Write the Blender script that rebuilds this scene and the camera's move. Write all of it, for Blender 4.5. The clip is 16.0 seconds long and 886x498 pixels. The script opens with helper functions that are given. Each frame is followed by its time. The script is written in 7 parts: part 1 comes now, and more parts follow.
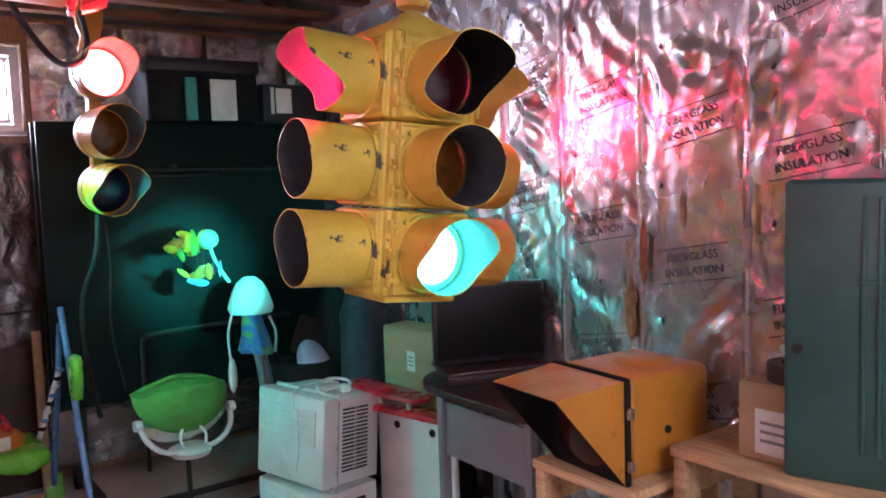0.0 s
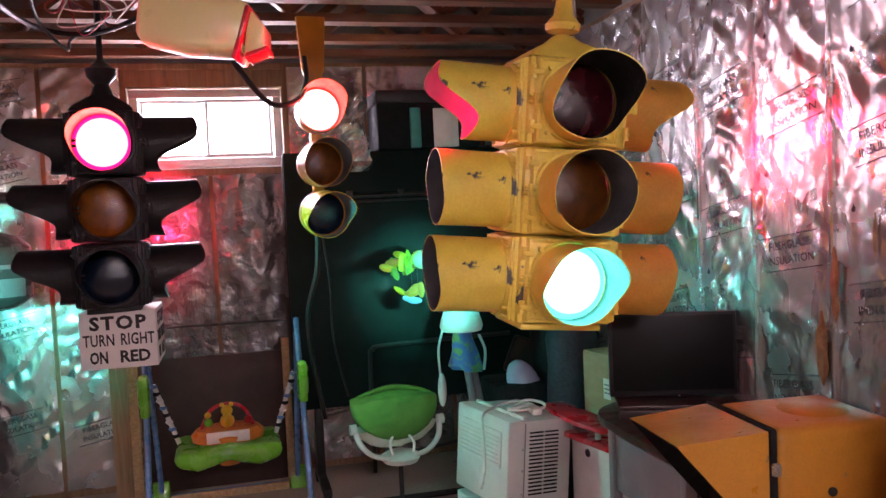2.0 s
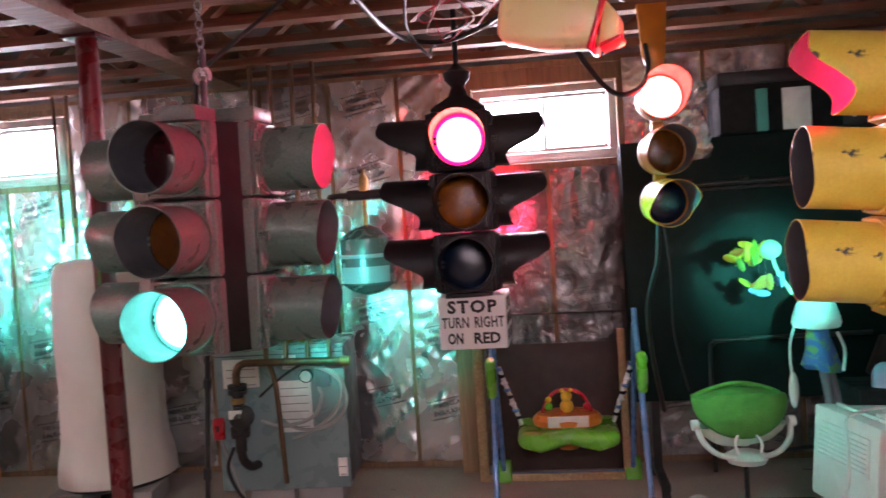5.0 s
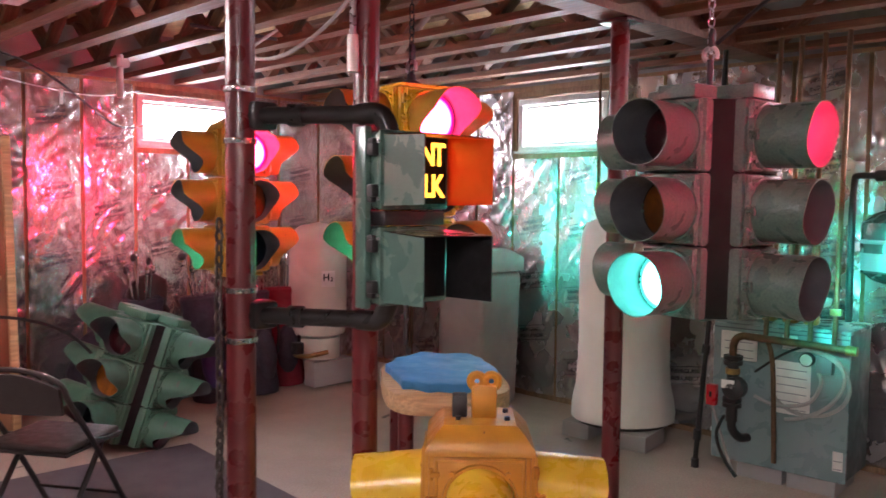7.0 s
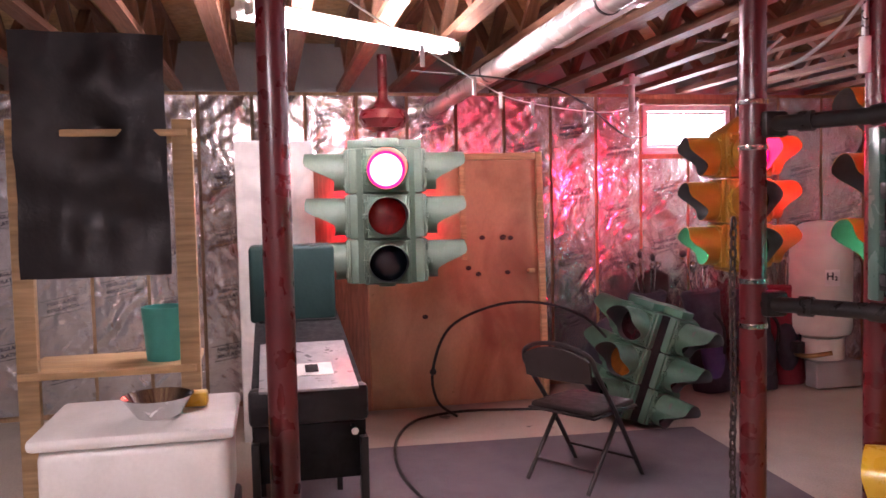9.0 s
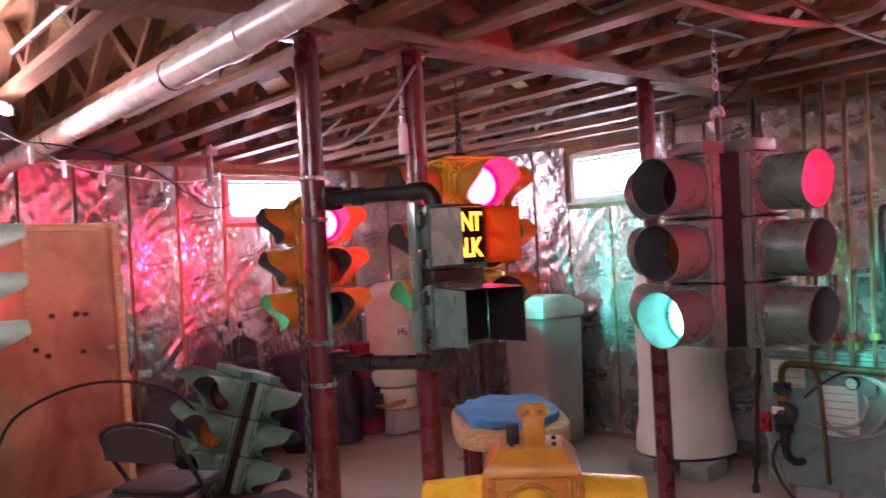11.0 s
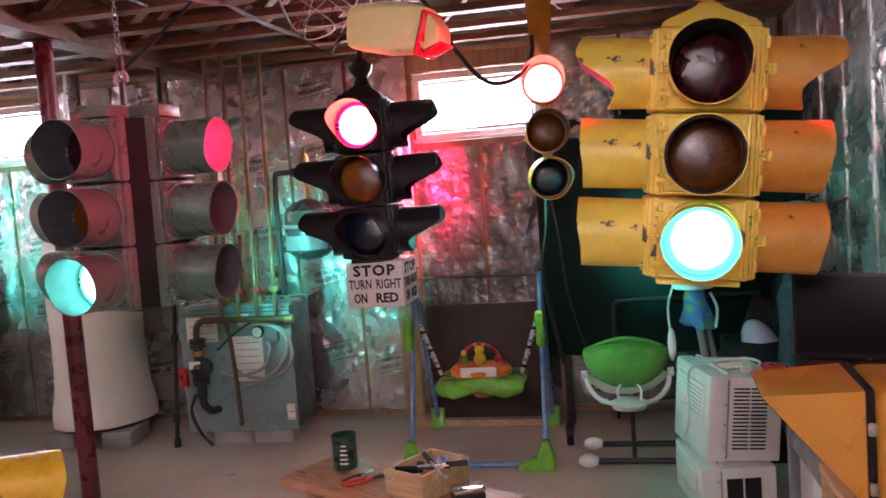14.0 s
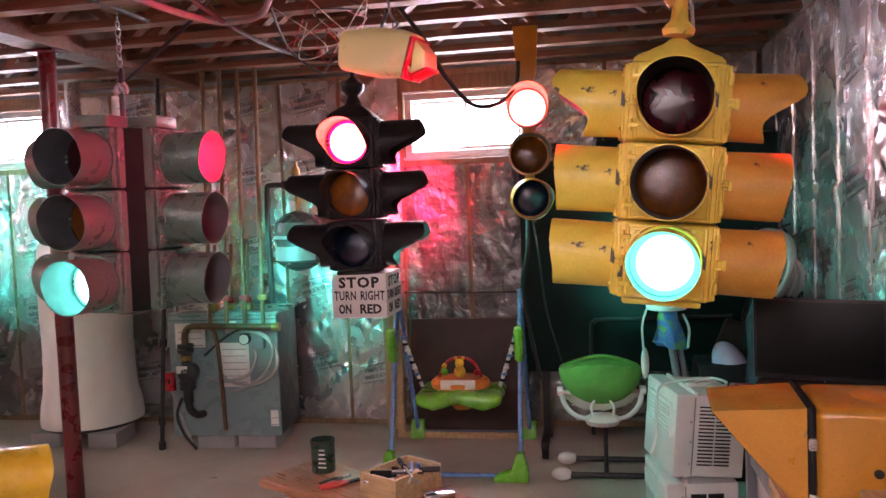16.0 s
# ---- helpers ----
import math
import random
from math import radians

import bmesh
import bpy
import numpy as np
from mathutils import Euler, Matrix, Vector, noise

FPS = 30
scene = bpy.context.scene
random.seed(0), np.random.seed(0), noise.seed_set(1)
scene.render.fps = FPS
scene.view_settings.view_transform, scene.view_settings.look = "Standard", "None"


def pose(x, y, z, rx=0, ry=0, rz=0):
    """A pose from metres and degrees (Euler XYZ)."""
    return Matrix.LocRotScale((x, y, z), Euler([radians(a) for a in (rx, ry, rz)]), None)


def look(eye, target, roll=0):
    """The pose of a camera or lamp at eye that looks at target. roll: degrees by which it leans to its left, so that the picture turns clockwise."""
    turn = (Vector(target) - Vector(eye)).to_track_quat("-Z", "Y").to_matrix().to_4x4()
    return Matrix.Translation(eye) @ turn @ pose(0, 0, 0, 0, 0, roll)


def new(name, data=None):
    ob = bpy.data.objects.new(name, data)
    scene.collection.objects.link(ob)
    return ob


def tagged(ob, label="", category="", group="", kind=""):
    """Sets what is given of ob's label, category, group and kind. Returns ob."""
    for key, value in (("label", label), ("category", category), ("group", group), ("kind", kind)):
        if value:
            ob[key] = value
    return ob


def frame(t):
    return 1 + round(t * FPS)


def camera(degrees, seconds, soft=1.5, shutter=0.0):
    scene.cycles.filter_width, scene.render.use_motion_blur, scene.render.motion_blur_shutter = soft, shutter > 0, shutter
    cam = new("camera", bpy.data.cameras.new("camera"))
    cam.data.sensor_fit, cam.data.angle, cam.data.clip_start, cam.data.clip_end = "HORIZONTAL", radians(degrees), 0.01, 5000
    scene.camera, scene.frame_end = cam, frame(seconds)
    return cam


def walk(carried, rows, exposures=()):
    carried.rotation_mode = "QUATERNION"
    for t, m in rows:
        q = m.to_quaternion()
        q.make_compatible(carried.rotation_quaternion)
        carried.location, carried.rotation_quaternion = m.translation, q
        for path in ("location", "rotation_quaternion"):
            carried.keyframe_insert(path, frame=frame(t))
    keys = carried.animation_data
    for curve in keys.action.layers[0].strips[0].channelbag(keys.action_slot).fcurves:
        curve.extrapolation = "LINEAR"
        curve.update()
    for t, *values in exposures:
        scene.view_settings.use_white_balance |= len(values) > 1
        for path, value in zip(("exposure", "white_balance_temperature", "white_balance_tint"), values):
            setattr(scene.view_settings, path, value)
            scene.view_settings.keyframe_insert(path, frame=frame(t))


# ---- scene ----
cam = camera(56.9, 16.0, 1.5, 0.25)
PATH = [
    (0, (0.137, 0.276, 1.527), (1.314, 1.883, 1.349), -1.9),
    (0.5, (0.323, 0.267, 1.522), (1.315, 2.003, 1.473), -2.4),
    (1, (0.527, 0.15, 1.517), (1.257, 2.012, 1.494), -2.3),
    (1.5, (0.606, 0.082, 1.532), (1.101, 2.017, 1.423), -2.4),
    (2, (0.605, 0.053, 1.538), (1.101, 1.988, 1.428), -2.6),
    (2.5, (0.593, 0.053, 1.541), (1.1, 1.985, 1.437), -3.0),
    (3, (0.587, 0.076, 1.539), (1.077, 2.012, 1.442), -3.3),
    (3.2, (0.573, 0.083, 1.533), (1.042, 2.025, 1.443), -3.4),
    (5.3, (0.461, 0.034, 1.518), (0.045, 1.989, 1.44), -3.6),
    (5.5, (0.445, 0.079, 1.553), (-0.077, 2.008, 1.463), -3.7),
    (6, (0.533, 0.094, 1.532), (-0.321, 1.902, 1.495), -3.9),
    (6.5, (0.7, 0.082, 1.534), (-0.533, 1.655, 1.461), -0.6),
    (7, (0.771, -0.045, 1.522), (-0.637, 1.371, 1.401), 0.6),
    (7.5, (0.78, -0.194, 1.525), (-0.718, 1.115, 1.325), 0.1),
    (8, (0.905, -0.253, 1.523), (-0.833, 0.703, 1.262), -0.1),
    (8.2, (0.996, -0.282, 1.52), (-0.829, 0.496, 1.271), 0.2),
    (9.2, (1.09, -0.32, 1.535), (-0.88, 0.08, 1.43), -1.4),
    (10.3, (1.178, -0.308, 1.543), (-0.519, 0.747, 1.633), -2.7),
    (10.5, (1.178, -0.305, 1.547), (-0.485, 0.804, 1.612), -2.8),
    (11, (1.183, -0.278, 1.548), (-0.354, 1.002, 1.556), -3.1),
    (11.5, (1.216, -0.262, 1.544), (-0.123, 1.222, 1.505), -3.3),
    (12, (1.237, -0.229, 1.549), (0.09, 1.407, 1.484), -3.3),
    (12.5, (1.271, -0.191, 1.539), (0.316, 1.564, 1.46), -3.3),
    (13, (1.316, -0.166, 1.523), (0.547, 1.678, 1.427), -2.8),
    (13.5, (1.31, -0.229, 1.52), (0.607, 1.64, 1.405), -2.9),
    (14, (1.255, -0.35, 1.521), (0.867, 1.606, 1.365), -4.2),
    (14.5, (1.275, -0.438, 1.505), (0.934, 1.527, 1.347), -3.9),
    (15, (1.323, -0.451, 1.511), (0.993, 1.515, 1.348), -3.1),
    (15.5, (1.325, -0.476, 1.52), (0.984, 1.489, 1.379), -2.6),
    (16, (1.331, -0.482, 1.525), (0.961, 1.48, 1.407), -2.3),
]
walk(cam, [(t, look(eye, target, roll)) for t, eye, target, roll in PATH],
     [(0, 0.88, 5800, 34), (0.7, 0.69, 6300, 54), (1.5, 0.69, 6600, 45), (3, 0.78, 6600, 40), (5.5, 0.94, 6500, 40), (6.0, 0.96, 6500, 38), (6.5, 1.08, 6450, 37), (7, 1.06, 6350, 26), (7.5, 1.1, 6200, 22), (8, 1.12, 6400, 32), (9.2, 0.85, 6500, 42), (10.5, 0.60, 6600, 48), (11, 0.88, 6600, 48), (12, 1.06, 6550, 45), (12.5, 1.02, 6500, 38), (13, 0.98, 6500, 40), (14, 0.96, 6500, 38), (14.5, 1.12, 6700, 47), (16, 1.0, 6700, 40)])

# ---- world and light ----
world = bpy.data.worlds.new("sky")
scene.world = world
world.use_nodes = True
_nt = world.node_tree
_sky = _nt.nodes.new("ShaderNodeTexSky")
_sky.sky_type, _sky.sun_disc, _sky.sun_elevation, _sky.sun_rotation = "NISHITA", False, radians(35), radians(200)
_nt.links.new(_sky.outputs[0], _nt.nodes["Background"].inputs[0])
_nt.nodes["Background"].inputs[1].default_value = 0.15

WINDOW_WATTS, TUBE_GLOW, RED_GLOW, GREEN_GLOW = 30.0, 80.0, 40.0, 13.0
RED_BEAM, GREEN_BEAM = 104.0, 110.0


def daylight(name, m, sx, sy, watts):
    """The sky's light in a window's opening."""
    d = bpy.data.lights.new(name, "AREA")
    d.shape, d.size, d.size_y, d.energy, d.color = "RECTANGLE", sx, sy, watts, (0.93, 0.97, 1.0)
    ob = new(name, d)
    ob.matrix_world = m
    return ob


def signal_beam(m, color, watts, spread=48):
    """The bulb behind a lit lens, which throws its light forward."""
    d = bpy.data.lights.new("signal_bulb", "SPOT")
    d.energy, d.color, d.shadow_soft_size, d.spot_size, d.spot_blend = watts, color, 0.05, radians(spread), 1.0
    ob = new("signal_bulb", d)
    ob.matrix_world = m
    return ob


# ---- room plan, metres ----
NORTH, EAST, WEST, SOUTH = 4.9, 2.36, -5.3, -3.6
JOIST, CEIL = 2.395, 2.78
WIN_N1 = (0.09, 0.915, 1.81, 2.245)
WIN_N2 = (-3.34, -2.52, 1.89, 2.30)
WIN_W3 = (2.755, 3.56, 1.905, 2.30)
daylight("window_daylight", pose((WIN_N1[0] + WIN_N1[1]) / 2, NORTH + 0.34, 2.03, -90, 0, 0), 0.81, 0.42, WINDOW_WATTS * 1.5)
daylight("window_daylight", pose((WIN_N2[0] + WIN_N2[1]) / 2, NORTH + 0.34, 2.095, -90, 0, 0), 0.80, 0.42, WINDOW_WATTS * 0.9)
daylight("window_daylight", pose(WEST - 0.34, (WIN_W3[0] + WIN_W3[1]) / 2, 2.10, -90, 0, 90), 0.78, 0.40, WINDOW_WATTS * 0.9)

# ---- materials ----
MATS = {}


def rgb(c):
    return (c[0], c[1], c[2], 1.0)


def surface(name, color, rough=0.5, metal=0.0, second=None, scale=8.0, mix=(0.35, 0.65), grain=0.0, grain_scale=120.0,
            bump=0.15, bump_scale=60.0, chips=None, chip_at=0.66, chip_scale=16.0, stretch=(1, 1, 1), vary=0.0, rough_vary=0.12,
            coat=0.0, distort=0.6, detail=5.0, translucent=0.0, shine=0.5):
    """A procedural material: two tones in large patches, a fine grain, worn chips, relief and uneven gloss."""
    m = bpy.data.materials.new(name)
    m.use_nodes = True
    nt = m.node_tree
    b = nt.nodes["Principled BSDF"]
    co = nt.nodes.new("ShaderNodeTexCoord")
    mp = nt.nodes.new("ShaderNodeMapping")
    mp.inputs["Scale"].default_value = stretch
    nt.links.new(co.outputs["Object"], mp.inputs[0])

    def tex(s, det=detail, dis=distort):
        n = nt.nodes.new("ShaderNodeTexNoise")
        n.inputs["Scale"].default_value, n.inputs["Detail"].default_value, n.inputs["Distortion"].default_value = s, det, dis
        nt.links.new(mp.outputs[0], n.inputs["Vector"])
        return n.outputs["Fac"]

    def ramp(src, lo, hi):
        r = nt.nodes.new("ShaderNodeMapRange")
        r.inputs["From Min"].default_value, r.inputs["From Max"].default_value = lo, hi
        nt.links.new(src, r.inputs["Value"])
        return r.outputs[0]

    def blend(fac, a, c, mode="MIX"):
        x = nt.nodes.new("ShaderNodeMix")
        x.data_type, x.blend_type = "RGBA", mode
        for sock, v in ((x.inputs[0], fac), (x.inputs[6], a), (x.inputs[7], c)):
            if isinstance(v, (int, float)):
                sock.default_value = v
            elif isinstance(v, tuple):
                sock.default_value = rgb(v)
            else:
                nt.links.new(v, sock)
        return x.outputs[2]

    second = second or tuple(v * 0.78 for v in color)
    base = blend(ramp(tex(scale), *mix), color, second)
    if grain:
        g = ramp(tex(grain_scale, 3, 0.2), 0.35, 0.7)
        base = blend(g, base, blend(grain, base, tuple(v * 0.35 for v in color)))
    if vary:
        info = nt.nodes.new("ShaderNodeObjectInfo")
        hsv = nt.nodes.new("ShaderNodeHueSaturation")
        mr = nt.nodes.new("ShaderNodeMapRange")
        mr.inputs["To Min"].default_value, mr.inputs["To Max"].default_value = 1 - vary, 1 + vary
        nt.links.new(info.outputs["Random"], mr.inputs["Value"])
        nt.links.new(mr.outputs[0], hsv.inputs["Value"])
        nt.links.new(base, hsv.inputs["Color"])
        base = hsv.outputs[0]
    if chips:
        c = ramp(tex(chip_scale, 6, 0.3), chip_at, chip_at + 0.025)
        base = blend(c, base, chips)
    nt.links.new(base, b.inputs["Base Color"])
    b.inputs["Metallic"].default_value = metal
    rr = nt.nodes.new("ShaderNodeMapRange")
    rr.inputs["From Min"].default_value, rr.inputs["From Max"].default_value = 0.3, 0.7
    rr.inputs["To Min"].default_value, rr.inputs["To Max"].default_value = max(0.02, rough - rough_vary), min(1, rough + rough_vary)
    nt.links.new(tex(scale * 3), rr.inputs["Value"])
    nt.links.new(rr.outputs[0], b.inputs["Roughness"])
    b.inputs["Specular IOR Level"].default_value = shine
    if coat:
        b.inputs["Coat Weight"].default_value, b.inputs["Coat Roughness"].default_value = coat, 0.15
    if translucent:
        b.inputs["Transmission Weight"].default_value = translucent
    if bump:
        bp = nt.nodes.new("ShaderNodeBump")
        bp.inputs["Strength"].default_value, bp.inputs["Distance"].default_value = bump, 0.01
        nt.links.new(tex(bump_scale, 4, 0.3), bp.inputs["Height"])
        nt.links.new(bp.outputs[0], b.inputs["Normal"])
    MATS[name] = m
    return m


def foil_material(name, fine, rough, tone=1.0, taut=False, metal=0.82):
    """Crinkled aluminium facing: folds at two sizes, thin dirt."""
    m = bpy.data.materials.new(name)
    m.use_nodes = True
    nt = m.node_tree
    b = nt.nodes["Principled BSDF"]
    co = nt.nodes.new("ShaderNodeTexCoord")
    mp = nt.nodes.new("ShaderNodeMapping")
    mp.inputs["Scale"].default_value = (1, 1, 0.9)
    nt.links.new(co.outputs["Object"], mp.inputs[0])
    info = nt.nodes.new("ShaderNodeObjectInfo")
    off = nt.nodes.new("ShaderNodeVectorMath")
    off.operation = "ADD"
    nt.links.new(mp.outputs[0], off.inputs[0])
    nt.links.new(info.outputs["Random"], off.inputs[1])

    def noise_tex(s, det, dis):
        n = nt.nodes.new("ShaderNodeTexNoise")
        n.noise_type = "RIDGED_MULTIFRACTAL" if det < 4 else "FBM"
        n.inputs["Scale"].default_value, n.inputs["Detail"].default_value, n.inputs["Distortion"].default_value = s, det, dis
        nt.links.new(off.outputs[0], n.inputs["Vector"])
        return n.outputs["Fac"]

    wob = nt.nodes.new("ShaderNodeTexNoise")
    wob.inputs["Scale"].default_value = 7.0
    nt.links.new(off.outputs[0], wob.inputs["Vector"])
    add = nt.nodes.new("ShaderNodeVectorMath")
    add.operation = "MULTIPLY_ADD"
    nt.links.new(wob.outputs["Color"], add.inputs[0])
    add.inputs[1].default_value = (0.22, 0.22, 0.22)
    nt.links.new(off.outputs[0], add.inputs[2])

    def facets(s):
        """Flat little facets that meet in creases."""
        v = nt.nodes.new("ShaderNodeTexVoronoi")
        v.feature = "F1"
        v.distance = "MANHATTAN"
        v.inputs["Scale"].default_value = s
        nt.links.new(add.outputs[0], v.inputs["Vector"])
        return v.outputs["Distance"]

    def creases(s, squash, turn):
        """Long sharp creases, drawn out one way."""
        mm = nt.nodes.new("ShaderNodeMapping")
        mm.inputs["Rotation"].default_value = (turn, turn, 0)
        mm.inputs["Scale"].default_value = (1, 1, squash)
        nt.links.new(add.outputs[0], mm.inputs[0])
        n = nt.nodes.new("ShaderNodeTexNoise")
        n.noise_type = "RIDGED_MULTIFRACTAL"
        n.inputs["Scale"].default_value, n.inputs["Detail"].default_value, n.inputs["Distortion"].default_value = s, 3.0, 0.5
        nt.links.new(mm.outputs[0], n.inputs["Vector"])
        return n.outputs["Fac"]

    last = None
    folds = ((noise_tex(3.6, 5, 1.8), 0.42, 0.045), (facets(7.0), 0.26 * fine, 0.030), (facets(21.0), 0.25 * fine, 0.011), (noise_tex(38, 3, 0.6), 0.18 * fine, 0.004))
    if taut:
        folds = ((creases(7.0, 0.30, -0.35), 0.32, 0.014), (facets(16.0), 0.14, 0.010), (creases(19.0, 0.5, 0.6), 0.45, 0.005))
    for src, strength, dist in folds:
        bp = nt.nodes.new("ShaderNodeBump")
        bp.inputs["Strength"].default_value, bp.inputs["Distance"].default_value = strength, dist
        nt.links.new(src, bp.inputs["Height"])
        if last:
            nt.links.new(last, bp.inputs["Normal"])
        last = bp.outputs[0]
    nt.links.new(last, b.inputs["Normal"])
    cr = nt.nodes.new("ShaderNodeMix")
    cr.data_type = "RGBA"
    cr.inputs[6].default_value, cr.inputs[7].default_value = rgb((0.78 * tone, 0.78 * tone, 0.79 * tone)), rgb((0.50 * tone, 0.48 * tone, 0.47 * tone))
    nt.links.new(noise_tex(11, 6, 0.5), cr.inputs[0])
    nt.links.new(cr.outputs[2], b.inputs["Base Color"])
    b.inputs["Metallic"].default_value = metal
    rr = nt.nodes.new("ShaderNodeMapRange")
    rr.inputs["To Min"].default_value, rr.inputs["To Max"].default_value = rough, rough + (0.12 if taut else 0.22)
    nt.links.new(noise_tex(7, 5, 0.2), rr.inputs["Value"])
    nt.links.new(rr.outputs[0], b.inputs["Roughness"])
    return m


def wood_material(name, light, dark, scale=3.0, along=(0.06, 1, 1), rough=0.65):
    """Sawn timber: grain drawn out along one axis, darker streaks and knots."""
    return surface(name, light, rough, second=dark, scale=scale * 6, mix=(0.3, 0.72), grain=0.55, grain_scale=70,
                   bump=0.25, bump_scale=60, stretch=along, vary=0.22, distort=1.2, chips=tuple(v * 0.4 for v in dark), chip_at=0.74, chip_scale=9)


def glow_material(name, color, power):
    m = bpy.data.materials.new(name)
    m.use_nodes = True
    b = m.node_tree.nodes["Principled BSDF"]
    b.inputs["Base Color"].default_value = rgb(tuple(v * 0.3 for v in color))
    b.inputs["Roughness"].default_value = 0.2
    b.inputs["Emission Color"].default_value = rgb(color)
    b.inputs["Emission Strength"].default_value = power
    return m


def lit_lens_material(name, core, edge, power):
    """A lit lens: the bulb's hot middle and the deep colour of the glass towards its edge."""
    m = glow_material(name, edge, power)
    nt = m.node_tree
    co = nt.nodes.new("ShaderNodeTexCoord")
    flat = nt.nodes.new("ShaderNodeVectorMath")
    flat.operation = "MULTIPLY"
    flat.inputs[1].default_value = (1, 0, 1)
    nt.links.new(co.outputs["Object"], flat.inputs[0])
    ln = nt.nodes.new("ShaderNodeVectorMath")
    ln.operation = "LENGTH"
    nt.links.new(flat.outputs[0], ln.inputs[0])
    r = nt.nodes.new("ShaderNodeMapRange")
    r.inputs["From Min"].default_value, r.inputs["From Max"].default_value = 0.078, 0.094
    nt.links.new(ln.outputs["Value"], r.inputs["Value"])
    x = nt.nodes.new("ShaderNodeMix")
    x.data_type = "RGBA"
    x.inputs[6].default_value, x.inputs[7].default_value = rgb(core), rgb(edge)
    nt.links.new(r.outputs[0], x.inputs[0])
    nt.links.new(x.outputs[2], m.node_tree.nodes["Principled BSDF"].inputs["Emission Color"])
    return m


def lens_material(name, color):
    """Unlit moulded glass lens with fine prisms."""
    m = surface(name, color, 0.12, second=tuple(v * 0.5 for v in color), scale=14, bump=0.2, bump_scale=160, coat=0.25, rough_vary=0.05)
    return m


def glass_material():
    m = bpy.data.materials.new("window_glass")
    m.use_nodes = True
    b = m.node_tree.nodes["Principled BSDF"]
    b.inputs["Transmission Weight"].default_value, b.inputs["Roughness"].default_value, b.inputs["IOR"].default_value = 1.0, 0.02, 1.05
    b.inputs["Base Color"].default_value = rgb((0.97, 0.99, 1.0))
    return m


# darker copy of the foil: the unlit look below the window is in its tone
FOIL_SHADED = foil_material("shaded_foil_facing", 1.1, 0.16, 0.30, metal=0.62)
FOIL, FOIL_SMOOTH, FOIL_LOOSE = foil_material("foil_facing", 1.0, 0.13, 0.80, metal=0.74), foil_material("taut_foil_facing", 0.68, 0.21, 1.0, True, 0.86), foil_material("loose_foil_facing", 0.75, 0.14, 1.0, True)
CONCRETE = surface("concrete_floor", (0.54, 0.465, 0.385), 0.6, second=(0.42, 0.36, 0.30), scale=1.4, grain=0.35, grain_scale=90, bump=0.2,
                   bump_scale=45, chips=(0.13, 0.12, 0.11), chip_at=0.68, chip_scale=3.0, detail=8)
WALL = surface("concrete_wall", (0.38, 0.37, 0.36), 0.85, scale=2, bump=0.3)
TRUSS = wood_material("truss_timber", (0.28, 0.132, 0.072), (0.15, 0.062, 0.034), along=(0.08, 1, 1))
STUD = wood_material("stud_timber", (0.42, 0.27, 0.15), (0.28, 0.165, 0.085), along=(1, 1, 0.07))
PLY_CEIL = wood_material("subfloor_board", (0.58, 0.40, 0.20), (0.44, 0.28, 0.13), along=(0.3, 0.3, 1))
PINE = wood_material("pine_board", (0.60, 0.42, 0.22), (0.46, 0.29, 0.13), along=(1, 0.08, 1))
PLYWOOD = surface("plywood", (0.50, 0.30, 0.165), 0.6, second=(0.25, 0.10, 0.052), scale=1.7, mix=(0.44, 0.66), stretch=(1, 1, 0.7), grain=0.15, grain_scale=60, bump=0.08, chips=(0.30, 0.17, 0.08), chip_at=0.70, chip_scale=7)
OAK = wood_material("varnished_top", (0.50, 0.22, 0.10), (0.36, 0.15, 0.07), along=(0.15, 1, 1), rough=0.35)
WHITE = surface("white_paint", (0.78, 0.77, 0.74), 0.45, second=(0.70, 0.69, 0.66), bump=0.05)
VINYL = surface("white_vinyl", (0.82, 0.82, 0.80), 0.35, bump=0.03)
PIPE_WHITE = surface("white_pipe", (0.66, 0.64, 0.60), 0.28, second=(0.60, 0.58, 0.54), scale=2, bump=0.01, rough_vary=0.05)
GLASS = glass_material()
INK = surface("black_ink", (0.012, 0.012, 0.014), 0.6, bump=0)
YELLOW = surface("signal_yellow_paint", (0.86, 0.70, 0.10), 0.42, second=(0.74, 0.56, 0.07), scale=5, grain=0.14, bump=0.14, bump_scale=80,
                 chips=(0.075, 0.075, 0.06), chip_at=0.648, chip_scale=11, coat=0.1)
MINTCLOTH = surface("mint_cloth", (0.35, 0.62, 0.42), 0.7, second=(0.30, 0.52, 0.36), scale=12, bump=0.1)
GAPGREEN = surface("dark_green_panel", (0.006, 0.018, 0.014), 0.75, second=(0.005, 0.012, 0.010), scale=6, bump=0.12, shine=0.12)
STAMPINK = surface("grey_print", (0.045, 0.045, 0.055), 0.7, bump=0)
APRON = surface("grey_apron", (0.30, 0.30, 0.31), 0.35, bump=0.02)
YELLOW_BRIGHT = surface("signal_bright_yellow", (0.82, 0.56, 0.03), 0.3, second=(0.74, 0.44, 0.03), scale=6, bump=0.06, coat=0.25, chips=(0.3, 0.17, 0.05), chip_at=0.74)
POUCH = surface("printed_pouch_cloth", (0.05, 0.22, 0.55), 0.8, second=(0.10, 0.42, 0.16), scale=13, mix=(0.46, 0.54), bump=0.3, bump_scale=40)
KRAFT = surface("kraft_backing", (0.34, 0.17, 0.065), 0.8, second=(0.22, 0.10, 0.04), scale=30, grain=0.3, bump=0.3)
# east visors: oranger paint, with the red light on them put into the colour
VISOR_ORANGE = surface("red_lit_orange_visor", (0.70, 0.36, 0.05), 0.45, second=(0.58, 0.27, 0.04), scale=6, grain=0.2, bump=0.14, chips=(0.05, 0.04, 0.03), chip_at=0.70)
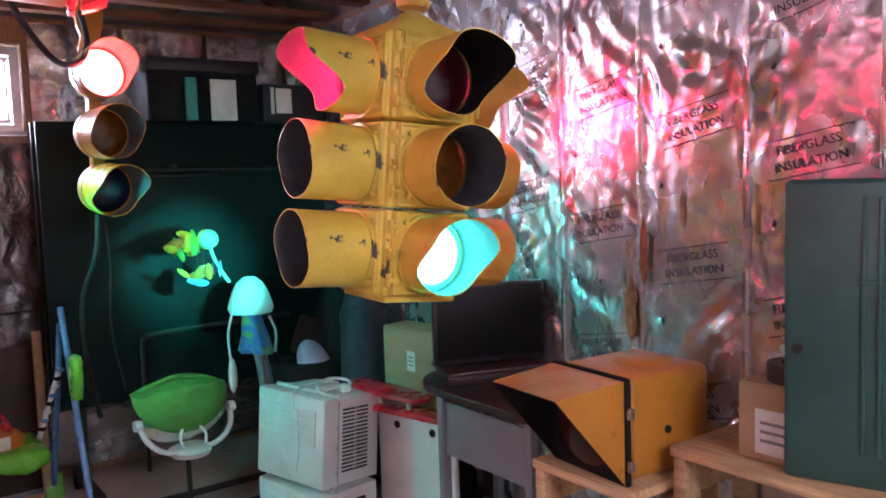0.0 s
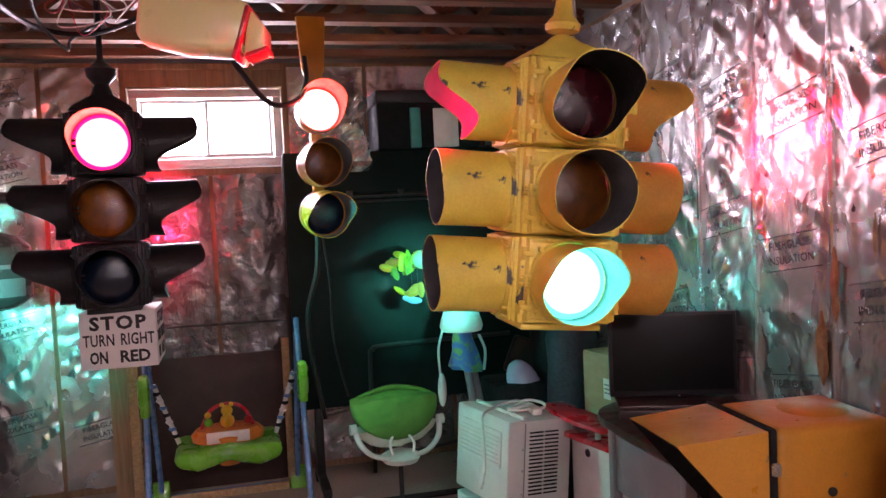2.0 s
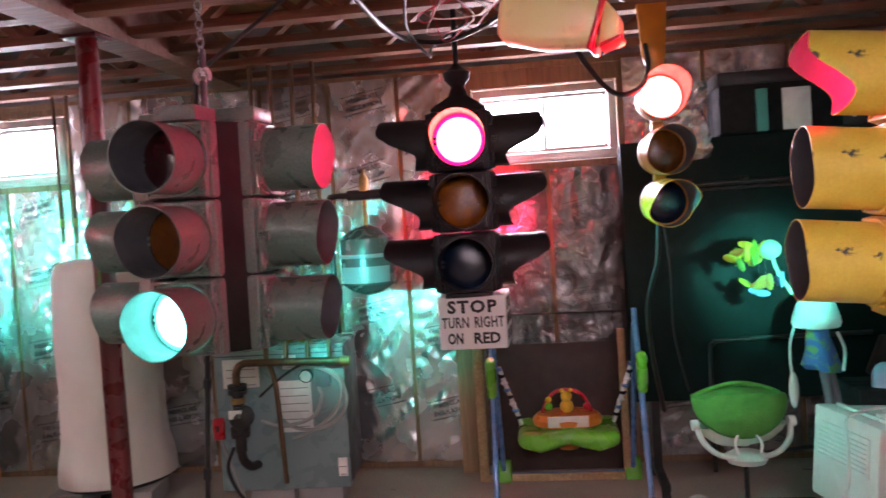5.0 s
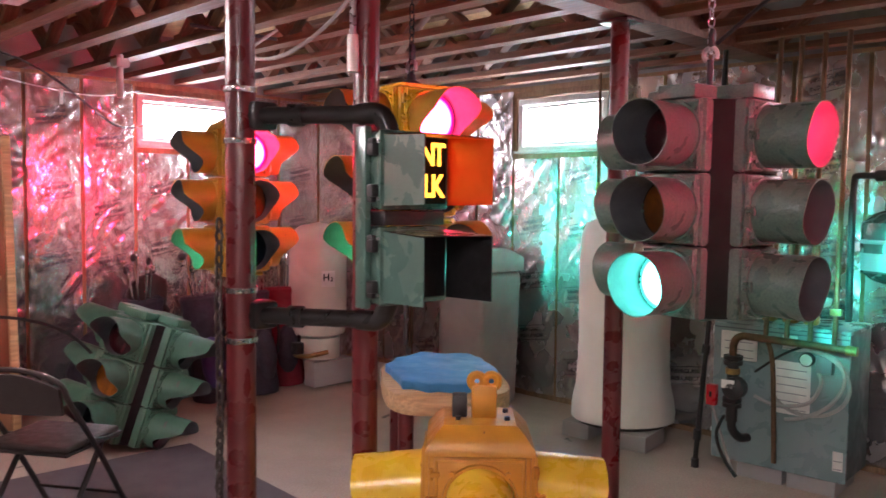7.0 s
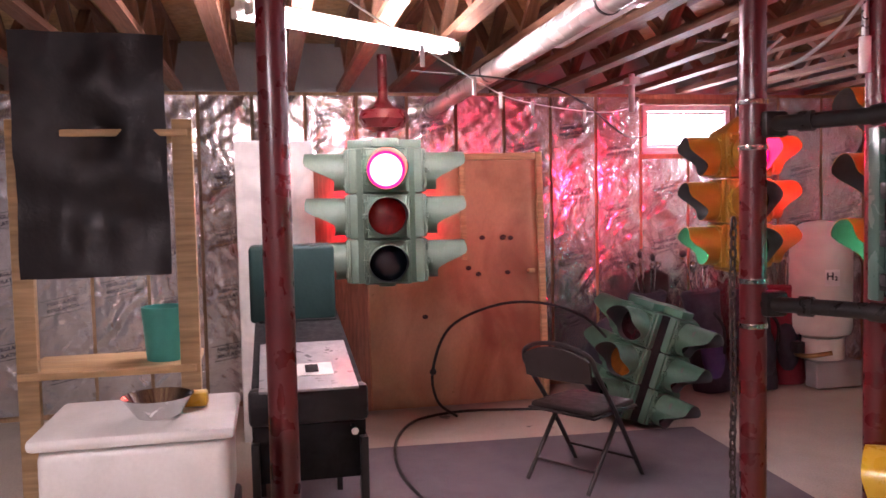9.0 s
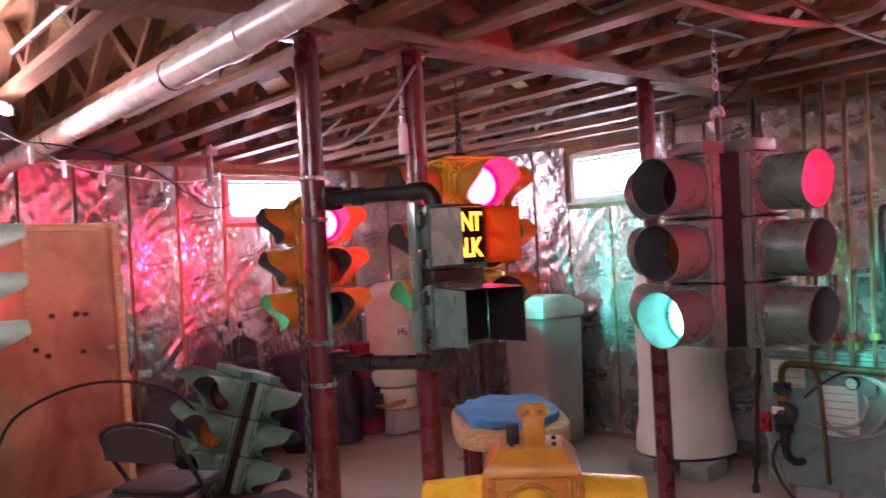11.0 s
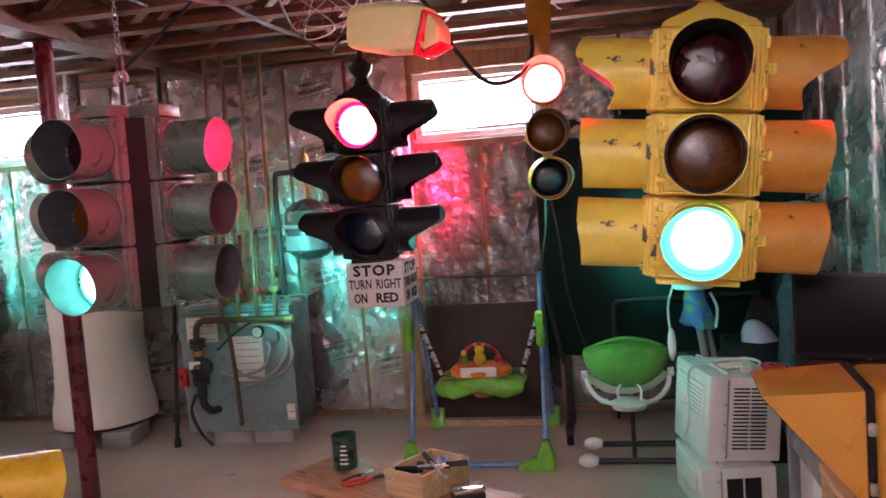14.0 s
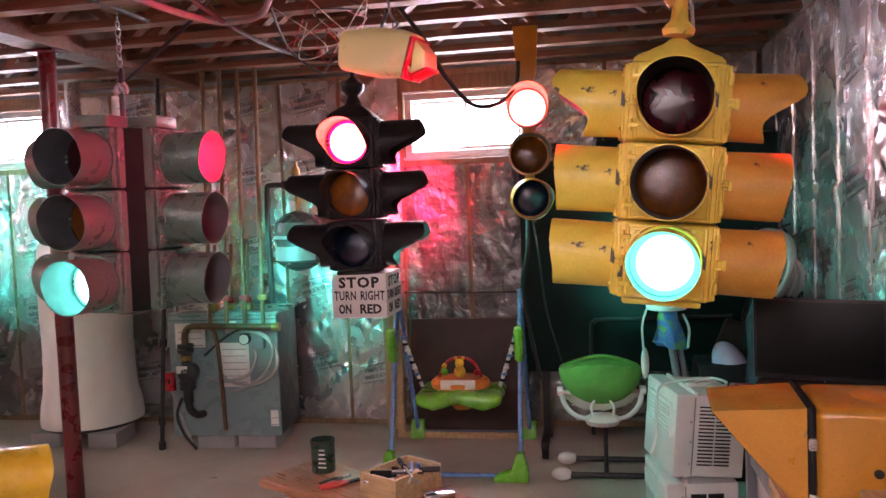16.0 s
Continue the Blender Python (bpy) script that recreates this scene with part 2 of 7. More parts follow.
AMBER_PAINT = surface("signal_orange_yellow", (0.60, 0.27, 0.022), 0.4, second=(0.48, 0.20, 0.018), scale=6, bump=0.1, chips=(0.2, 0.1, 0.04), chip_at=0.72)
GREYGREEN = surface("weathered_grey_green", (0.080, 0.165, 0.138), 0.33, second=(0.10, 0.165, 0.130), scale=4, grain=0.45, bump=0.25, chips=(0.26, 0.25, 0.23), chip_at=0.66, chip_scale=8)
MINT = surface("mint_green_paint", (0.15, 0.225, 0.172), 0.5, second=(0.115, 0.18, 0.135), scale=6, grain=0.2, bump=0.12, chips=(0.18, 0.19, 0.16), chip_at=0.71)
LEANGREEN = surface("faded_green_paint", (0.07, 0.19, 0.125), 0.5, second=(0.055, 0.14, 0.095), scale=6, grain=0.2, bump=0.15, chips=(0.10, 0.12, 0.10), chip_at=0.68)
BLACKPAINT = surface("satin_black_paint", (0.013, 0.012, 0.014), 0.42, second=(0.020, 0.018, 0.020), scale=8, grain=0.1, bump=0.2, shine=0.3)
MATT = surface("matt_black", (0.012, 0.012, 0.013), 0.8, bump=0.1, shine=0.2)
TEALCOVER = surface("teal_vinyl_cover", (0.018, 0.050, 0.048), 0.5, second=(0.014, 0.040, 0.038), scale=3, bump=0.1, shine=0.25)
REDBOARD = wood_material("red_brown_board", (0.33, 0.13, 0.075), (0.25, 0.09, 0.05), along=(1, 1, 0.12))
VISOR_IN = surface("visor_lining", (0.075, 0.083, 0.090), 0.6, second=(0.10, 0.108, 0.115), scale=9, bump=0.1)
PED_GREY = surface("ped_grey_green", (0.080, 0.150, 0.122), 0.27, second=(0.060, 0.118, 0.095), scale=4, bump=0.08, grain=0.15, chips=(0.16, 0.18, 0.16), chip_at=0.73)
PIPEBLACK = surface("black_pipe_paint", (0.011, 0.010, 0.010), 0.36, second=(0.018, 0.015, 0.014), scale=6, bump=0.12, shine=0.4)
MUSTARD = surface("signal_mustard_paint", (0.44, 0.225, 0.022), 0.42, second=(0.34, 0.165, 0.018), scale=6, bump=0.12, grain=0.15, chips=(0.16, 0.09, 0.04), chip_at=0.72)
# inside of the upper hood: the letters' orange glow is put into its colour
ORANGE_IN = surface("letter_lit_lining", (0.68, 0.055, 0.010), 0.4, bump=0.04)
BROWNYELLOW = surface("ochre_enamel", (0.56, 0.235, 0.022), 0.38, second=(0.44, 0.18, 0.018), scale=4, grain=0.15, bump=0.12, chips=(0.28, 0.17, 0.06), chip_at=0.72, coat=0.15)
STEEL = surface("galvanised_steel", (0.52, 0.53, 0.54), 0.32, 0.95, second=(0.40, 0.41, 0.42), scale=20, bump=0.05)
CHROME = surface("bright_steel", (0.75, 0.75, 0.76), 0.16, 1.0, bump=0.02)
BRASS = surface("aged_brass", (0.42, 0.27, 0.10), 0.4, 0.9, second=(0.28, 0.17, 0.07), scale=20, bump=0.05)
COPPER = surface("aged_copper", (0.20, 0.115, 0.065), 0.45, 0.8, second=(0.13, 0.08, 0.05), scale=16, bump=0.05)
IRON = surface("black_iron", (0.03, 0.028, 0.028), 0.5, 0.3, bump=0.2)
POSTRED = surface("oxide_red_paint", (0.125, 0.012, 0.015), 0.32, second=(0.09, 0.010, 0.012), scale=5, grain=0.15, bump=0.08, coat=0.25)
GREENPANEL = surface("dark_green_board", (0.007, 0.0175, 0.0165), 0.55, second=(0.0055, 0.0135, 0.0125), scale=3, bump=0.04, shine=0.12)
CABGREEN = surface("hammered_green_paint", (0.026, 0.092, 0.080), 0.4, second=(0.020, 0.072, 0.063), scale=5, grain=0.15, bump=0.10, bump_scale=40, chips=(0.24, 0.22, 0.12), chip_at=0.73)
TANKGREY = surface("tank_enamel", (0.060, 0.068, 0.068), 0.24, second=(0.045, 0.05, 0.05), scale=5, bump=0.04, rough_vary=0.06)
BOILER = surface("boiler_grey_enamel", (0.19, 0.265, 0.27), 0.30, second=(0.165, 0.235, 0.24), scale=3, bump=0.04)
# darker tone than the boiler's front and top
BOILER_SIDE = surface("boiler_side_dark", (0.05, 0.065, 0.075), 0.4, second=(0.04, 0.05, 0.06), scale=3, bump=0.05)
JACKET = surface("white_jacket", (0.74, 0.72, 0.66), 0.6, second=(0.66, 0.63, 0.57), scale=3, bump=0.25, bump_scale=14, stretch=(1, 1, 0.7))
TANK = surface("cream_tank", (0.72, 0.71, 0.62), 0.4, second=(0.55, 0.55, 0.47), scale=3, bump=0.03)
SOFTENER = surface("grey_plastic", (0.36, 0.345, 0.335), 0.45, second=(0.30, 0.29, 0.28), scale=4, bump=0.05)
LIDGREY = surface("light_grey_plastic", (0.58, 0.58, 0.56), 0.4, bump=0.04)
ACWHITE = surface("aged_white_plastic", (0.66, 0.67, 0.64), 0.42, second=(0.57, 0.58, 0.55), scale=5, grain=0.08, bump=0.06)
LIME = surface("lime_plastic", (0.13, 0.46, 0.03), 0.28, second=(0.10, 0.39, 0.03), scale=5, bump=0.03, coat=0.3)
LIMECLOTH = surface("green_seat_cloth", (0.075, 0.31, 0.05), 0.85, second=(0.05, 0.23, 0.035), scale=9, bump=0.4, bump_scale=110)
NETTING = surface("white_liner_net", (0.70, 0.74, 0.66), 0.8, second=(0.45, 0.62, 0.40), scale=14, bump=0.3, bump_scale=60)
LAVENDER = surface("lavender_vinyl", (0.40, 0.37, 0.52), 0.5, bump=0.05)
TOYORANGE = surface("orange_plastic", (0.72, 0.22, 0.03), 0.35, bump=0.03)
TOYYELLOW = surface("yellow_plastic", (0.78, 0.50, 0.03), 0.35, bump=0.03)
TOYBLUE = surface("light_blue_plastic", (0.12, 0.40, 0.62), 0.4, bump=0.03)
TOYRED = surface("red_plastic", (0.55, 0.02, 0.03), 0.3, second=(0.44, 0.015, 0.025), scale=4, bump=0.03, coat=0.2)
LEGBLUE = surface("blue_metal_tube", (0.10, 0.25, 0.52), 0.3, bump=0.03, coat=0.3)
BLUECOVER = surface("blue_cover", (0.05, 0.27, 0.55), 0.5, second=(0.04, 0.22, 0.46), scale=4, bump=0.1)
CARD = surface("cardboard", (0.42, 0.28, 0.16), 0.8, second=(0.36, 0.235, 0.13), scale=5, grain=0.12, bump=0.15, stretch=(1, 1, 3))
PAPER = surface("paper_label", (0.78, 0.77, 0.73), 0.6, bump=0.02)
SIGNWHITE = surface("sign_white", (0.80, 0.78, 0.76), 0.45, second=(0.72, 0.70, 0.68), scale=6, bump=0.03, chips=(0.4, 0.36, 0.33), chip_at=0.76)
CREAM = surface("cream_enamel", (0.84, 0.78, 0.30), 0.35, second=(0.84, 0.79, 0.42), scale=4, bump=0.05, chips=(0.5, 0.4, 0.2), chip_at=0.75)
SCREEN = surface("dark_screen", (0.006, 0.007, 0.007), 0.45, bump=0, rough_vary=0.04, shine=0.2)
DARKRED = surface("mahogany_top", (0.030, 0.011, 0.010), 0.4, second=(0.022, 0.008, 0.008), scale=5, bump=0.05, stretch=(0.2, 1, 1))
GREYMETAL = surface("grey_metal", (0.20, 0.21, 0.23), 0.4, second=(0.17, 0.18, 0.20), scale=4, bump=0.04)
RUG = surface("mauve_grey_carpet", (0.165, 0.135, 0.150), 0.95, second=(0.135, 0.11, 0.125), scale=2.5, grain=0.3, grain_scale=160, bump=0.6, bump_scale=220)
BROWNBOARD = surface("dark_hardboard", (0.060, 0.034, 0.026), 0.6, second=(0.042, 0.024, 0.020), scale=5, grain=0.2, bump=0.12)
CHAIRBROWN = surface("dark_brown_enamel", (0.025, 0.018, 0.017), 0.4, bump=0.03)
CHAIRPAD = surface("brown_vinyl", (0.040, 0.029, 0.027), 0.55, second=(0.034, 0.025, 0.023), scale=8, bump=0.15, shine=0.2)
CABLE = surface("black_rubber", (0.014, 0.013, 0.013), 0.45, bump=0.05)
CABLEGREY = surface("grey_cable", (0.38, 0.38, 0.37), 0.4, bump=0.02)
BAGDARK = surface("dark_nylon", (0.022, 0.020, 0.030), 0.75, second=(0.035, 0.03, 0.05), scale=8, bump=0.4)
BAGPURPLE = surface("purple_nylon", (0.06, 0.035, 0.16), 0.7, bump=0.3)
BAGRED = surface("red_nylon", (0.20, 0.015, 0.03), 0.7, bump=0.3)
CANGREEN = surface("green_tin", (0.010, 0.035, 0.024), 0.3, second=(0.02, 0.05, 0.03), scale=8, bump=0.02, coat=0.3)
PLIERS = surface("red_grip", (0.62, 0.05, 0.03), 0.4, bump=0.03)
SNAKE = surface("chain_links", (0.06, 0.05, 0.045), 0.4, 0.6, bump=0.1)
TEAL = surface("teal_folder", (0.03, 0.32, 0.27), 0.5, bump=0.03)
RED_LENS, AMBER_LENS, GREEN_LENS = lens_material("red_lens", (0.050, 0.006, 0.009)), lens_material("amber_lens", (0.15, 0.045, 0.004)), lens_material("green_lens", (0.003, 0.011, 0.030))
RED_BRIGHT_LENS = lens_material("red_clear_lens", (0.55, 0.014, 0.010))
ORANGE_LENS = lens_material("orange_lens", (0.34, 0.095, 0.006))
RED_LIT = lit_lens_material("red_lit_lens", (1.0, 0.024, 0.075), (0.040, 0.0003, 0.0060), RED_GLOW)
GREEN_LIT = lit_lens_material("green_lit_lens", (0.075, 1.0, 0.76), (0.001, 0.12, 0.085), GREEN_GLOW)
GREEN_PURE = lit_lens_material("pure_green_lit_lens", (0.012, 1.0, 0.30), (0.001, 0.30, 0.08), GREEN_GLOW * 0.35)
RED_WARM = lit_lens_material("warm_red_lit_lens", (1.0, 0.070, 0.042), (0.050, 0.0006, 0.0060), RED_GLOW)
TUBE_LIT_NEAR = glow_material("bright_lit_tube", (1.0, 0.96, 0.90), TUBE_GLOW * 1.45)
TUBE_LIT = glow_material("lit_tube", (1.0, 0.96, 0.90), TUBE_GLOW)
LETTER_LIT = glow_material("lit_letters", (1.0, 0.42, 0.03), 2.2)
LENSES = {"red": RED_LENS, "amber": AMBER_LENS, "green": GREEN_LENS, "red_lit": RED_LIT, "warm_lit": RED_WARM, "green_lit": GREEN_LIT, "pure_green_lit": GREEN_PURE, "clear_red": RED_BRIGHT_LENS, "orange": ORANGE_LENS}

# ---- building tools ----
def thing(name, m=None, label="", category="", group="", kind=""):
    ob = new(name)
    ob.empty_display_size = 0.05
    if m is not None:
        ob.matrix_basis = m
    return tagged(ob, label, category, group, kind)


def mesh_of(name, bm, materials, smooth=40):
    me = bpy.data.meshes.new(name)
    bmesh.ops.recalc_face_normals(bm, faces=bm.faces)
    for f in bm.faces:
        f.smooth = smooth > 0
    if smooth:
        for e in bm.edges:
            if len(e.link_faces) == 2:
                e.smooth = e.calc_face_angle(0) < radians(smooth)
    bm.to_mesh(me)
    bm.free()
    for m in materials if isinstance(materials, (list, tuple)) else [materials]:
        me.materials.append(m)
    return me


def put(name, me, parent=None, m=None, label=""):
    ob = new(name, me)
    if parent:
        ob.parent = parent
    if m is not None:
        ob.matrix_basis = m
    return tagged(ob, label)


def part(name, bm, material, parent=None, label="", m=None, smooth=40):
    return put(name, mesh_of(name, bm, material, smooth), parent, m, label)


def box(bm, size, at=(0, 0, 0), bevel=0.004, m=None, seg=2):
    r = bmesh.ops.create_cube(bm, size=1, matrix=(m or Matrix()) @ Matrix.Translation(at) @ Matrix.Diagonal((*size, 1)))
    if bevel:
        edges = list({e for v in r["verts"] for e in v.link_edges})
        bmesh.ops.bevel(bm, geom=edges, offset=min(bevel, min(size) * 0.45), segments=seg, affect="EDGES", profile=0.5)
    return bm


def bx(size, at=(0, 0, 0), bevel=0.004, m=None, seg=2):
    return box(bmesh.new(), size, at, bevel, m, seg)


def rod(bm, a, b, r=0.01, r2=None, seg=12, caps=True):
    a, b = Vector(a), Vector(b)
    d = b - a
    m = Matrix.Translation((a + b) / 2) @ d.to_track_quat("Z", "Y").to_matrix().to_4x4()
    bmesh.ops.create_cone(bm, cap_ends=caps, segments=seg, radius1=r, radius2=r if r2 is None else r2, depth=d.length, matrix=m)
    return bm


def rd(a, b, r=0.01, r2=None, seg=12):
    return rod(bmesh.new(), a, b, r, r2, seg)


def ball(bm, at, r, seg=12, m=None):
    sc = r if isinstance(r, tuple) else (r, r, r)
    bmesh.ops.create_uvsphere(bm, u_segments=seg, v_segments=max(6, seg // 2), radius=1, matrix=(m or Matrix()) @ Matrix.Translation(at) @ Matrix.Diagonal((*sc, 1)))
    return bm


def spline(points, steps=8, closed=False):
    p = [Vector(q) for q in points]
    out, n = [], len(p)
    for i in range(n if closed else n - 1):
        a, b, c, d = (p[(i + k) % n] if closed else p[min(max(i + k, 0), n - 1)] for k in (-1, 0, 1, 2))
        for s in range(steps):
            t = s / steps
            out.append(0.5 * ((2 * b) + (c - a) * t + (2 * a - 5 * b + 4 * c - d) * t * t + (3 * b - a - 3 * c + d) * t**3))
    if not closed:
        out.append(p[-1])
    return out


def pipe(bm, points, r=0.01, seg=8, closed=False):
    """A round tube along a line of points."""
    p = [Vector(q) for q in points]
    n, rings, side = len(p), [], None
    for i, q in enumerate(p):
        d = (p[(i + 1) % n] - p[i - 1]) if closed else (p[min(i + 1, n - 1)] - p[max(i - 1, 0)])
        d.normalize()
        side = side or d.orthogonal()
        side = (side - d * side.dot(d)).normalized()
        up = d.cross(side)
        rings.append([bm.verts.new(q + r * (math.cos(k * math.tau / seg) * side + math.sin(k * math.tau / seg) * up)) for k in range(seg)])
    for i in range(n if closed else n - 1):
        a, b = rings[i], rings[(i + 1) % n]
        for k in range(seg):
            bm.faces.new((a[k], a[(k + 1) % seg], b[(k + 1) % seg], b[k]))
    if not closed:
        bm.faces.new(rings[0][::-1])
        bm.faces.new(rings[-1])
    return bm


def pp(points, r=0.01, seg=8, closed=False):
    return pipe(bmesh.new(), points, r, seg, closed)


def lathe(profile, seg=32, axis="Z", at=(0, 0, 0)):
    """A turned body from (radius, height) pairs."""
    bm = bmesh.new()
    turn = {"Z": Matrix(), "-Y": Matrix.Rotation(radians(90), 4, "X"), "X": Matrix.Rotation(radians(90), 4, "Y")}[axis]
    turn = Matrix.Translation(at) @ turn
    rings = []
    for r, z in profile:
        if r < 1e-5:
            rings.append([bm.verts.new(turn @ Vector((0, 0, z)))])
        else:
            rings.append([bm.verts.new(turn @ Vector((r * math.cos(k * math.tau / seg), r * math.sin(k * math.tau / seg), z))) for k in range(seg)])
    for a, b in zip(rings, rings[1:]):
        for k in range(seg):
            loop = []
            for v in (a[k % len(a)], a[(k + 1) % len(a)], b[(k + 1) % len(b)], b[k % len(b)]):
                if v not in loop:
                    loop.append(v)
            if len(loop) > 2:
                bm.faces.new(loop)
    return bm


def prism(outline, depth, axis="Y", bevel=0.003):
    """An outline of (a, b) pairs, pushed out by depth."""
    bm = bmesh.new()
    place = {"Y": lambda a, b: (a, 0, b), "X": lambda a, b: (0, a, b), "Z": lambda a, b: (a, b, 0)}[axis]
    f = bm.faces.new([bm.verts.new(place(a, b)) for a, b in outline])
    r = bmesh.ops.extrude_face_region(bm, geom=[f])
    move = {"Y": (0, depth, 0), "X": (depth, 0, 0), "Z": (0, 0, depth)}[axis]
    bmesh.ops.translate(bm, vec=move, verts=[v for v in r["geom"] if isinstance(v, bmesh.types.BMVert)])
    if bevel:
        bmesh.ops.bevel(bm, geom=list(bm.edges), offset=bevel, segments=2, affect="EDGES", profile=0.5)
    return bm


def letters(text, size, depth=0.0008, spacing=1.0, bold=0.0):
    """The mesh of a line of writing, centred, in the plane x-z and read from -y."""
    cu = bpy.data.curves.new("writing", "FONT")
    cu.body, cu.size, cu.extrude, cu.align_x, cu.align_y, cu.resolution_u, cu.space_character, cu.offset = text, size, depth, "CENTER", "CENTER", 2, spacing, bold
    ob = new("writing", cu)
    me = bpy.data.meshes.new_from_object(ob.evaluated_get(bpy.context.evaluated_depsgraph_get()))
    bpy.data.objects.remove(ob)
    bpy.data.curves.remove(cu)
    me.transform(Matrix.Rotation(radians(90), 4, "X"))
    me.materials.clear()
    return me

# ---- the room ----
def slab(name, lo, hi, material, label="", category="", smooth=0):
    size = [b - a for a, b in zip(lo, hi)]
    ob = part(name, bx(size, [(a + b) / 2 for a, b in zip(lo, hi)], 0), material, smooth=smooth)
    return tagged(ob, label, category, kind="structure")


def wall_with_opening(name, along, fixed0, fixed1, a0, a1, holes, label):
    """A wall of height CEIL with openings; along is 'x' or 'y', holes are (a0, a1, z0, z1)."""
    bm = bmesh.new()
    spans, at = [], a0
    for h0, h1, z0, z1 in sorted(holes):
        spans += [(at, h0, 0, CEIL), (h0, h1, 0, z0), (h0, h1, z1, CEIL)]
        at = h1
    spans.append((at, a1, 0, CEIL))
    for s0, s1, z0, z1 in spans:
        c, d = ((s0 + s1) / 2, (fixed0 + fixed1) / 2), (s1 - s0, fixed1 - fixed0)
        if along == "y":
            c, d = c[::-1], d[::-1]
        box(bm, (d[0], d[1], z1 - z0), (c[0], c[1], (z0 + z1) / 2), 0)
    return tagged(part(name, bm, WALL, smooth=0), label, "wall", kind="structure")


slab("floor", (WEST - 0.5, SOUTH - 0.3, -0.2), (EAST + 0.5, NORTH + 0.5, 0), CONCRETE, "bare grey stained concrete basement floor", "floor")
slab("ceiling", (WEST - 0.5, SOUTH - 0.3, CEIL), (EAST + 0.5, NORTH + 0.5, CEIL + 0.04), PLY_CEIL, "rough plywood subfloor above open trusses", "ceiling")
wall_n = wall_with_opening("wall_north", "x", NORTH + 0.10, NORTH + 0.30, WEST - 0.3, EAST + 0.3, [WIN_N1, WIN_N2], "basement wall lined with foil-faced insulation")
wall_w = wall_with_opening("wall_west", "y", WEST - 0.30, WEST - 0.10, SOUTH, NORTH + 0.1, [WIN_W3], "basement wall lined with foil-faced insulation")
wall_e = wall_with_opening("wall_east", "y", EAST + 0.10, EAST + 0.30, SOUTH, NORTH + 0.1, [], "basement wall lined with foil-faced insulation")
slab("wall_south", (WEST - 0.3, SOUTH - 0.2, 0), (EAST + 0.3, SOUTH, CEIL), WALL, "plain concrete wall closing the basement", "wall")


def build_trusses():
    """Open-web floor trusses, flat chords with zigzag struts, all along x."""
    roof = thing("ceiling_trusses", None, "rough open-web timber floor trusses overhead", "truss", kind="structure")
    long = EAST - WEST
    chord = mesh_of("chord", bx((long, 0.088, 0.038), (0, 0, 0), 0), TRUSS, 0)
    rise = CEIL - JOIST - 0.10
    web = mesh_of("web", bx((math.hypot(0.36, rise), 0.066, 0.038), (0, 0, 0), 0), TRUSS, 0)
    lean = math.degrees(math.atan2(rise, 0.36))
    y, row = SOUTH + 0.2, 0
    rng = random.Random(4)
    while y < NORTH + 0.02:
        bottom = put("truss", chord, roof, pose((EAST + WEST) / 2, y, JOIST + 0.019 + rng.uniform(-0.006, 0.006)))
        put("top_chord", chord, bottom, pose(0, 0, CEIL - JOIST - 0.041))
        x, k = -long / 2 + 0.1 + 0.2 * (row % 2), 0
        while x < long / 2 - 0.35:
            put("web", web, bottom, pose(x + 0.18, 0, (CEIL - JOIST) / 2 - 0.019, 0, -lean if k % 2 else lean, 0))
            x, k = x + 0.36, k + 1
        y, row = y + 0.406, row + 1


build_trusses()
slab("beam", (-1.45, SOUTH, 2.365), (-1.29, NORTH - 0.1, 2.64), TRUSS, "heavy timber beam carried by red steel posts", "beam")


# ---- foil-faced batts between studs ----
FOIL_PLACE = {"N": lambda a, h, z: (a, NORTH - h, z), "E": lambda a, h, z: (EAST - h, a, z), "W": lambda a, h, z: (WEST + h, a, z)}


def tri_wave(v):
    return abs((v % 2.0) - 1.0)


CREASES = []
_rng = random.Random(41)
for _k in range(11):
    _ang = _rng.uniform(0.05, 1.1) * (1 if _k % 2 else -1)
    CREASES.append((math.cos(_ang), math.sin(_ang), _rng.uniform(9, 34), _rng.uniform(0, 9), _rng.uniform(0.7, 1.3)))


def taut_height(a, z, a0, a1, seed):
    """Stapled facing: a flat bulge, long upright tucks near the edges, sharp little facets."""
    u = min(max((a - a0) / (a1 - a0), 0.0), 1.0)
    edge = min(u, 1 - u)
    h = 0.004 + 0.012 * math.sin(math.pi * u) ** 0.6
    w1 = noise.noise(Vector((a * 3.1, z * 2.3, seed)))
    w2 = noise.noise(Vector((a * 5.3 + 4, z * 4.1, seed * 1.9)))
    mask = 0.12 + 2.2 * noise.noise(Vector((a * 5 + 9, z * 3.5, seed * 0.7))) ** 2 + 0.5 * max(0.0, w2)
    for c, d, f, ph, k in CREASES:
        h += k * 0.10 * mask / f * (tri_wave((a * c + z * d) * f + ph + seed + 1.3 * w1 + 1.1 * w2) - 0.5)
    tuck = 1 - abs(noise.noise(Vector((a * 16 + 1.6 * w1, z * 0.9, seed * 2.3)))) * 2
    h += (0.002 + 0.003 * max(0.0, 1 - edge / 0.22)) * tuck
    return h


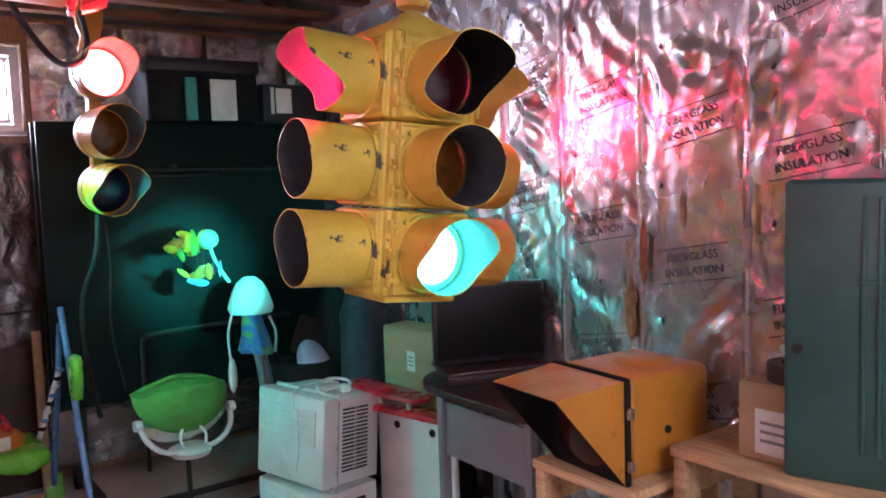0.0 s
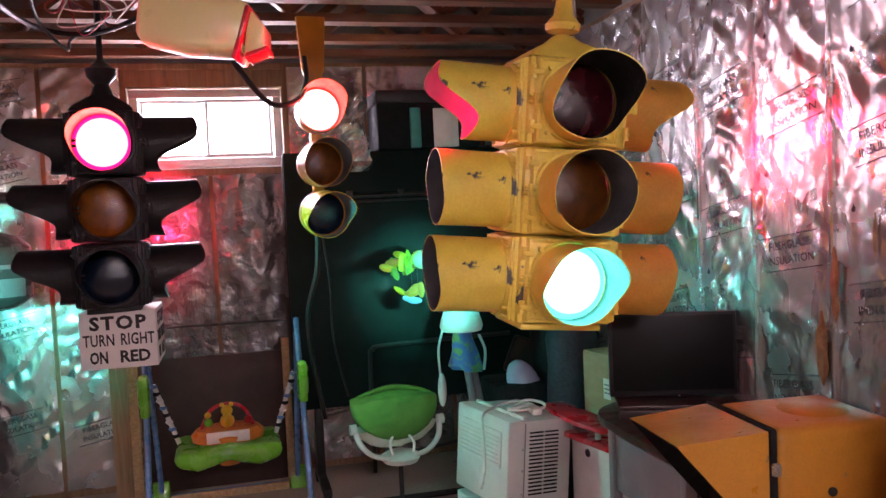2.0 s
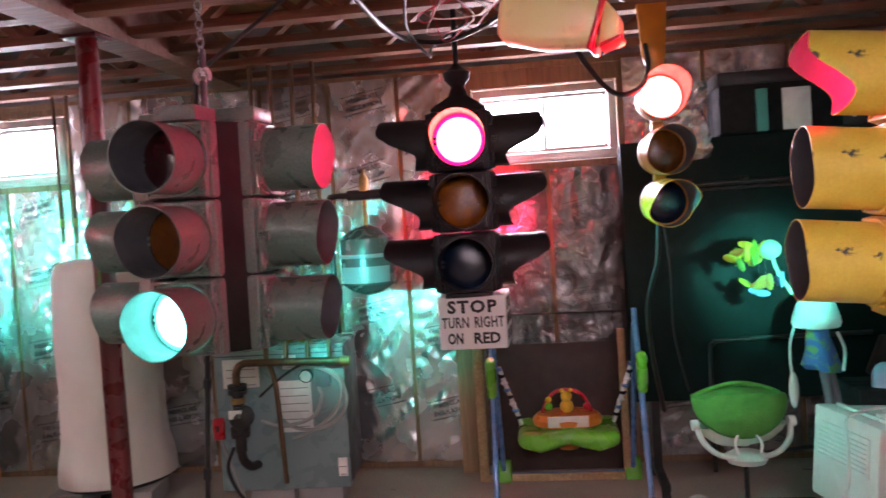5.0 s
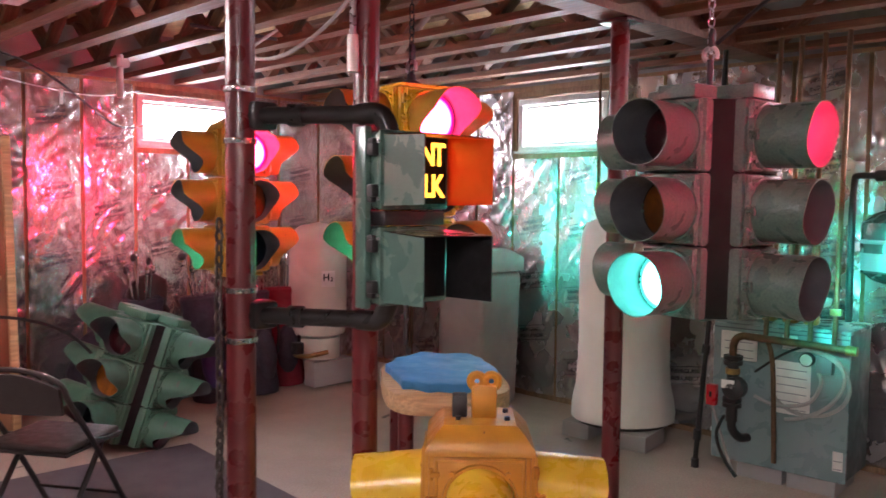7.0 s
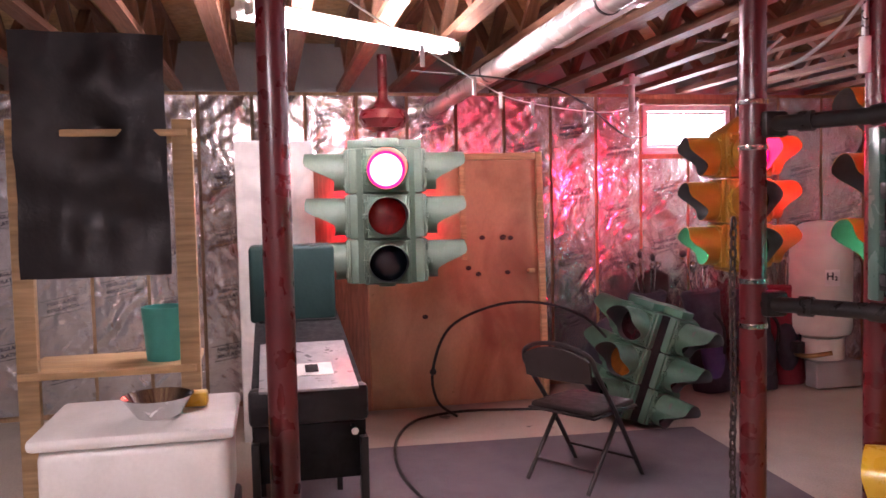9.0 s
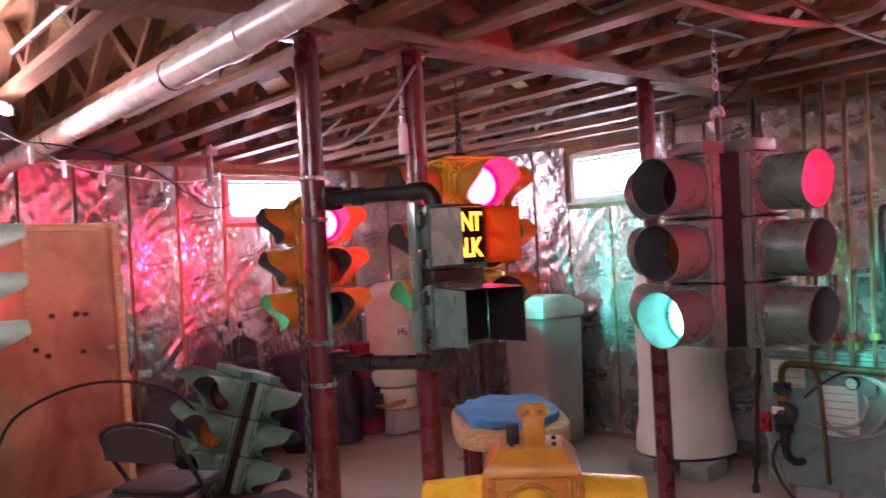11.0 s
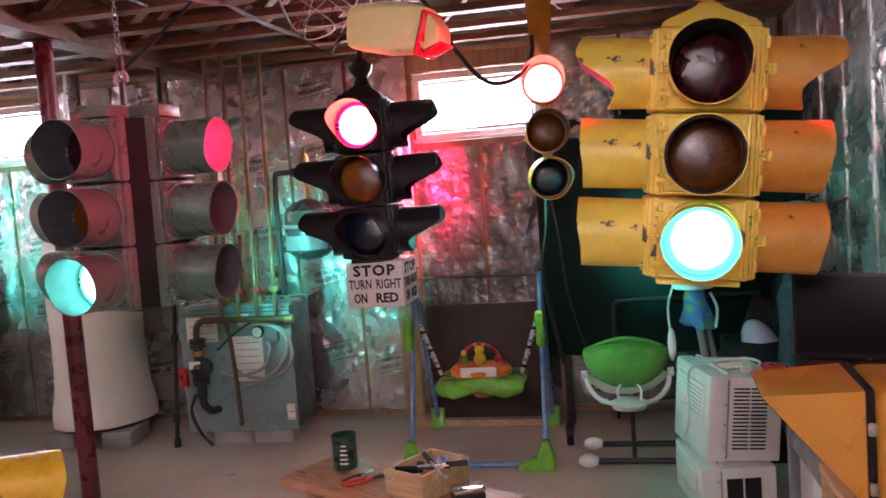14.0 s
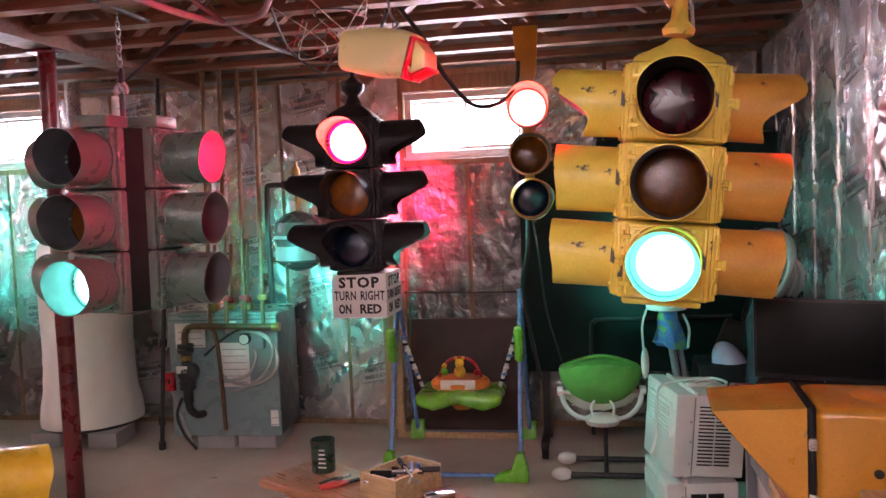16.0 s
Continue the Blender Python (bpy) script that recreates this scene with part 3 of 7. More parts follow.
def foil_height(a, z, a0, a1, seed, side=""):
    if side in "EW" or (side == "N" and a0 < -0.15):
        return taut_height(a, z, a0, a1, seed)
    u = (a - a0) / (a1 - a0)
    bulge = 0.022 * max(0.0, math.sin(math.pi * min(max(u, 0), 1))) ** 0.6
    p = Vector((a * 4.6 + seed * 3.1, z * 3.4 + a * 1.5, seed * 1.7))
    fold = 1 - abs(noise.noise(p)) * 2
    fold2 = 1 - abs(noise.noise(Vector((a * 12 + z * 7, z * 11 - a * 6, seed)))) * 2
    drape = 1 - abs(noise.noise(Vector((a * 13 + 0.9 * noise.noise(Vector((a * 3, z * 2.2, seed))), z * 1.3, seed * 2.3)))) * 2
    return bulge + 0.011 * fold + 0.006 * fold2 * min(1, 8 * u * (1 - u) + 0.2) + 0.008 * drape


STAMP_LINES = (letters("FIBERGLASS", 0.038, 0.0, 1.02, 0.0002), letters("INSULATION", 0.038, 0.0, 1.02, 0.0002))


def stamp(side, ca, cz, tilt, a0, a1, seed, parent):
    """The printed words on the facing, laid on its folds."""
    bm = bmesh.new()
    for n, me in enumerate(STAMP_LINES):
        part_bm = bmesh.new()
        part_bm.from_mesh(me)
        for v in part_bm.verts:
            v.co.z += 0.024 - 0.048 * n
        tmp = bpy.data.meshes.new("t")
        part_bm.to_mesh(tmp)
        part_bm.free()
        bm.from_mesh(tmp)
        bpy.data.meshes.remove(tmp)
    for z in (0.056, -0.056):
        for k in range(12):
            x0, x1 = -0.138 + 0.023 * k, -0.115 + 0.023 * k
            bm.faces.new([bm.verts.new((x, 0, z + dz)) for x, dz in ((x0, -0.0016), (x1, -0.0016), (x1, 0.0016), (x0, 0.0016))])
    flip = -1 if side == "E" else 1
    c, s = math.cos(tilt), math.sin(tilt)
    for v in bm.verts:
        x, z = v.co.x, v.co.z
        x, z = x * c - z * s, x * s + z * c
        a, zz = ca + flip * x, cz + z
        v.co = FOIL_PLACE[side](a, foil_height(a, zz, a0, a1, seed, side) + (0.0032 if side == "E" else 0.005), zz)
    me = bpy.data.meshes.new("printed_words")
    bm.to_mesh(me)
    bm.free()
    me.materials.append(STAMPINK)
    put("printed_words", me, parent)


def flame_mark(side, ca, cz, a0, a1, seed, parent):
    """A small printed flame between two stamps."""
    pts = [(0.0, 0.017), (0.004, 0.007), (0.008, 0.003), (0.007, -0.007), (0.0, -0.011), (-0.007, -0.007), (-0.006, 0.001), (-0.002, 0.006)]
    me = bpy.data.meshes.new("printed_flame")
    me.from_pydata([FOIL_PLACE[side](ca - x, foil_height(ca - x, cz + z, a0, a1, seed, side) + 0.003, cz + z) for x, z in pts], [], [tuple(range(len(pts)))])
    me.materials.append(STAMPINK)
    put("printed_flame", me, parent)


def foil_flange(side, at, z0, z1, parent):
    """The doubled edge of two facings, stapled to a stud and standing a little proud."""
    verts, faces = [], []
    n = int((z1 - z0) / 0.03)
    for j in range(n + 1):
        z = z0 + (z1 - z0) * j / n
        q = noise.noise(Vector((z * 2.7, at * 3.3, 0)))
        r = noise.noise(Vector((z * 9.0, at * 5.1, 4)))
        w = 0.013 + 0.005 * q + 0.002 * r
        for da, h in ((-w, 0.004), (-w * 0.85, 0.0165 + 0.002 * r), (-0.002, 0.0190 + 0.003 * q), (w * 0.82, 0.0160 + 0.003 * r), (w, 0.003)):
            verts.append(FOIL_PLACE[side](at + da + 0.004 * q, h, z))
    for j in range(n):
        for i in range(4):
            k = j * 5 + i
            faces.append((k, k + 1, k + 6, k + 5))
    me = bpy.data.meshes.new("foil_flange")
    me.from_pydata(verts, [], faces)
    me.materials.append(FOIL_SMOOTH)
    put("foil_flange", me, parent)


def foil_batt(side, a0, a1, z0, z1, seed, parent, words=True, lap=0.012):
    near = side == "E" and a0 > 0.8 and a1 < 4.0
    taut = side in "EW" or (side == "N" and a0 < -0.15)
    nu, nv = max(6, int((a1 - a0) / (0.0085 if near else 0.013 if taut else 0.017))), max(4, int((z1 - z0) / (0.0095 if near else 0.014 if taut else 0.026)))
    verts, faces = [], []
    for j in range(nv + 1):
        for i in range(nu + 1):
            a = a0 + lap + (a1 - a0 - 2 * lap) * i / nu
            z = z0 + (z1 - z0) * j / nv + (0.02 * noise.noise(Vector((a * 8, seed, 0))) if j == 0 else 0)
            verts.append(FOIL_PLACE[side](a, foil_height(a, z, a0, a1, seed, side), z))
    for j in range(nv):
        for i in range(nu):
            k = j * (nu + 1) + i
            faces.append((k, k + 1, k + nu + 2, k + nu + 1))
    me = bpy.data.meshes.new("foil_batt")
    me.from_pydata(verts, [], faces)
    me.polygons.foreach_set("use_smooth", [True] * len(faces))
    # north bays under the window take the foil with shade in its tone
    me.materials.append(FOIL_SHADED if side == "N" and a0 > -0.1 and z1 < 2.0 else FOIL_LOOSE if side == "W" else FOIL_SMOOTH if taut else FOIL)
    ob = put("foil_batt", me, parent)
    if words:
        rng = random.Random(seed * 7 + 3)
        z = z0 + (0.25 + (0.284 * (a0 - 1.73) + 0.002) % 0.457 if side == "E" else rng.uniform(0.2, 0.5))
        while z < z1 - 0.12:
            if a1 - a0 > 0.33:
                stamp(side, (a0 + a1) / 2 + rng.uniform(-0.02, 0.01), z, radians((12 if side == "E" else 10) + rng.uniform(-3, 3)), a0, a1, seed, ob)
                if side == "E" and z < z1 - 0.35:
                    flame_mark(side, (a0 + a1) / 2 + 0.11, z + 0.255, a0, a1, seed, ob)
            z += 0.457 if side == "E" else rng.uniform(0.40, 0.55)


def stud_line(side, at, z0, z1, parent, width=0.038):
    lo, hi = FOIL_PLACE[side](at - width / 2, -0.095, z0), FOIL_PLACE[side](at + width / 2, -0.002, z1)
    put("stud", mesh_of("stud", bx([abs(b - a) for a, b in zip(lo, hi)], [(a + b) / 2 for a, b in zip(lo, hi)], 0.002, seg=1), STUD, 0), parent)


def lined_wall(side, edges, windows, parent, lap=0.012):
    """Studs at the edges, and a batt in each bay; under a window the batt is short."""
    for at in edges:
        top = min([JOIST - 0.04] + [z0 - 0.05 for w0, w1, z0, z1 in windows if w0 + 0.05 < at < w1 - 0.05])
        stud_line(side, at, 0.04, top, parent)
    for k, (a0, a1) in enumerate(zip(edges, edges[1:])):
        top = JOIST - 0.03
        for w0, w1, z0, z1 in windows:
            if a0 >= w0 - 0.06 and a1 <= w1 + 0.06:
                top = z0 - 0.05
        foil_batt(side, a0, a1, 0.05, top, k * 1.37 + ord(side), parent, lap=lap)
        if side == "E" and k:
            foil_flange(side, a0, 0.06, JOIST - 0.035, parent)
    lo, hi = FOIL_PLACE[side](edges[0], -0.095, 0.002), FOIL_PLACE[side](edges[-1], -0.002, 0.04)
    put("bottom_plate", mesh_of("plate", bx([abs(b - a) for a, b in zip(lo, hi)], [(a + b) / 2 for a, b in zip(lo, hi)], 0.002, seg=1), STUD, 0), parent)
    lo, hi = FOIL_PLACE[side](edges[0], -0.095, JOIST - 0.04), FOIL_PLACE[side](edges[-1], -0.004, JOIST - 0.002)
    put("top_plate", mesh_of("plate", bx([abs(b - a) for a, b in zip(lo, hi)], [(a + b) / 2 for a, b in zip(lo, hi)], 0.002, seg=1), STUD, 0), parent)
    for w0, w1, z0, z1 in windows:
        for za, zb in ((z1 + 0.012, JOIST - 0.042), (z0 - 0.05, z0 - 0.012)):
            lo, hi = FOIL_PLACE[side](w0 - 0.02, -0.095, za), FOIL_PLACE[side](w1 + 0.02, 0.004, zb)
            put("header", mesh_of("header", bx([abs(b - a) for a, b in zip(lo, hi)], [(a + b) / 2 for a, b in zip(lo, hi)], 0.002, seg=1), STUD, 0), parent)


def bays(a0, a1, marks, step=0.406):
    out, at = [a0], a0
    for m in sorted(marks) + [a1]:
        n = max(1, round((m - at) / step))
        out += [at + (m - at) * k / n for k in range(1, n + 1)]
        at = m
    return out


lined_wall("N", bays(WEST + 0.02, EAST - 0.02, [WIN_N2[0] - 0.03, WIN_N2[1] + 0.03, WIN_N1[0] - 0.03, WIN_N1[1] + 0.03]), [WIN_N1, WIN_N2], wall_n)
lined_wall("W", bays(SOUTH + 0.02, NORTH - 0.04, [WIN_W3[0] - 0.03, WIN_W3[1] + 0.03]), [WIN_W3], wall_w)
lined_wall("E", bays(SOUTH + 0.02, NORTH - 0.04, [1.73, 2.14, 2.515, 2.86]), [], wall_e, lap=0.004)


def torn_strip(a, z0, z1, width, h):
    """Brown kraft backing and batt showing where the facing has split."""
    verts, faces = [], []
    n = 12
    for j in range(n + 1):
        z = z0 + (z1 - z0) * j / n
        w = width * math.sin(math.pi * (0.06 + 0.88 * j / n)) * (0.8 + 0.4 * noise.noise(Vector((z * 21, a * 7, 0))))
        for da, dh in ((-w, -0.004), (-w * 0.4, 0.0), (w * 0.3, -0.002), (w, -0.004)):
            verts.append(FOIL_PLACE["E"](a + da + 0.006 * noise.noise(Vector((z * 9, a, 2))), h + dh, z))
    for j in range(n):
        for i in range(3):
            k = j * 4 + i
            faces.append((k, k + 1, k + 5, k + 4))
    me = bpy.data.meshes.new("torn_kraft_strip")
    me.from_pydata(verts, [], faces)
    me.materials.append(KRAFT)
    put("torn_kraft_strip", me, wall_e, None, "brown kraft paper in a split of the foil")


torn_strip(2.115, 1.13, 1.36, 0.026, 0.030)
torn_strip(2.175, 0.93, 1.16, 0.034, 0.030)
torn_strip(1.955, 1.33, 1.46, 0.010, 0.028)


def window(name, m, w, h, label):
    """A vinyl slider in its opening: outer frame, two sashes, glass; local x along the wall, -y into the room, z up, origin low left."""
    t = thing(name, m, label, "window", kind="structure")
    bm = bmesh.new()
    for size, at in (((w, 0.09, 0.045), (w / 2, 0, 0.0225)), ((w, 0.09, 0.045), (w / 2, 0, h - 0.0225)), ((0.045, 0.09, h - 0.09), (0.0225, 0, h / 2)), ((0.045, 0.09, h - 0.09), (w - 0.0225, 0, h / 2))):
        box(bm, size, at, 0.004)
    part("window_frame", bm, VINYL, t)
    for k, (x0, x1, dy) in enumerate(((0.047, w * 0.52, 0.012), (w * 0.48, w - 0.047, -0.016))):
        bm = bmesh.new()
        z0, z1 = 0.047, h - 0.047
        for size, at in (((x1 - x0, 0.024, 0.022), ((x0 + x1) / 2, dy, z0 + 0.015)), ((x1 - x0, 0.024, 0.022), ((x0 + x1) / 2, dy, z1 - 0.015)),
                         ((0.014, 0.024, z1 - z0 - 0.044), (x0 + 0.015, dy, (z0 + z1) / 2)), ((0.014, 0.024, z1 - z0 - 0.044), (x1 - 0.015, dy, (z0 + z1) / 2))):
            box(bm, size, at, 0.003)
        sash = part("sash", bm, VINYL, t)
        g = part("pane", bx((x1 - x0 - 0.056, 0.004, z1 - z0 - 0.056), ((x0 + x1) / 2, dy, (z0 + z1) / 2), 0), GLASS, sash, smooth=0)
        g.visible_shadow = False
    part("window_sill", bx((w + 0.02, 0.07, 0.018), (w / 2, -0.05, 0.002), 0.003), VINYL, t)
    return t


window("window_1", pose(WIN_N1[0], NORTH + 0.05, WIN_N1[2]), WIN_N1[1] - WIN_N1[0], WIN_N1[3] - WIN_N1[2], "white vinyl basement window with bright daylight behind")
window("window_2", pose(WIN_N2[0], NORTH + 0.05, WIN_N2[2]), WIN_N2[1] - WIN_N2[0], WIN_N2[3] - WIN_N2[2], "white vinyl basement window with bright daylight behind")
window("window_3", pose(WEST - 0.05, WIN_W3[0], WIN_W3[2], 0, 0, 90) @ pose(0, 0, 0), WIN_W3[1] - WIN_W3[0], WIN_W3[3] - WIN_W3[2], "white vinyl basement window with a post across it")


def steel_post(x, y):
    t = thing("steel_post", pose(x, y, 0), "oxide-red painted steel post under the beam", "post", "steel posts", "structure")
    part("shaft", rd((0, 0, 0.012), (0, 0, 2.346), 0.044, seg=28), POSTRED, t)
    part("base_plate", bx((0.16, 0.16, 0.012), (0, 0, 0.006), 0.003), POSTRED, t)
    part("top_plate", bx((0.16, 0.14, 0.014), (0, 0, 2.353), 0.003), POSTRED, t)
    return t


for px, py in ((-1.38, 1.26), (-1.37, 1.735), (-1.37, 3.262), (-1.37, -0.30)):
    steel_post(px, py)

# ---- traffic signals ----
def visor_mesh(name, r, length, cut, materials, wave=0.0, seg=40, rows=5, droop=0.0):
    """A sheet-metal visor round a lens, open to the front (-y). cut: 0 is a full tunnel, 1 a cutaway short at its lower half."""
    bm = bmesh.new()
    skins = []
    for rad in (r, r - 0.003):
        skin = []
        for j in range(rows + 1):
            ring = []
            for k in range(seg):
                th = k * math.tau / seg
                up = 0.5 + 0.5 * math.sin(th)
                s = min(1.0, max(0.0, (up - 0.22) / 0.5))
                s = s * s * (3 - 2 * s)
                reach = length * (1 - cut * (1 - s) * 0.78) - wave * math.sin(up * math.tau) * length * 0.10
                y = -reach * j / rows
                sag = droop * y
                flare = 1 + 0.02 * j / rows
                ring.append(bm.verts.new((rad * flare * math.cos(th), y, rad * flare * math.sin(th) + sag)))
            skin.append(ring)
        skins.append(skin)
    for n, skin in enumerate(skins):
        for a, b in zip(skin, skin[1:]):
            for k in range(seg):
                f = bm.faces.new((a[k], a[(k + 1) % seg], b[(k + 1) % seg], b[k]))
                f.material_index = n
    for j in (0, -1):
        for k in range(seg):
            bm.faces.new((skins[0][j][k], skins[0][j][(k + 1) % seg], skins[1][j][(k + 1) % seg], skins[1][j][k]))
    return mesh_of(name, bm, materials)


def lens_mesh(name, r, material):
    prof = [(r, 0.0)] + [(r * math.cos(a), 0.026 * math.sin(a)) for a in np.linspace(0.0, math.pi / 2, 7)[1:-1]] + [(0.0, 0.026)]
    return mesh_of(name, lathe(prof, 36, "-Y"), material, 60)


def door_mesh(name, w, h, r, material):
    """A section's door: bevelled plate, a raised ring for the lens, four visor screws."""
    bm = bx((w, 0.022, h), (0, 0.004, 0), 0.007)
    for s in (-1, 1):
        box(bm, (w - 0.01, 0.010, 0.010), (0, -0.010, s * (h / 2 - 0.008)), 0.004)
        box(bm, (0.010, 0.010, h - 0.01), (s * (w / 2 - 0.008), -0.010, 0), 0.004)
    lo = [(r + 0.0115, 0.006), (r + 0.0115, 0.020), (r + 0.019, 0.020), (r + 0.022, 0.006)]
    ring = lathe(lo, 36, "-Y")
    tmp = bpy.data.meshes.new("t")
    ring.to_mesh(tmp)
    ring.free()
    bm.from_mesh(tmp)
    bpy.data.meshes.remove(tmp)
    for k in range(4):
        a = math.pi / 4 + k * math.pi / 2
        rod(bm, ((r + 0.026) * math.cos(a), -0.006, (r + 0.026) * math.sin(a)), ((r + 0.026) * math.cos(a), -0.022, (r + 0.026) * math.sin(a)), 0.008, seg=10)
    return mesh_of(name, bm, material)


def hinge_mesh(name, w, h, material):
    """One hinge lug on the edge of a door."""
    bm = rd((-w / 2 - 0.010, -0.006, -0.019), (-w / 2 - 0.010, -0.006, 0.019), 0.0085, seg=10)
    box(bm, (0.034, 0.012, 0.016), (-w / 2 + 0.002, -0.010, 0), 0.003, seg=1)
    return mesh_of(name, bm, material)


def latch_mesh(name, w, h, material):
    """A wing nut at the middle of a door's edge."""
    bm = bmesh.new()
    box(bm, (0.036, 0.016, 0.012), (-w / 2 - 0.006, -0.014, 0.010), 0.003, seg=1)
    box(bm, (0.036, 0.016, 0.012), (-w / 2 - 0.006, -0.014, -0.010), 0.003, seg=1)
    box(bm, (0.010, 0.014, 0.036), (-w / 2 - 0.010, -0.030, 0.0), 0.003, seg=1)
    rod(bm, (-w / 2 - 0.010, 0, 0), (-w / 2 - 0.010, -0.036, 0), 0.005, seg=8)
    return mesh_of(name, bm, material)


LENS_LABELS = {"red": "dark red glass lens, unlit", "amber": "brown amber glass lens, unlit", "green": "dark blue-green glass lens, unlit", "red_lit": "glowing red lens", "warm_lit": "glowing red lens, almost white", "green_lit": "glowing green lens", "pure_green_lit": "glowing green lens", "clear_red": "bright red glass lens, unlit", "orange": "orange glass lens, unlit"}


def signal(m, label, paint, faces, w=0.272, pitch=0.252, lens_r=0.100, visor_len=0.20, lining=None, reach=None, spread=False,
           cap="pyramid", gap=MATT, tubes=(0.9, 0.25, 0.25), rows=3, visor_paint=None, waves=(1.0, 0.0, 0.0), droop=0.0, odd=None, swing=0, bar=False, side_tone=None, beams=(), spread_beam=48, dip=8, power=1.0, narrow=()):
    """A signal head with faces on several sides. faces: degrees from the front (-y) to the lens states, top first.
    spread: separate heads round a core rather than one square body."""
    t = thing("traffic_signal", m, label, "traffic signal", "traffic signals")
    lining = lining or VISOR_IN
    h = pitch * rows
    reach = reach or (w / 2)
    meshes = [visor_mesh("visor", lens_r + 0.009, visor_len, tubes[k], [visor_paint or paint, lining], waves[k], droop=droop) for k in range(rows)]
    door, latch = door_mesh("door", w - 0.034, pitch - 0.010, lens_r, paint), latch_mesh("latch", w - 0.034, pitch, [paint])
    hinge = hinge_mesh("hinge", w - 0.034, pitch, paint)
    lens_of = {}
    body = None
    for k in range(rows):
        z = h - pitch * (k + 0.5)
        if spread:
            for deg in faces:
                hm = bx((w, 0.15, pitch - 0.004), (0, -(reach - 0.075), z), 0.012)
                part("housing", hm, paint, t, m=pose(0, 0, 0, 0, 0, deg))
        else:
            part("housing", bx((w, w, pitch - 0.005), (0, 0, z), 0.010), paint, t)
        for deg, states in faces.items():
            turn = pose(0, 0, 0, 0, 0, deg)
            leaf = put("door", door, t, turn @ pose(0, -reach - 0.006, z))
            put("latch", latch, leaf, pose(0, -0.004, 0))
            for dz in (-0.3, 0.3):
                put("hinge", hinge, leaf, pose(0, -0.004, dz * pitch))
            key = states[k]
            if key not in lens_of:
                lens_of[key] = lens_mesh("lens", lens_r + 0.0085, LENSES[key])
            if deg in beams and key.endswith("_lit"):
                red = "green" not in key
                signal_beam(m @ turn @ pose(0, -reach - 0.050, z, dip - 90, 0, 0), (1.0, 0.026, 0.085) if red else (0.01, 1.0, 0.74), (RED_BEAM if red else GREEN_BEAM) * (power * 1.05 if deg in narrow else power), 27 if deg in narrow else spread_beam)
            put("lens", lens_of[key], leaf, pose(0, -0.012, 0), LENS_LABELS[key])
            if odd and (deg, k) in odd:
                cut, wave, inside = odd[(deg, k)]
                put("visor", visor_mesh("visor", lens_r + 0.009, visor_len, cut, [visor_paint or paint, inside], wave), leaf, pose(0, -0.014, 0, 0, 0, swing if deg == 0 else 0))
                continue
            shell = meshes[k]
            # visors at 90 degrees get their own colour, red light included
            if side_tone and deg == 90:
                shell = visor_mesh("visor", lens_r + 0.009, visor_len, tubes[k], [side_tone, lining], waves[k])
            put("visor", shell, leaf, pose(0, -0.014, 0, 0, 0, swing if deg == 0 else 0))
    if spread:
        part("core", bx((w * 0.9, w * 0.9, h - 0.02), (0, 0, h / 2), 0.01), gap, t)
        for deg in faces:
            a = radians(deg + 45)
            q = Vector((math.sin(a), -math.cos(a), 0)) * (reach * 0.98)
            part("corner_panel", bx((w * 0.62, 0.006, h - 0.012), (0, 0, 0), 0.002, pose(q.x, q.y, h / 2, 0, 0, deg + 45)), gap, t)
        bm = bmesh.new()
        for deg in faces:
            a = radians(deg)
            q = Vector((math.sin(a), -math.cos(a), 0)) * (reach - 0.075)
            if bar:
                box(bm, (0.15, reach, 0.05), (0, -reach / 2, h + 0.026), 0.008, pose(0, 0, 0, 0, 0, deg))
                continue
            pipe(bm, spline([(q.x, q.y, h), (q.x, q.y, h + 0.05), (q.x * 0.5, q.y * 0.5, h + 0.075), (0, 0, h + 0.075)], 5), 0.028, 10)
        part("top_spider", bm, paint, t)
        part("bottom_spider", bx((0.10, 0.10, 0.03), (0, 0, -0.012), 0.01), paint, t)
    else:
        if cap == "pyramid":
            bm = lathe([(w * 0.70, 0.0), (w * 0.66, 0.018), (0.20 * w, 0.075), (0.12 * w, 0.095), (0.0, 0.1)], 4)
            bmesh.ops.rotate(bm, cent=(0, 0, 0), matrix=Matrix.Rotation(radians(45), 3, "Z"), verts=bm.verts)
            bmesh.ops.bevel(bm, geom=list(bm.edges), offset=0.006, segments=2, affect="EDGES")
            part("roof_cap", bm, paint, t, m=pose(0, 0, h - 0.002))
        part("bottom_cap", bx((w * 0.86, w * 0.86, 0.02), (0, 0, -0.010), 0.006), paint, t)
    return t


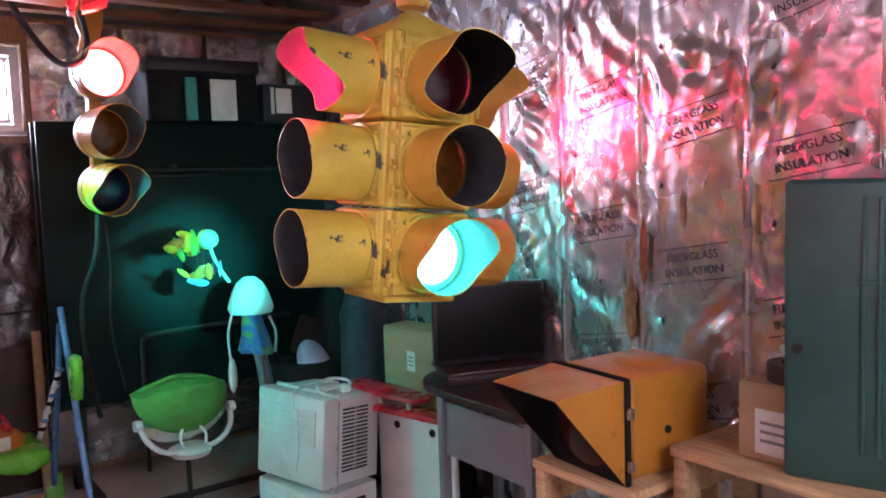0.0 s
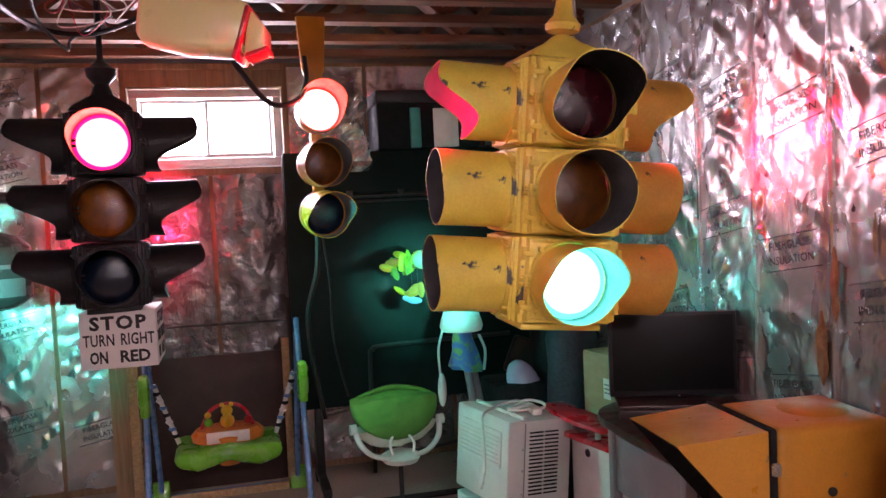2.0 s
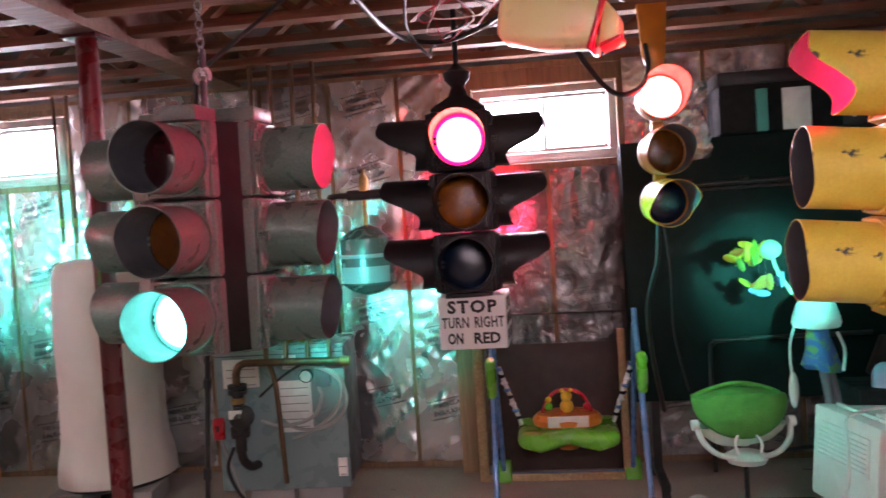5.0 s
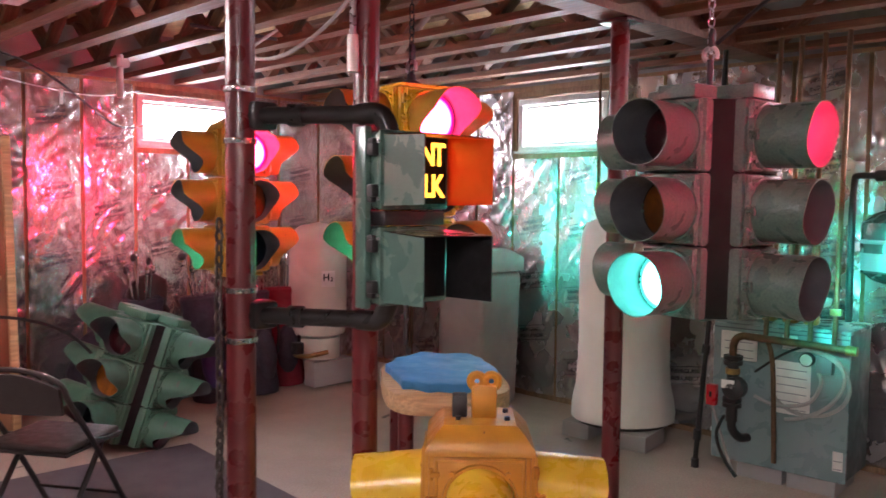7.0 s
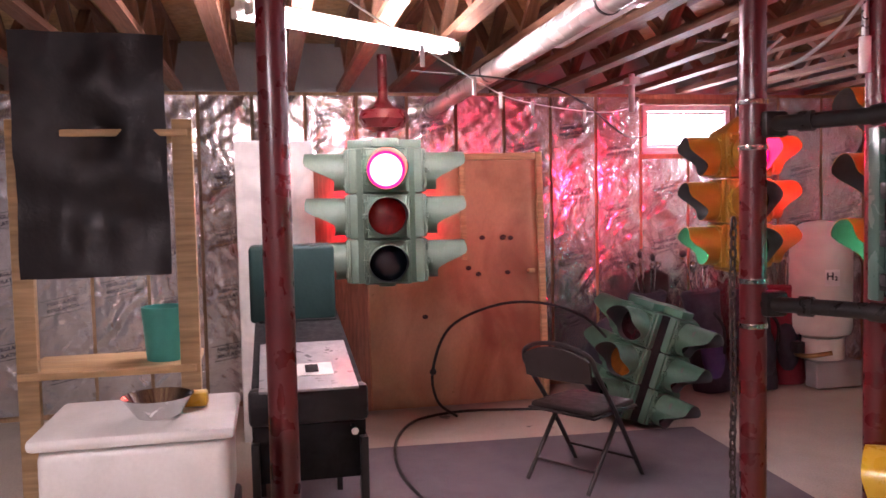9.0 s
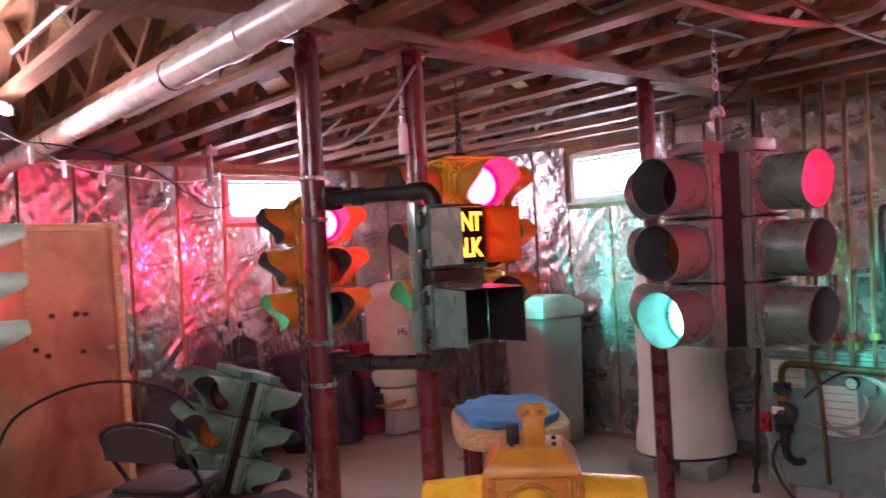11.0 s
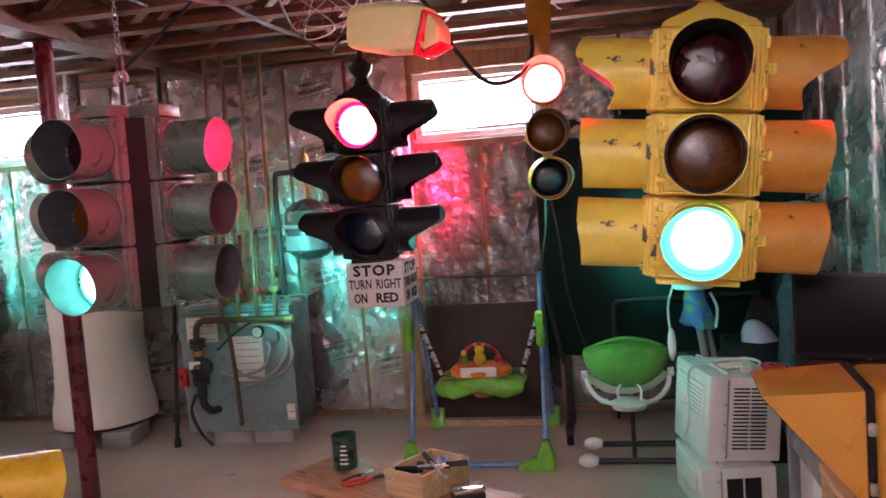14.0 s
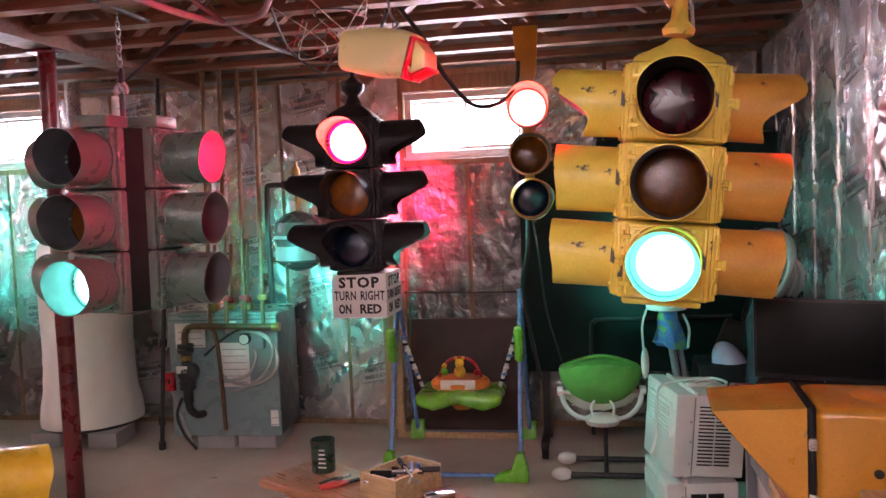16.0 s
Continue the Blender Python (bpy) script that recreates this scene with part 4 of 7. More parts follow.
def hang_rod(m, z1, material, label, hook=True, radius=0.009):
    """Chain or rod from a truss down to a signal."""
    t = thing("hanger_chain", m, label, "chain", "hanging hardware")
    z, k = 0.0, 0
    link = bmesh.new()
    pipe(link, [(0.012 * math.cos(a), 0, 0.02 * math.sin(a)) for a in np.linspace(0, math.tau, 13)[:-1]], 0.0032, 6, True)
    me = mesh_of("chain_link", link, material)
    while z < z1 - 0.02:
        put("chain_link", me, t, pose(0, 0, z + 0.02, 0, 0, 90 * (k % 2)))
        z, k = z + 0.032, k + 1
    top = JOIST + 0.012 - m.translation.z
    part("joist_bar", rd((0, -0.26, top), (0, 0.26, top), 0.010), IRON, t, "steel bar across two trusses")
    if hook:
        part("c_hook", pp([(0.026 * math.cos(a), 0, 0.03 + 0.026 * math.sin(a)) for a in np.linspace(-0.6, 4.6, 18)], 0.009, 8), CABLEGREY, t, "grey open hook")
        part("shackle", bx((0.022, 0.028, 0.07), (0.004, 0, 0.09), 0.008), IRON, t)
    part("eye_bolt", rd((0, 0, -0.11), (0, 0, 0.012), 0.012), IRON, t)
    part("top_link", pp([(0, 0, z), (0, 0, top)], 0.004, 6), material, t)
    return t


# large yellow four-way signal, hanging a little crooked
LEAN_Y = pose(1.538, 2.436, 1.168, 1.0, 5.4, -1.0)
OFF_G, OFF_R = ("red", "amber", "green_lit"), ("red_lit", "amber", "green")
signal(LEAN_Y, "chipped yellow four-way traffic signal hanging from the trusses", YELLOW, {0: OFF_G, 90: OFF_R, 180: OFF_G, -90: OFF_R},
       w=0.297, pitch=0.260, lens_r=0.104, visor_len=0.215, swing=-6, side_tone=VISOR_ORANGE, beams=(90, 180, -90), spread_beam=46, power=1.7, narrow=(180,), tubes=(0.50, 0.08, 0.10), waves=(1, 0, 0), odd={(0, 0): (0.55, 1.4, MATT), (0, 2): (0.62, 0.0, VISOR_IN)})
t = thing("signal_hanger", LEAN_Y @ pose(0, 0, 0.885), "yellow cast hanger above the chipped signal", "hanger")
part("hub", lathe([(0.0, 0), (0.05, 0), (0.055, 0.02), (0.03, 0.05), (0.022, 0.12), (0.0, 0.12)], 20), YELLOW, t)
part("eye_bracket", pp(spline([(-0.02, 0, 0.10), (-0.06, 0, 0.17), (-0.03, 0, 0.25), (0.0, 0, 0.36)], 6), 0.02, 10), AMBER_PAINT, t)
part("strap", pp(spline([(0.05, 0.02, 0.02), (0.035, 0.02, 0.12), (0.0, 0.02, 0.28)], 6), 0.006, 6), CABLEGREY, t, "white hanging cord")

# weathered grey-green signal of four separate heads
G_BASE = pose(-0.685, 2.786, 1.112, 0, 0.7, -4)
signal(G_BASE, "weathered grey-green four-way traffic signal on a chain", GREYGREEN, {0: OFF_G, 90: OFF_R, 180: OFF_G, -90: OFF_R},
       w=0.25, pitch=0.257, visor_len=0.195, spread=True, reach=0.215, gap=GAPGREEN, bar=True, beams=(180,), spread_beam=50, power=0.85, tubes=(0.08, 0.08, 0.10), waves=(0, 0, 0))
hang_rod(pose(-0.675, 2.786, 2.03), 0.33, STEEL, "steel chain holding the grey-green signal")

# black signal with its instruction box
B_BASE = pose(0.137, 3.555, 1.19, 0, 0, 3)
signal(B_BASE, "black four-way traffic signal with cutaway visors", BLACKPAINT, {0: ("warm_lit", "orange", "green"), 90: ("red", "amber", "green_lit"), 180: ("warm_lit", "amber", "green"), -90: ("red", "amber", "green_lit")},
       w=0.235, pitch=0.256, beams=(180,), dip=19, power=2.6, visor_len=0.20, tubes=(0.85, 0.85, 0.85), waves=(0.8, 0.8, 0.8), lining=BLACKPAINT)
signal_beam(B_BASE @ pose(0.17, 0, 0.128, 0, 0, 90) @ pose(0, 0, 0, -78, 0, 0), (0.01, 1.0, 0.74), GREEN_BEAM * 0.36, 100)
t = thing("signal_hanger", pose(0.137, 3.555, 2.01), "black finial hanger above the black signal", "hanger")
part("finial", lathe([(0.0, 0), (0.05, 0), (0.04, 0.03), (0.028, 0.06), (0.055, 0.09), (0.06, 0.12), (0.03, 0.14), (0.012, 0.16), (0.012, 0.40), (0.0, 0.40)], 16), BLACKPAINT, t)


def sign_box(m):
    t = thing("sign_box", m, "white four-sided box sign under the black signal", "sign")
    w, h = 0.287, 0.225
    part("cabinet", bx((w, w, h), (0, 0, h / 2), 0.006), SIGNWHITE, t)
    for text, size, spacing, bold, x, wide, z in (("STOP", 0.072, 1.18, 0.0028, 0.0, 0.211, 0.178), ("TURN", 0.064, 1.06, 0.0012, -0.0725, 0.115, 0.112), ("RIGHT", 0.064, 1.06, 0.0012, 0.070, 0.125, 0.112),
                                                  ("ON", 0.064, 1.0, 0.0022, -0.0755, 0.066, 0.044), ("RED", 0.064, 1.0, 0.0022, 0.058, 0.112, 0.044)):
        me = letters(text, size, 0.0006, spacing, bold)
        me.transform(Matrix.Diagonal((wide / (max(v.co.x for v in me.vertices) - min(v.co.x for v in me.vertices)), 1, 1, 1)))
        me.materials.append(INK)
        for deg in (0, 90):
            put("lettering", me, t, pose(0, 0, 0, 0, 0, deg) @ pose(x, -w / 2 - 0.0012, z))
    return t


sign_box(pose(0.152, 3.602, 0.951, 0, 0, -1))


# narrow three-lens signal, each visor turned its own way
def narrow_signal(m):
    t = thing("traffic_signal", m, "narrow ochre three-lens traffic signal under the joists", "traffic signal", "traffic signals")
    for k, (z, key, yaw, pit) in enumerate(((0.567, "warm_lit", 0, -4), (0.33, "amber", 3, 0), (0.11, "green", 6, 4))):
        p = pose(0, 0, z, pit, 0, yaw)
        part("housing", lathe([(0.0, -0.09), (0.07, -0.085), (0.100, -0.04), (0.104, 0.0), (0.106, 0.012), (0.0, 0.012)], 28, "-Y"), BROWNYELLOW, t, m=p)
        put("lens", lens_mesh("lens", 0.093, LENSES[key]), t, p @ pose(0, -0.013, 0))
        put("visor", visor_mesh("visor", 0.103, 0.17, 0.75 if k != 1 else 0.35, [BROWNYELLOW if k < 2 else YELLOW_BRIGHT, VISOR_IN], 0.4), t, p @ pose(0, -0.010, 0))
    part("spine", bx((0.05, 0.05, 0.60), (0, 0.09, 0.33), 0.008), BROWNYELLOW, t)
    part("hanger_bracket", prism([(-0.05, 0), (0.05, 0), (0.035, 0.06), (0.05, 0.10), (0.065, 0.335), (-0.065, 0.335), (-0.05, 0.10), (-0.035, 0.06)], 0.03, "Y"), AMBER_PAINT, t, m=pose(0, 0.06, 0.66))
    return t


narrow_signal(pose(1.003, 3.735, 1.410, 0, 0, 4))
t = thing("loose_cable", pose(0, 0, 0), "thick black cable hanging below the narrow signal", "cable")
part("sheath", pp(spline([(0.98, 3.80, 1.42), (0.97, 3.84, 1.25), (0.93, 3.95, 1.05), (0.95, 4.05, 0.8), (1.0, 4.1, 0.5)], 8), 0.012), CABLE, t)
part("thin_lead", pp(spline([(1.0, 3.80, 1.42), (1.03, 3.86, 1.2), (1.05, 4.0, 0.9), (1.12, 4.1, 0.6)], 8), 0.005), CABLE, t)

# short amber signal standing low on its stand, cast top with an eye
Y_LOW = pose(-1.035, 1.95, 0.0, 0, 0, 44)


def low_signal(m):
    t = signal(m @ pose(0, 0, 0.150), "bright yellow four-way signal resting on a low stand", AMBER_PAINT,
               {0: ("amber", "amber"), 90: ("amber", "amber"), 180: ("amber", "amber"), -90: ("amber", "amber")}, w=0.325, pitch=0.285, lens_r=0.098,
               visor_len=0.235, rows=2, tubes=(0.12, 0.12), waves=(0, 0), cap="none", visor_paint=YELLOW_BRIGHT, lining=MATT, droop=0.10)
    part("top_casting", lathe([(0.0, 0.085), (0.165, 0.085), (0.20, 0.06), (0.245, 0.02), (0.245, 0.0), (0.0, 0.0)], 4), AMBER_PAINT, t, m=pose(0, 0, 0.568, 0, 0, 45))
    part("eye_stem", bx((0.085, 0.055, 0.12), (0.016, 0, 0.0), 0.012), AMBER_PAINT, t, m=pose(0, 0, 0.70))
    for dx in (-0.008, 0.040):
        part("eye_ring", pp([(dx + 0.022 * math.cos(a), 0, 0.770 + 0.022 * math.sin(a)) for a in np.linspace(0, math.tau, 17)[:-1]], 0.014, 8, True), AMBER_PAINT, t)
    part("side_clamp", bx((0.05, 0.05, 0.075), (-0.065, 0.0, 0.69), 0.006), IRON, t)
    for dx, dy in ((-0.07, -0.05), (0.09, -0.05), (0.09, 0.05), (-0.07, 0.05)):
        part("bolt", rd((dx, dy, 0.64), (dx, dy, 0.665), 0.010, seg=6), IRON, t)
    s = thing("signal_stand", m, "dark steel stand under the bright yellow signal", "stand")
    part("plate", bx((0.30, 0.30, 0.02), (0, 0, 0.118), 0.004), IRON, s)
    for dx, dy in ((-0.12, -0.12), (0.12, -0.12), (0.12, 0.12), (-0.12, 0.12)):
        part("leg", rd((dx, dy, 0), (dx, dy, 0.110), 0.014), IRON, s)


low_signal(Y_LOW)

# square yellow signal hung behind the crossing signals
signal(pose(-1.80, 2.34, 1.18, 0, 0, -11), "yellow four-way traffic signal with deep visors on a chain", YELLOW_BRIGHT,
       {0: ("red", "amber", "pure_green_lit"), 90: ("red_lit", "amber", "green"), 180: ("red", "amber", "pure_green_lit"), -90: ("red_lit", "amber", "green")},
       w=0.272, pitch=0.267, lens_r=0.104, beams=(-90,), visor_len=0.20, tubes=(0.78, 0.78, 0.78), waves=(0.3, 0.3, 0.3), visor_paint=MUSTARD, lining=VISOR_IN, cap="none")
t = thing("signal_hanger", pose(-1.80, 2.34, 1.98), "yellow flat plate and hub on top of the square signal", "hanger")
part("top_plate", bx((0.26, 0.26, 0.014), (0, 0, 0.007), 0.005, pose(0, 0, 0, 0, 0, -11)), YELLOW_BRIGHT, t)
part("hub", lathe([(0.0, 0.014), (0.05, 0.014), (0.045, 0.03), (0.02, 0.045), (0.018, 0.07), (0.0, 0.07)], 16), IRON, t)
hang_rod(pose(-1.80, 2.34, 2.05), 0.30, IRON, "dark chain holding the square yellow signal")

# orange signal seen past the near post
signal(pose(-3.17, 2.32, 1.12, 0, 0, -8), "mustard-orange four-way traffic signal with cutaway visors", MUSTARD,
       {0: ("red", "amber", "pure_green_lit"), 90: ("red_lit", "amber", "green"), 180: ("red", "amber", "pure_green_lit"), -90: ("red_lit", "amber", "green")},
       w=0.25, pitch=0.255, beams=(-90,), power=1.7, visor_len=0.17, tubes=(0.66, 0.66, 0.66), waves=(0.6, 0.6, 0.6))
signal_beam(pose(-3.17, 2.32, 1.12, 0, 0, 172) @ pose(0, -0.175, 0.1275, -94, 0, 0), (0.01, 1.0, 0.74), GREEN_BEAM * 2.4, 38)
hang_rod(pose(-3.17, 2.32, 1.97), 0.40, IRON, "dark chain holding the orange signal")

# mint-green signal in front of the plywood
signal(pose(-3.755, 0.355, 1.065, 0, 0, 84), "mint-green four-way signal with wide cutaway visors", MINT,
       {0: ("warm_lit", "clear_red", "green"), 90: ("red", "amber", "green"), 180: ("warm_lit", "clear_red", "green"), -90: ("red", "amber", "green")},
       w=0.272, pitch=0.262, beams=(180,), dip=14, power=2.0, spread_beam=64, visor_len=0.23, spread=True, reach=0.215, tubes=(0.9, 0.9, 0.9), waves=(0.3, 0.3, 0.3), gap=MINT, bar=True)
t = thing("signal_hanger", pose(-3.755, 0.355, 1.905), "brown cast hub above the mint-green signal", "hanger")
part("hub", lathe([(0.0, 0.0), (0.045, 0.0), (0.04, 0.05), (0.12, 0.07), (0.155, 0.12), (0.14, 0.17), (0.06, 0.20), (0.03, 0.24), (0.03, 0.50), (0.0, 0.50)], 10), POSTRED, t)

# faded green signal leaning on the floor
signal(pose(-4.10, 2.04, 0.055, -17, 5, 0) @ pose(0, 0, 0, 0, 0, 31), "faded green four-way signal leaning on the floor", LEANGREEN,
       {0: ("red", "orange", "green"), 90: ("red", "amber", "green"), 180: ("red", "amber", "green"), -90: ("red", "amber", "green")},
       bar=True, w=0.265, pitch=0.247, visor_len=0.22, spread=True, reach=0.215, tubes=(0.9, 0.9, 0.9), waves=(0.4, 0.4, 0.4))


# crossing signals on pipe arms
def crossing_signal(m):
    t = thing("pedestrian_signal", m, "grey-green pair of pedestrian crossing signals on black pipe arms", "pedestrian signal")
    W, H, DEEP = 0.232, 0.212, 0.105
    for k, z in enumerate((0.262, 0.0)):
        part("case", bx((W, DEEP, H), (0, DEEP / 2, z + H / 2), 0.014), PED_GREY, t)
        part("gasket", bx((W + 0.004, 0.007, H + 0.004), (0, 0.058, z + H / 2), 0.012), MATT, t, "black rubber gasket")
        part("door_frame", bx((W + 0.008, 0.022, H + 0.006), (0, 0.016, z + H / 2), 0.010), PED_GREY, t)
        for zz in (z + 0.028, z + H - 0.03):
            part("latch", bx((0.016, 0.046, 0.020), (-W / 2 - 0.009, 0.050, zz), 0.005), IRON, t, "black swing latch")
            part("bolt", rd((-W / 2 - 0.004, 0.012, zz), (-W / 2 - 0.010, 0.012, zz), 0.004, seg=8), STEEL, t)
        part("lens_panel", bx((W - 0.03, 0.006, H - 0.03), (0, -0.003, z + H / 2), 0.002), MATT, t)
        hood = bmesh.new()
        for sx, reach in ((-1, 0.172), (1, 0.190)):
            side = [(sx * (W / 2 - 0.004), 0.0, z + 0.01), (sx * (W / 2 - 0.004), -reach, z + 0.015), (sx * (W / 2 - 0.004), -reach, z + H - 0.02), (sx * (W / 2 - 0.004), 0.0, z + H - 0.01)]
            inner = [(x - sx * 0.003, y, q) for x, y, q in side]
            a, b = [hood.verts.new(p) for p in side], [hood.verts.new(p) for p in inner]
            fo, fi = hood.faces.new(a), hood.faces.new(b)
            fo.material_index, fi.material_index = 0, 1
            for i in range(4):
                hood.faces.new((a[i], a[(i + 1) % 4], b[(i + 1) % 4], b[i]))
        for dz, idx in ((0.0, 0), (-0.003, 1)):
            f = hood.faces.new([hood.verts.new(p) for p in ((-W / 2, 0, z + H - 0.008 + dz), (W / 2, 0, z + H - 0.008 + dz), (W / 2, -0.190, z + H - 0.018 + dz), (-W / 2, -0.172, z + H - 0.016 + dz))])
            f.material_index = idx
        # only the hood round the lit letters has their glow in its inner colour
        part("hood", hood, [PED_GREY, ORANGE_IN if k == 0 else MATT], t, smooth=0)
        for zz in (z + 0.05, z + H - 0.05):
            part("hinge", bx((0.03, 0.03, 0.035), (-W / 2 - 0.01, 0.03, zz), 0.006), IRON, t)
    for line, z in (("DONT", 0.412), ("WALK", 0.324)):
        me = letters(line, 0.077, 0.001, 0.82, 0.002)
        me.transform(Matrix.Diagonal((0.92, 1, 1.15, 1)))
        me.materials.append(LETTER_LIT)
        put("lettering", me, t, pose(0, -0.0075, z))
    part("back_plate", bx((0.02, 0.05, 0.50), (-W / 2 - 0.012, 0.075, 0.237), 0.004), PED_GREY, t)
    part("divider", bx((W - 0.02, 0.09, 0.040), (0, 0.05, 0.237), 0.004), IRON, t)
    return t


crossing_signal(pose(-0.885, 1.515, 1.232, 0, 0, 85))


def pipe_bracket(m):
    t = thing("pipe_bracket", m, "black iron pipe arms clamped to the red post", "bracket")
    for z, up in ((0.592, 1), (0.0, -1)):
        arm = spline([(0.03, 0.02, z), (0.16, 0.105, z), (0.31, 0.20, z)], 4)
        part("arm", pp(arm, 0.026, 14), PIPEBLACK, t)
        part("clamp_body", bx((0.075, 0.085, 0.085), (0.035, 0.045, z), 0.014, pose(0, 0, 0, 0, 0, 0)), PIPEBLACK, t)
        elbow = spline([(0.31, 0.20, z), (0.36, 0.232, z), (0.383, 0.245, z - up * 0.04), (0.385, 0.246, z - up * 0.08)], 5)
        part("elbow", pp(elbow, 0.031, 14), PIPEBLACK, t)
        part("union", rd((0.13, 0.085, z), (0.165, 0.108, z), 0.033, seg=16), PIPEBLACK, t)
        for dz in (-0.075, 0.075):
            part("hose_band", lathe([(0.0465, -0.008), (0.049, -0.008), (0.049, 0.008), (0.0465, 0.008), (0.0465, -0.008)], 28), CHROME, t, "bright steel band", m=pose(0, 0, z + dz))
            part("band_screw", bx((0.02, 0.035, 0.014), (0.045, -0.035, z + dz), 0.003), CHROME, t)
    return t


pipe_bracket(pose(-1.38, 1.26, 1.171))
for dx, dy in ((-0.03, -0.055), (0.0, -0.075)):
    t = thing("hanging_chain", pose(-1.38 + dx, 1.26 + dy, 0.25), "dark chain hanging down the red post", "chain", "post chains")
    link = bmesh.new()
    pipe(link, [(0.011 * math.cos(a), 0, 0.021 * math.sin(a)) for a in np.linspace(0, math.tau, 11)[:-1]], 0.004, 5, True)
    me = mesh_of("chain_link", link, SNAKE)
    for k in range(36):
        put("chain_link", me, t, pose(0.004 * math.sin(k * 0.4), 0, 0.034 * k, 0, 0, 90 * (k % 2) + 20))

# ---- lamps, pipes and wiring overhead ----
def tube_fixture(m, label, lit=None):
    """A two-tube shop light hung on chains; local x along it."""
    t = thing("shop_light", m, label, "light", "shop lights")
    part("channel", prism([(-0.032, 0.0), (0.032, 0.0), (0.024, 0.045), (-0.024, 0.045)], 1.26, "X", 0.004), WHITE, t, m=pose(-0.63, 0, 0.02))
    for dy in (-0.05, 0.05):
        part("tube", rd((-0.60, dy, 0.012), (0.60, dy, 0.012), 0.016, seg=14), lit or TUBE_LIT, t, "lit white tube")
        for dx in (-0.61, 0.61):
            part("socket", bx((0.02, 0.045, 0.045), (dx, dy * 0.9, 0.018), 0.003), WHITE, t)
    for dx in (-0.5, 0.5):
        part("hanging_chain", pp([(dx, 0, 0.07), (dx, 0, JOIST - m.translation.z + 0.01)], 0.002, 6), IRON, t)
    return t


tube_fixture(pose(-2.66, 0.10, 2.29, 0, 0, 125), "lit two-tube fluorescent shop light hung on chains")
# unseen fixture, added behind the camera, from where the near fronts are lit
tube_fixture(pose(1.0, -1.3, 2.215, 0, 0, 0), "lit two-tube fluorescent shop light hung on chains", TUBE_LIT_NEAR)

t = thing("drain_pipe", pose(0, 0, 0), "long white plastic drain pipe under the trusses", "pipe")
part("pipe", pp([(-5.2, 0.93, 2.245), (-0.9, 0.91, 2.262)], 0.056, 24), PIPE_WHITE, t)
part("pipe", pp([(-0.9, 0.91, 2.262), (2.2, 0.90, 2.275)], 0.056, 24), PIPE_WHITE, t)
for x in (-1.75, -0.55, -3.4):
    part("strap", lathe([(0.057, -0.008), (0.060, -0.008), (0.060, 0.008), (0.057, 0.008), (0.057, -0.008)], 24, "X"), IRON, t, m=pose(x, 0.914, 2.258))
part("coupling", rd((-1.28, 0.911, 2.26), (-1.12, 0.911, 2.2605), 0.064, seg=24), PIPE_WHITE, t)
t = thing("conduit_run", pose(0, 0, 0), "thin bright steel conduit under the trusses", "pipe")
part("tube", pp([(-2.13, 0.468, 2.375), (-1.09, 0.488, 2.375)], 0.013, 10), STEEL, t)
t = thing("duct_box", pose(-2.25, 1.02, 2.28), "long white metal light housing, unlit, under the trusses", "light")
part("housing", bx((0.95, 0.14, 0.075), (0, 0, 0.02), 0.008), WHITE, t)
part("end_cap", bx((0.12, 0.15, 0.085), (0.45, 0, 0.015), 0.01), PIPE_WHITE, t)

t = thing("clothes_line", pose(0, 0, 0), "thin white line with wooden pegs strung across the basement", "line")
LINE = spline([(-1.2, -0.22, 2.17), (-2.6, 0.62, 2.09), (-3.37, 1.11, 2.085), (-4.2, 1.95, 2.12), (-5.15, 2.7, 2.3)], 10)
part("cord", pp(LINE, 0.0035, 6), PIPE_WHITE, t)
for k in (6, 10, 15, 21, 27):
    q = LINE[k]
    part("peg", bx((0.012, 0.018, 0.085), (q.x, q.y, q.z - 0.03), 0.003), PAPER, t, "pale wooden peg", smooth=0)

t = thing("hanging_cable", pose(0, 0, 0), "thick black cable drooping from the trusses to the signal", "cable")
part("sheath", pp(spline([(0.47, 3.2, 2.42), (0.58, 3.28, 2.26), (0.66, 3.32, 2.10), (0.78, 3.4, 1.97), (0.90, 3.55, 2.0), (0.955, 3.68, 2.10), (0.96, 3.78, 2.22)], 8), 0.011), CABLE, t)
t = thing("flex_conduit", pose(0, 0, 0), "loop of bright flexible metal conduit under the joists", "cable")
part("sheath", pp(spline([(-0.35, 2.05, 2.34), (-0.25, 2.35, 2.29), (-0.12, 2.6, 2.27), (0.05, 2.6, 2.28), (0.18, 2.42, 2.33), (0.25, 2.2, 2.38)], 8), 0.013, 10), CABLEGREY, t)


def ceiling_wire(points, r, material, label):
    w = thing("ceiling_wire", pose(0, 0, 0), label, "cable", "ceiling wires")
    part("sheath", pp(spline(points, 7), r, 6), material, w)


ceiling_wire([(-0.1, 2.1, 2.33), (-0.1, 2.72, 2.26), (-0.06, 3.3, 2.25), (0.12, 3.42, 2.24), (0.35, 3.2, 2.27), (0.5, 2.9, 2.33)], 0.010, CABLE, "bundle of dark wires sagging below the joists")
ceiling_wire([(-0.66, 2.80, 2.10), (-0.50, 2.78, 2.20), (-0.30, 2.72, 2.31), (-0.1, 2.6, 2.40)], 0.008, CABLE, "dark cable looped between two signals")
ceiling_wire([(0.10, 2.6, 2.31), (0.02, 3.0, 2.22), (0.06, 3.3, 2.16), (0.05, 3.5, 2.24), (0.2, 3.5, 2.33)], 0.006, CABLE, "dark cable looped between two signals")
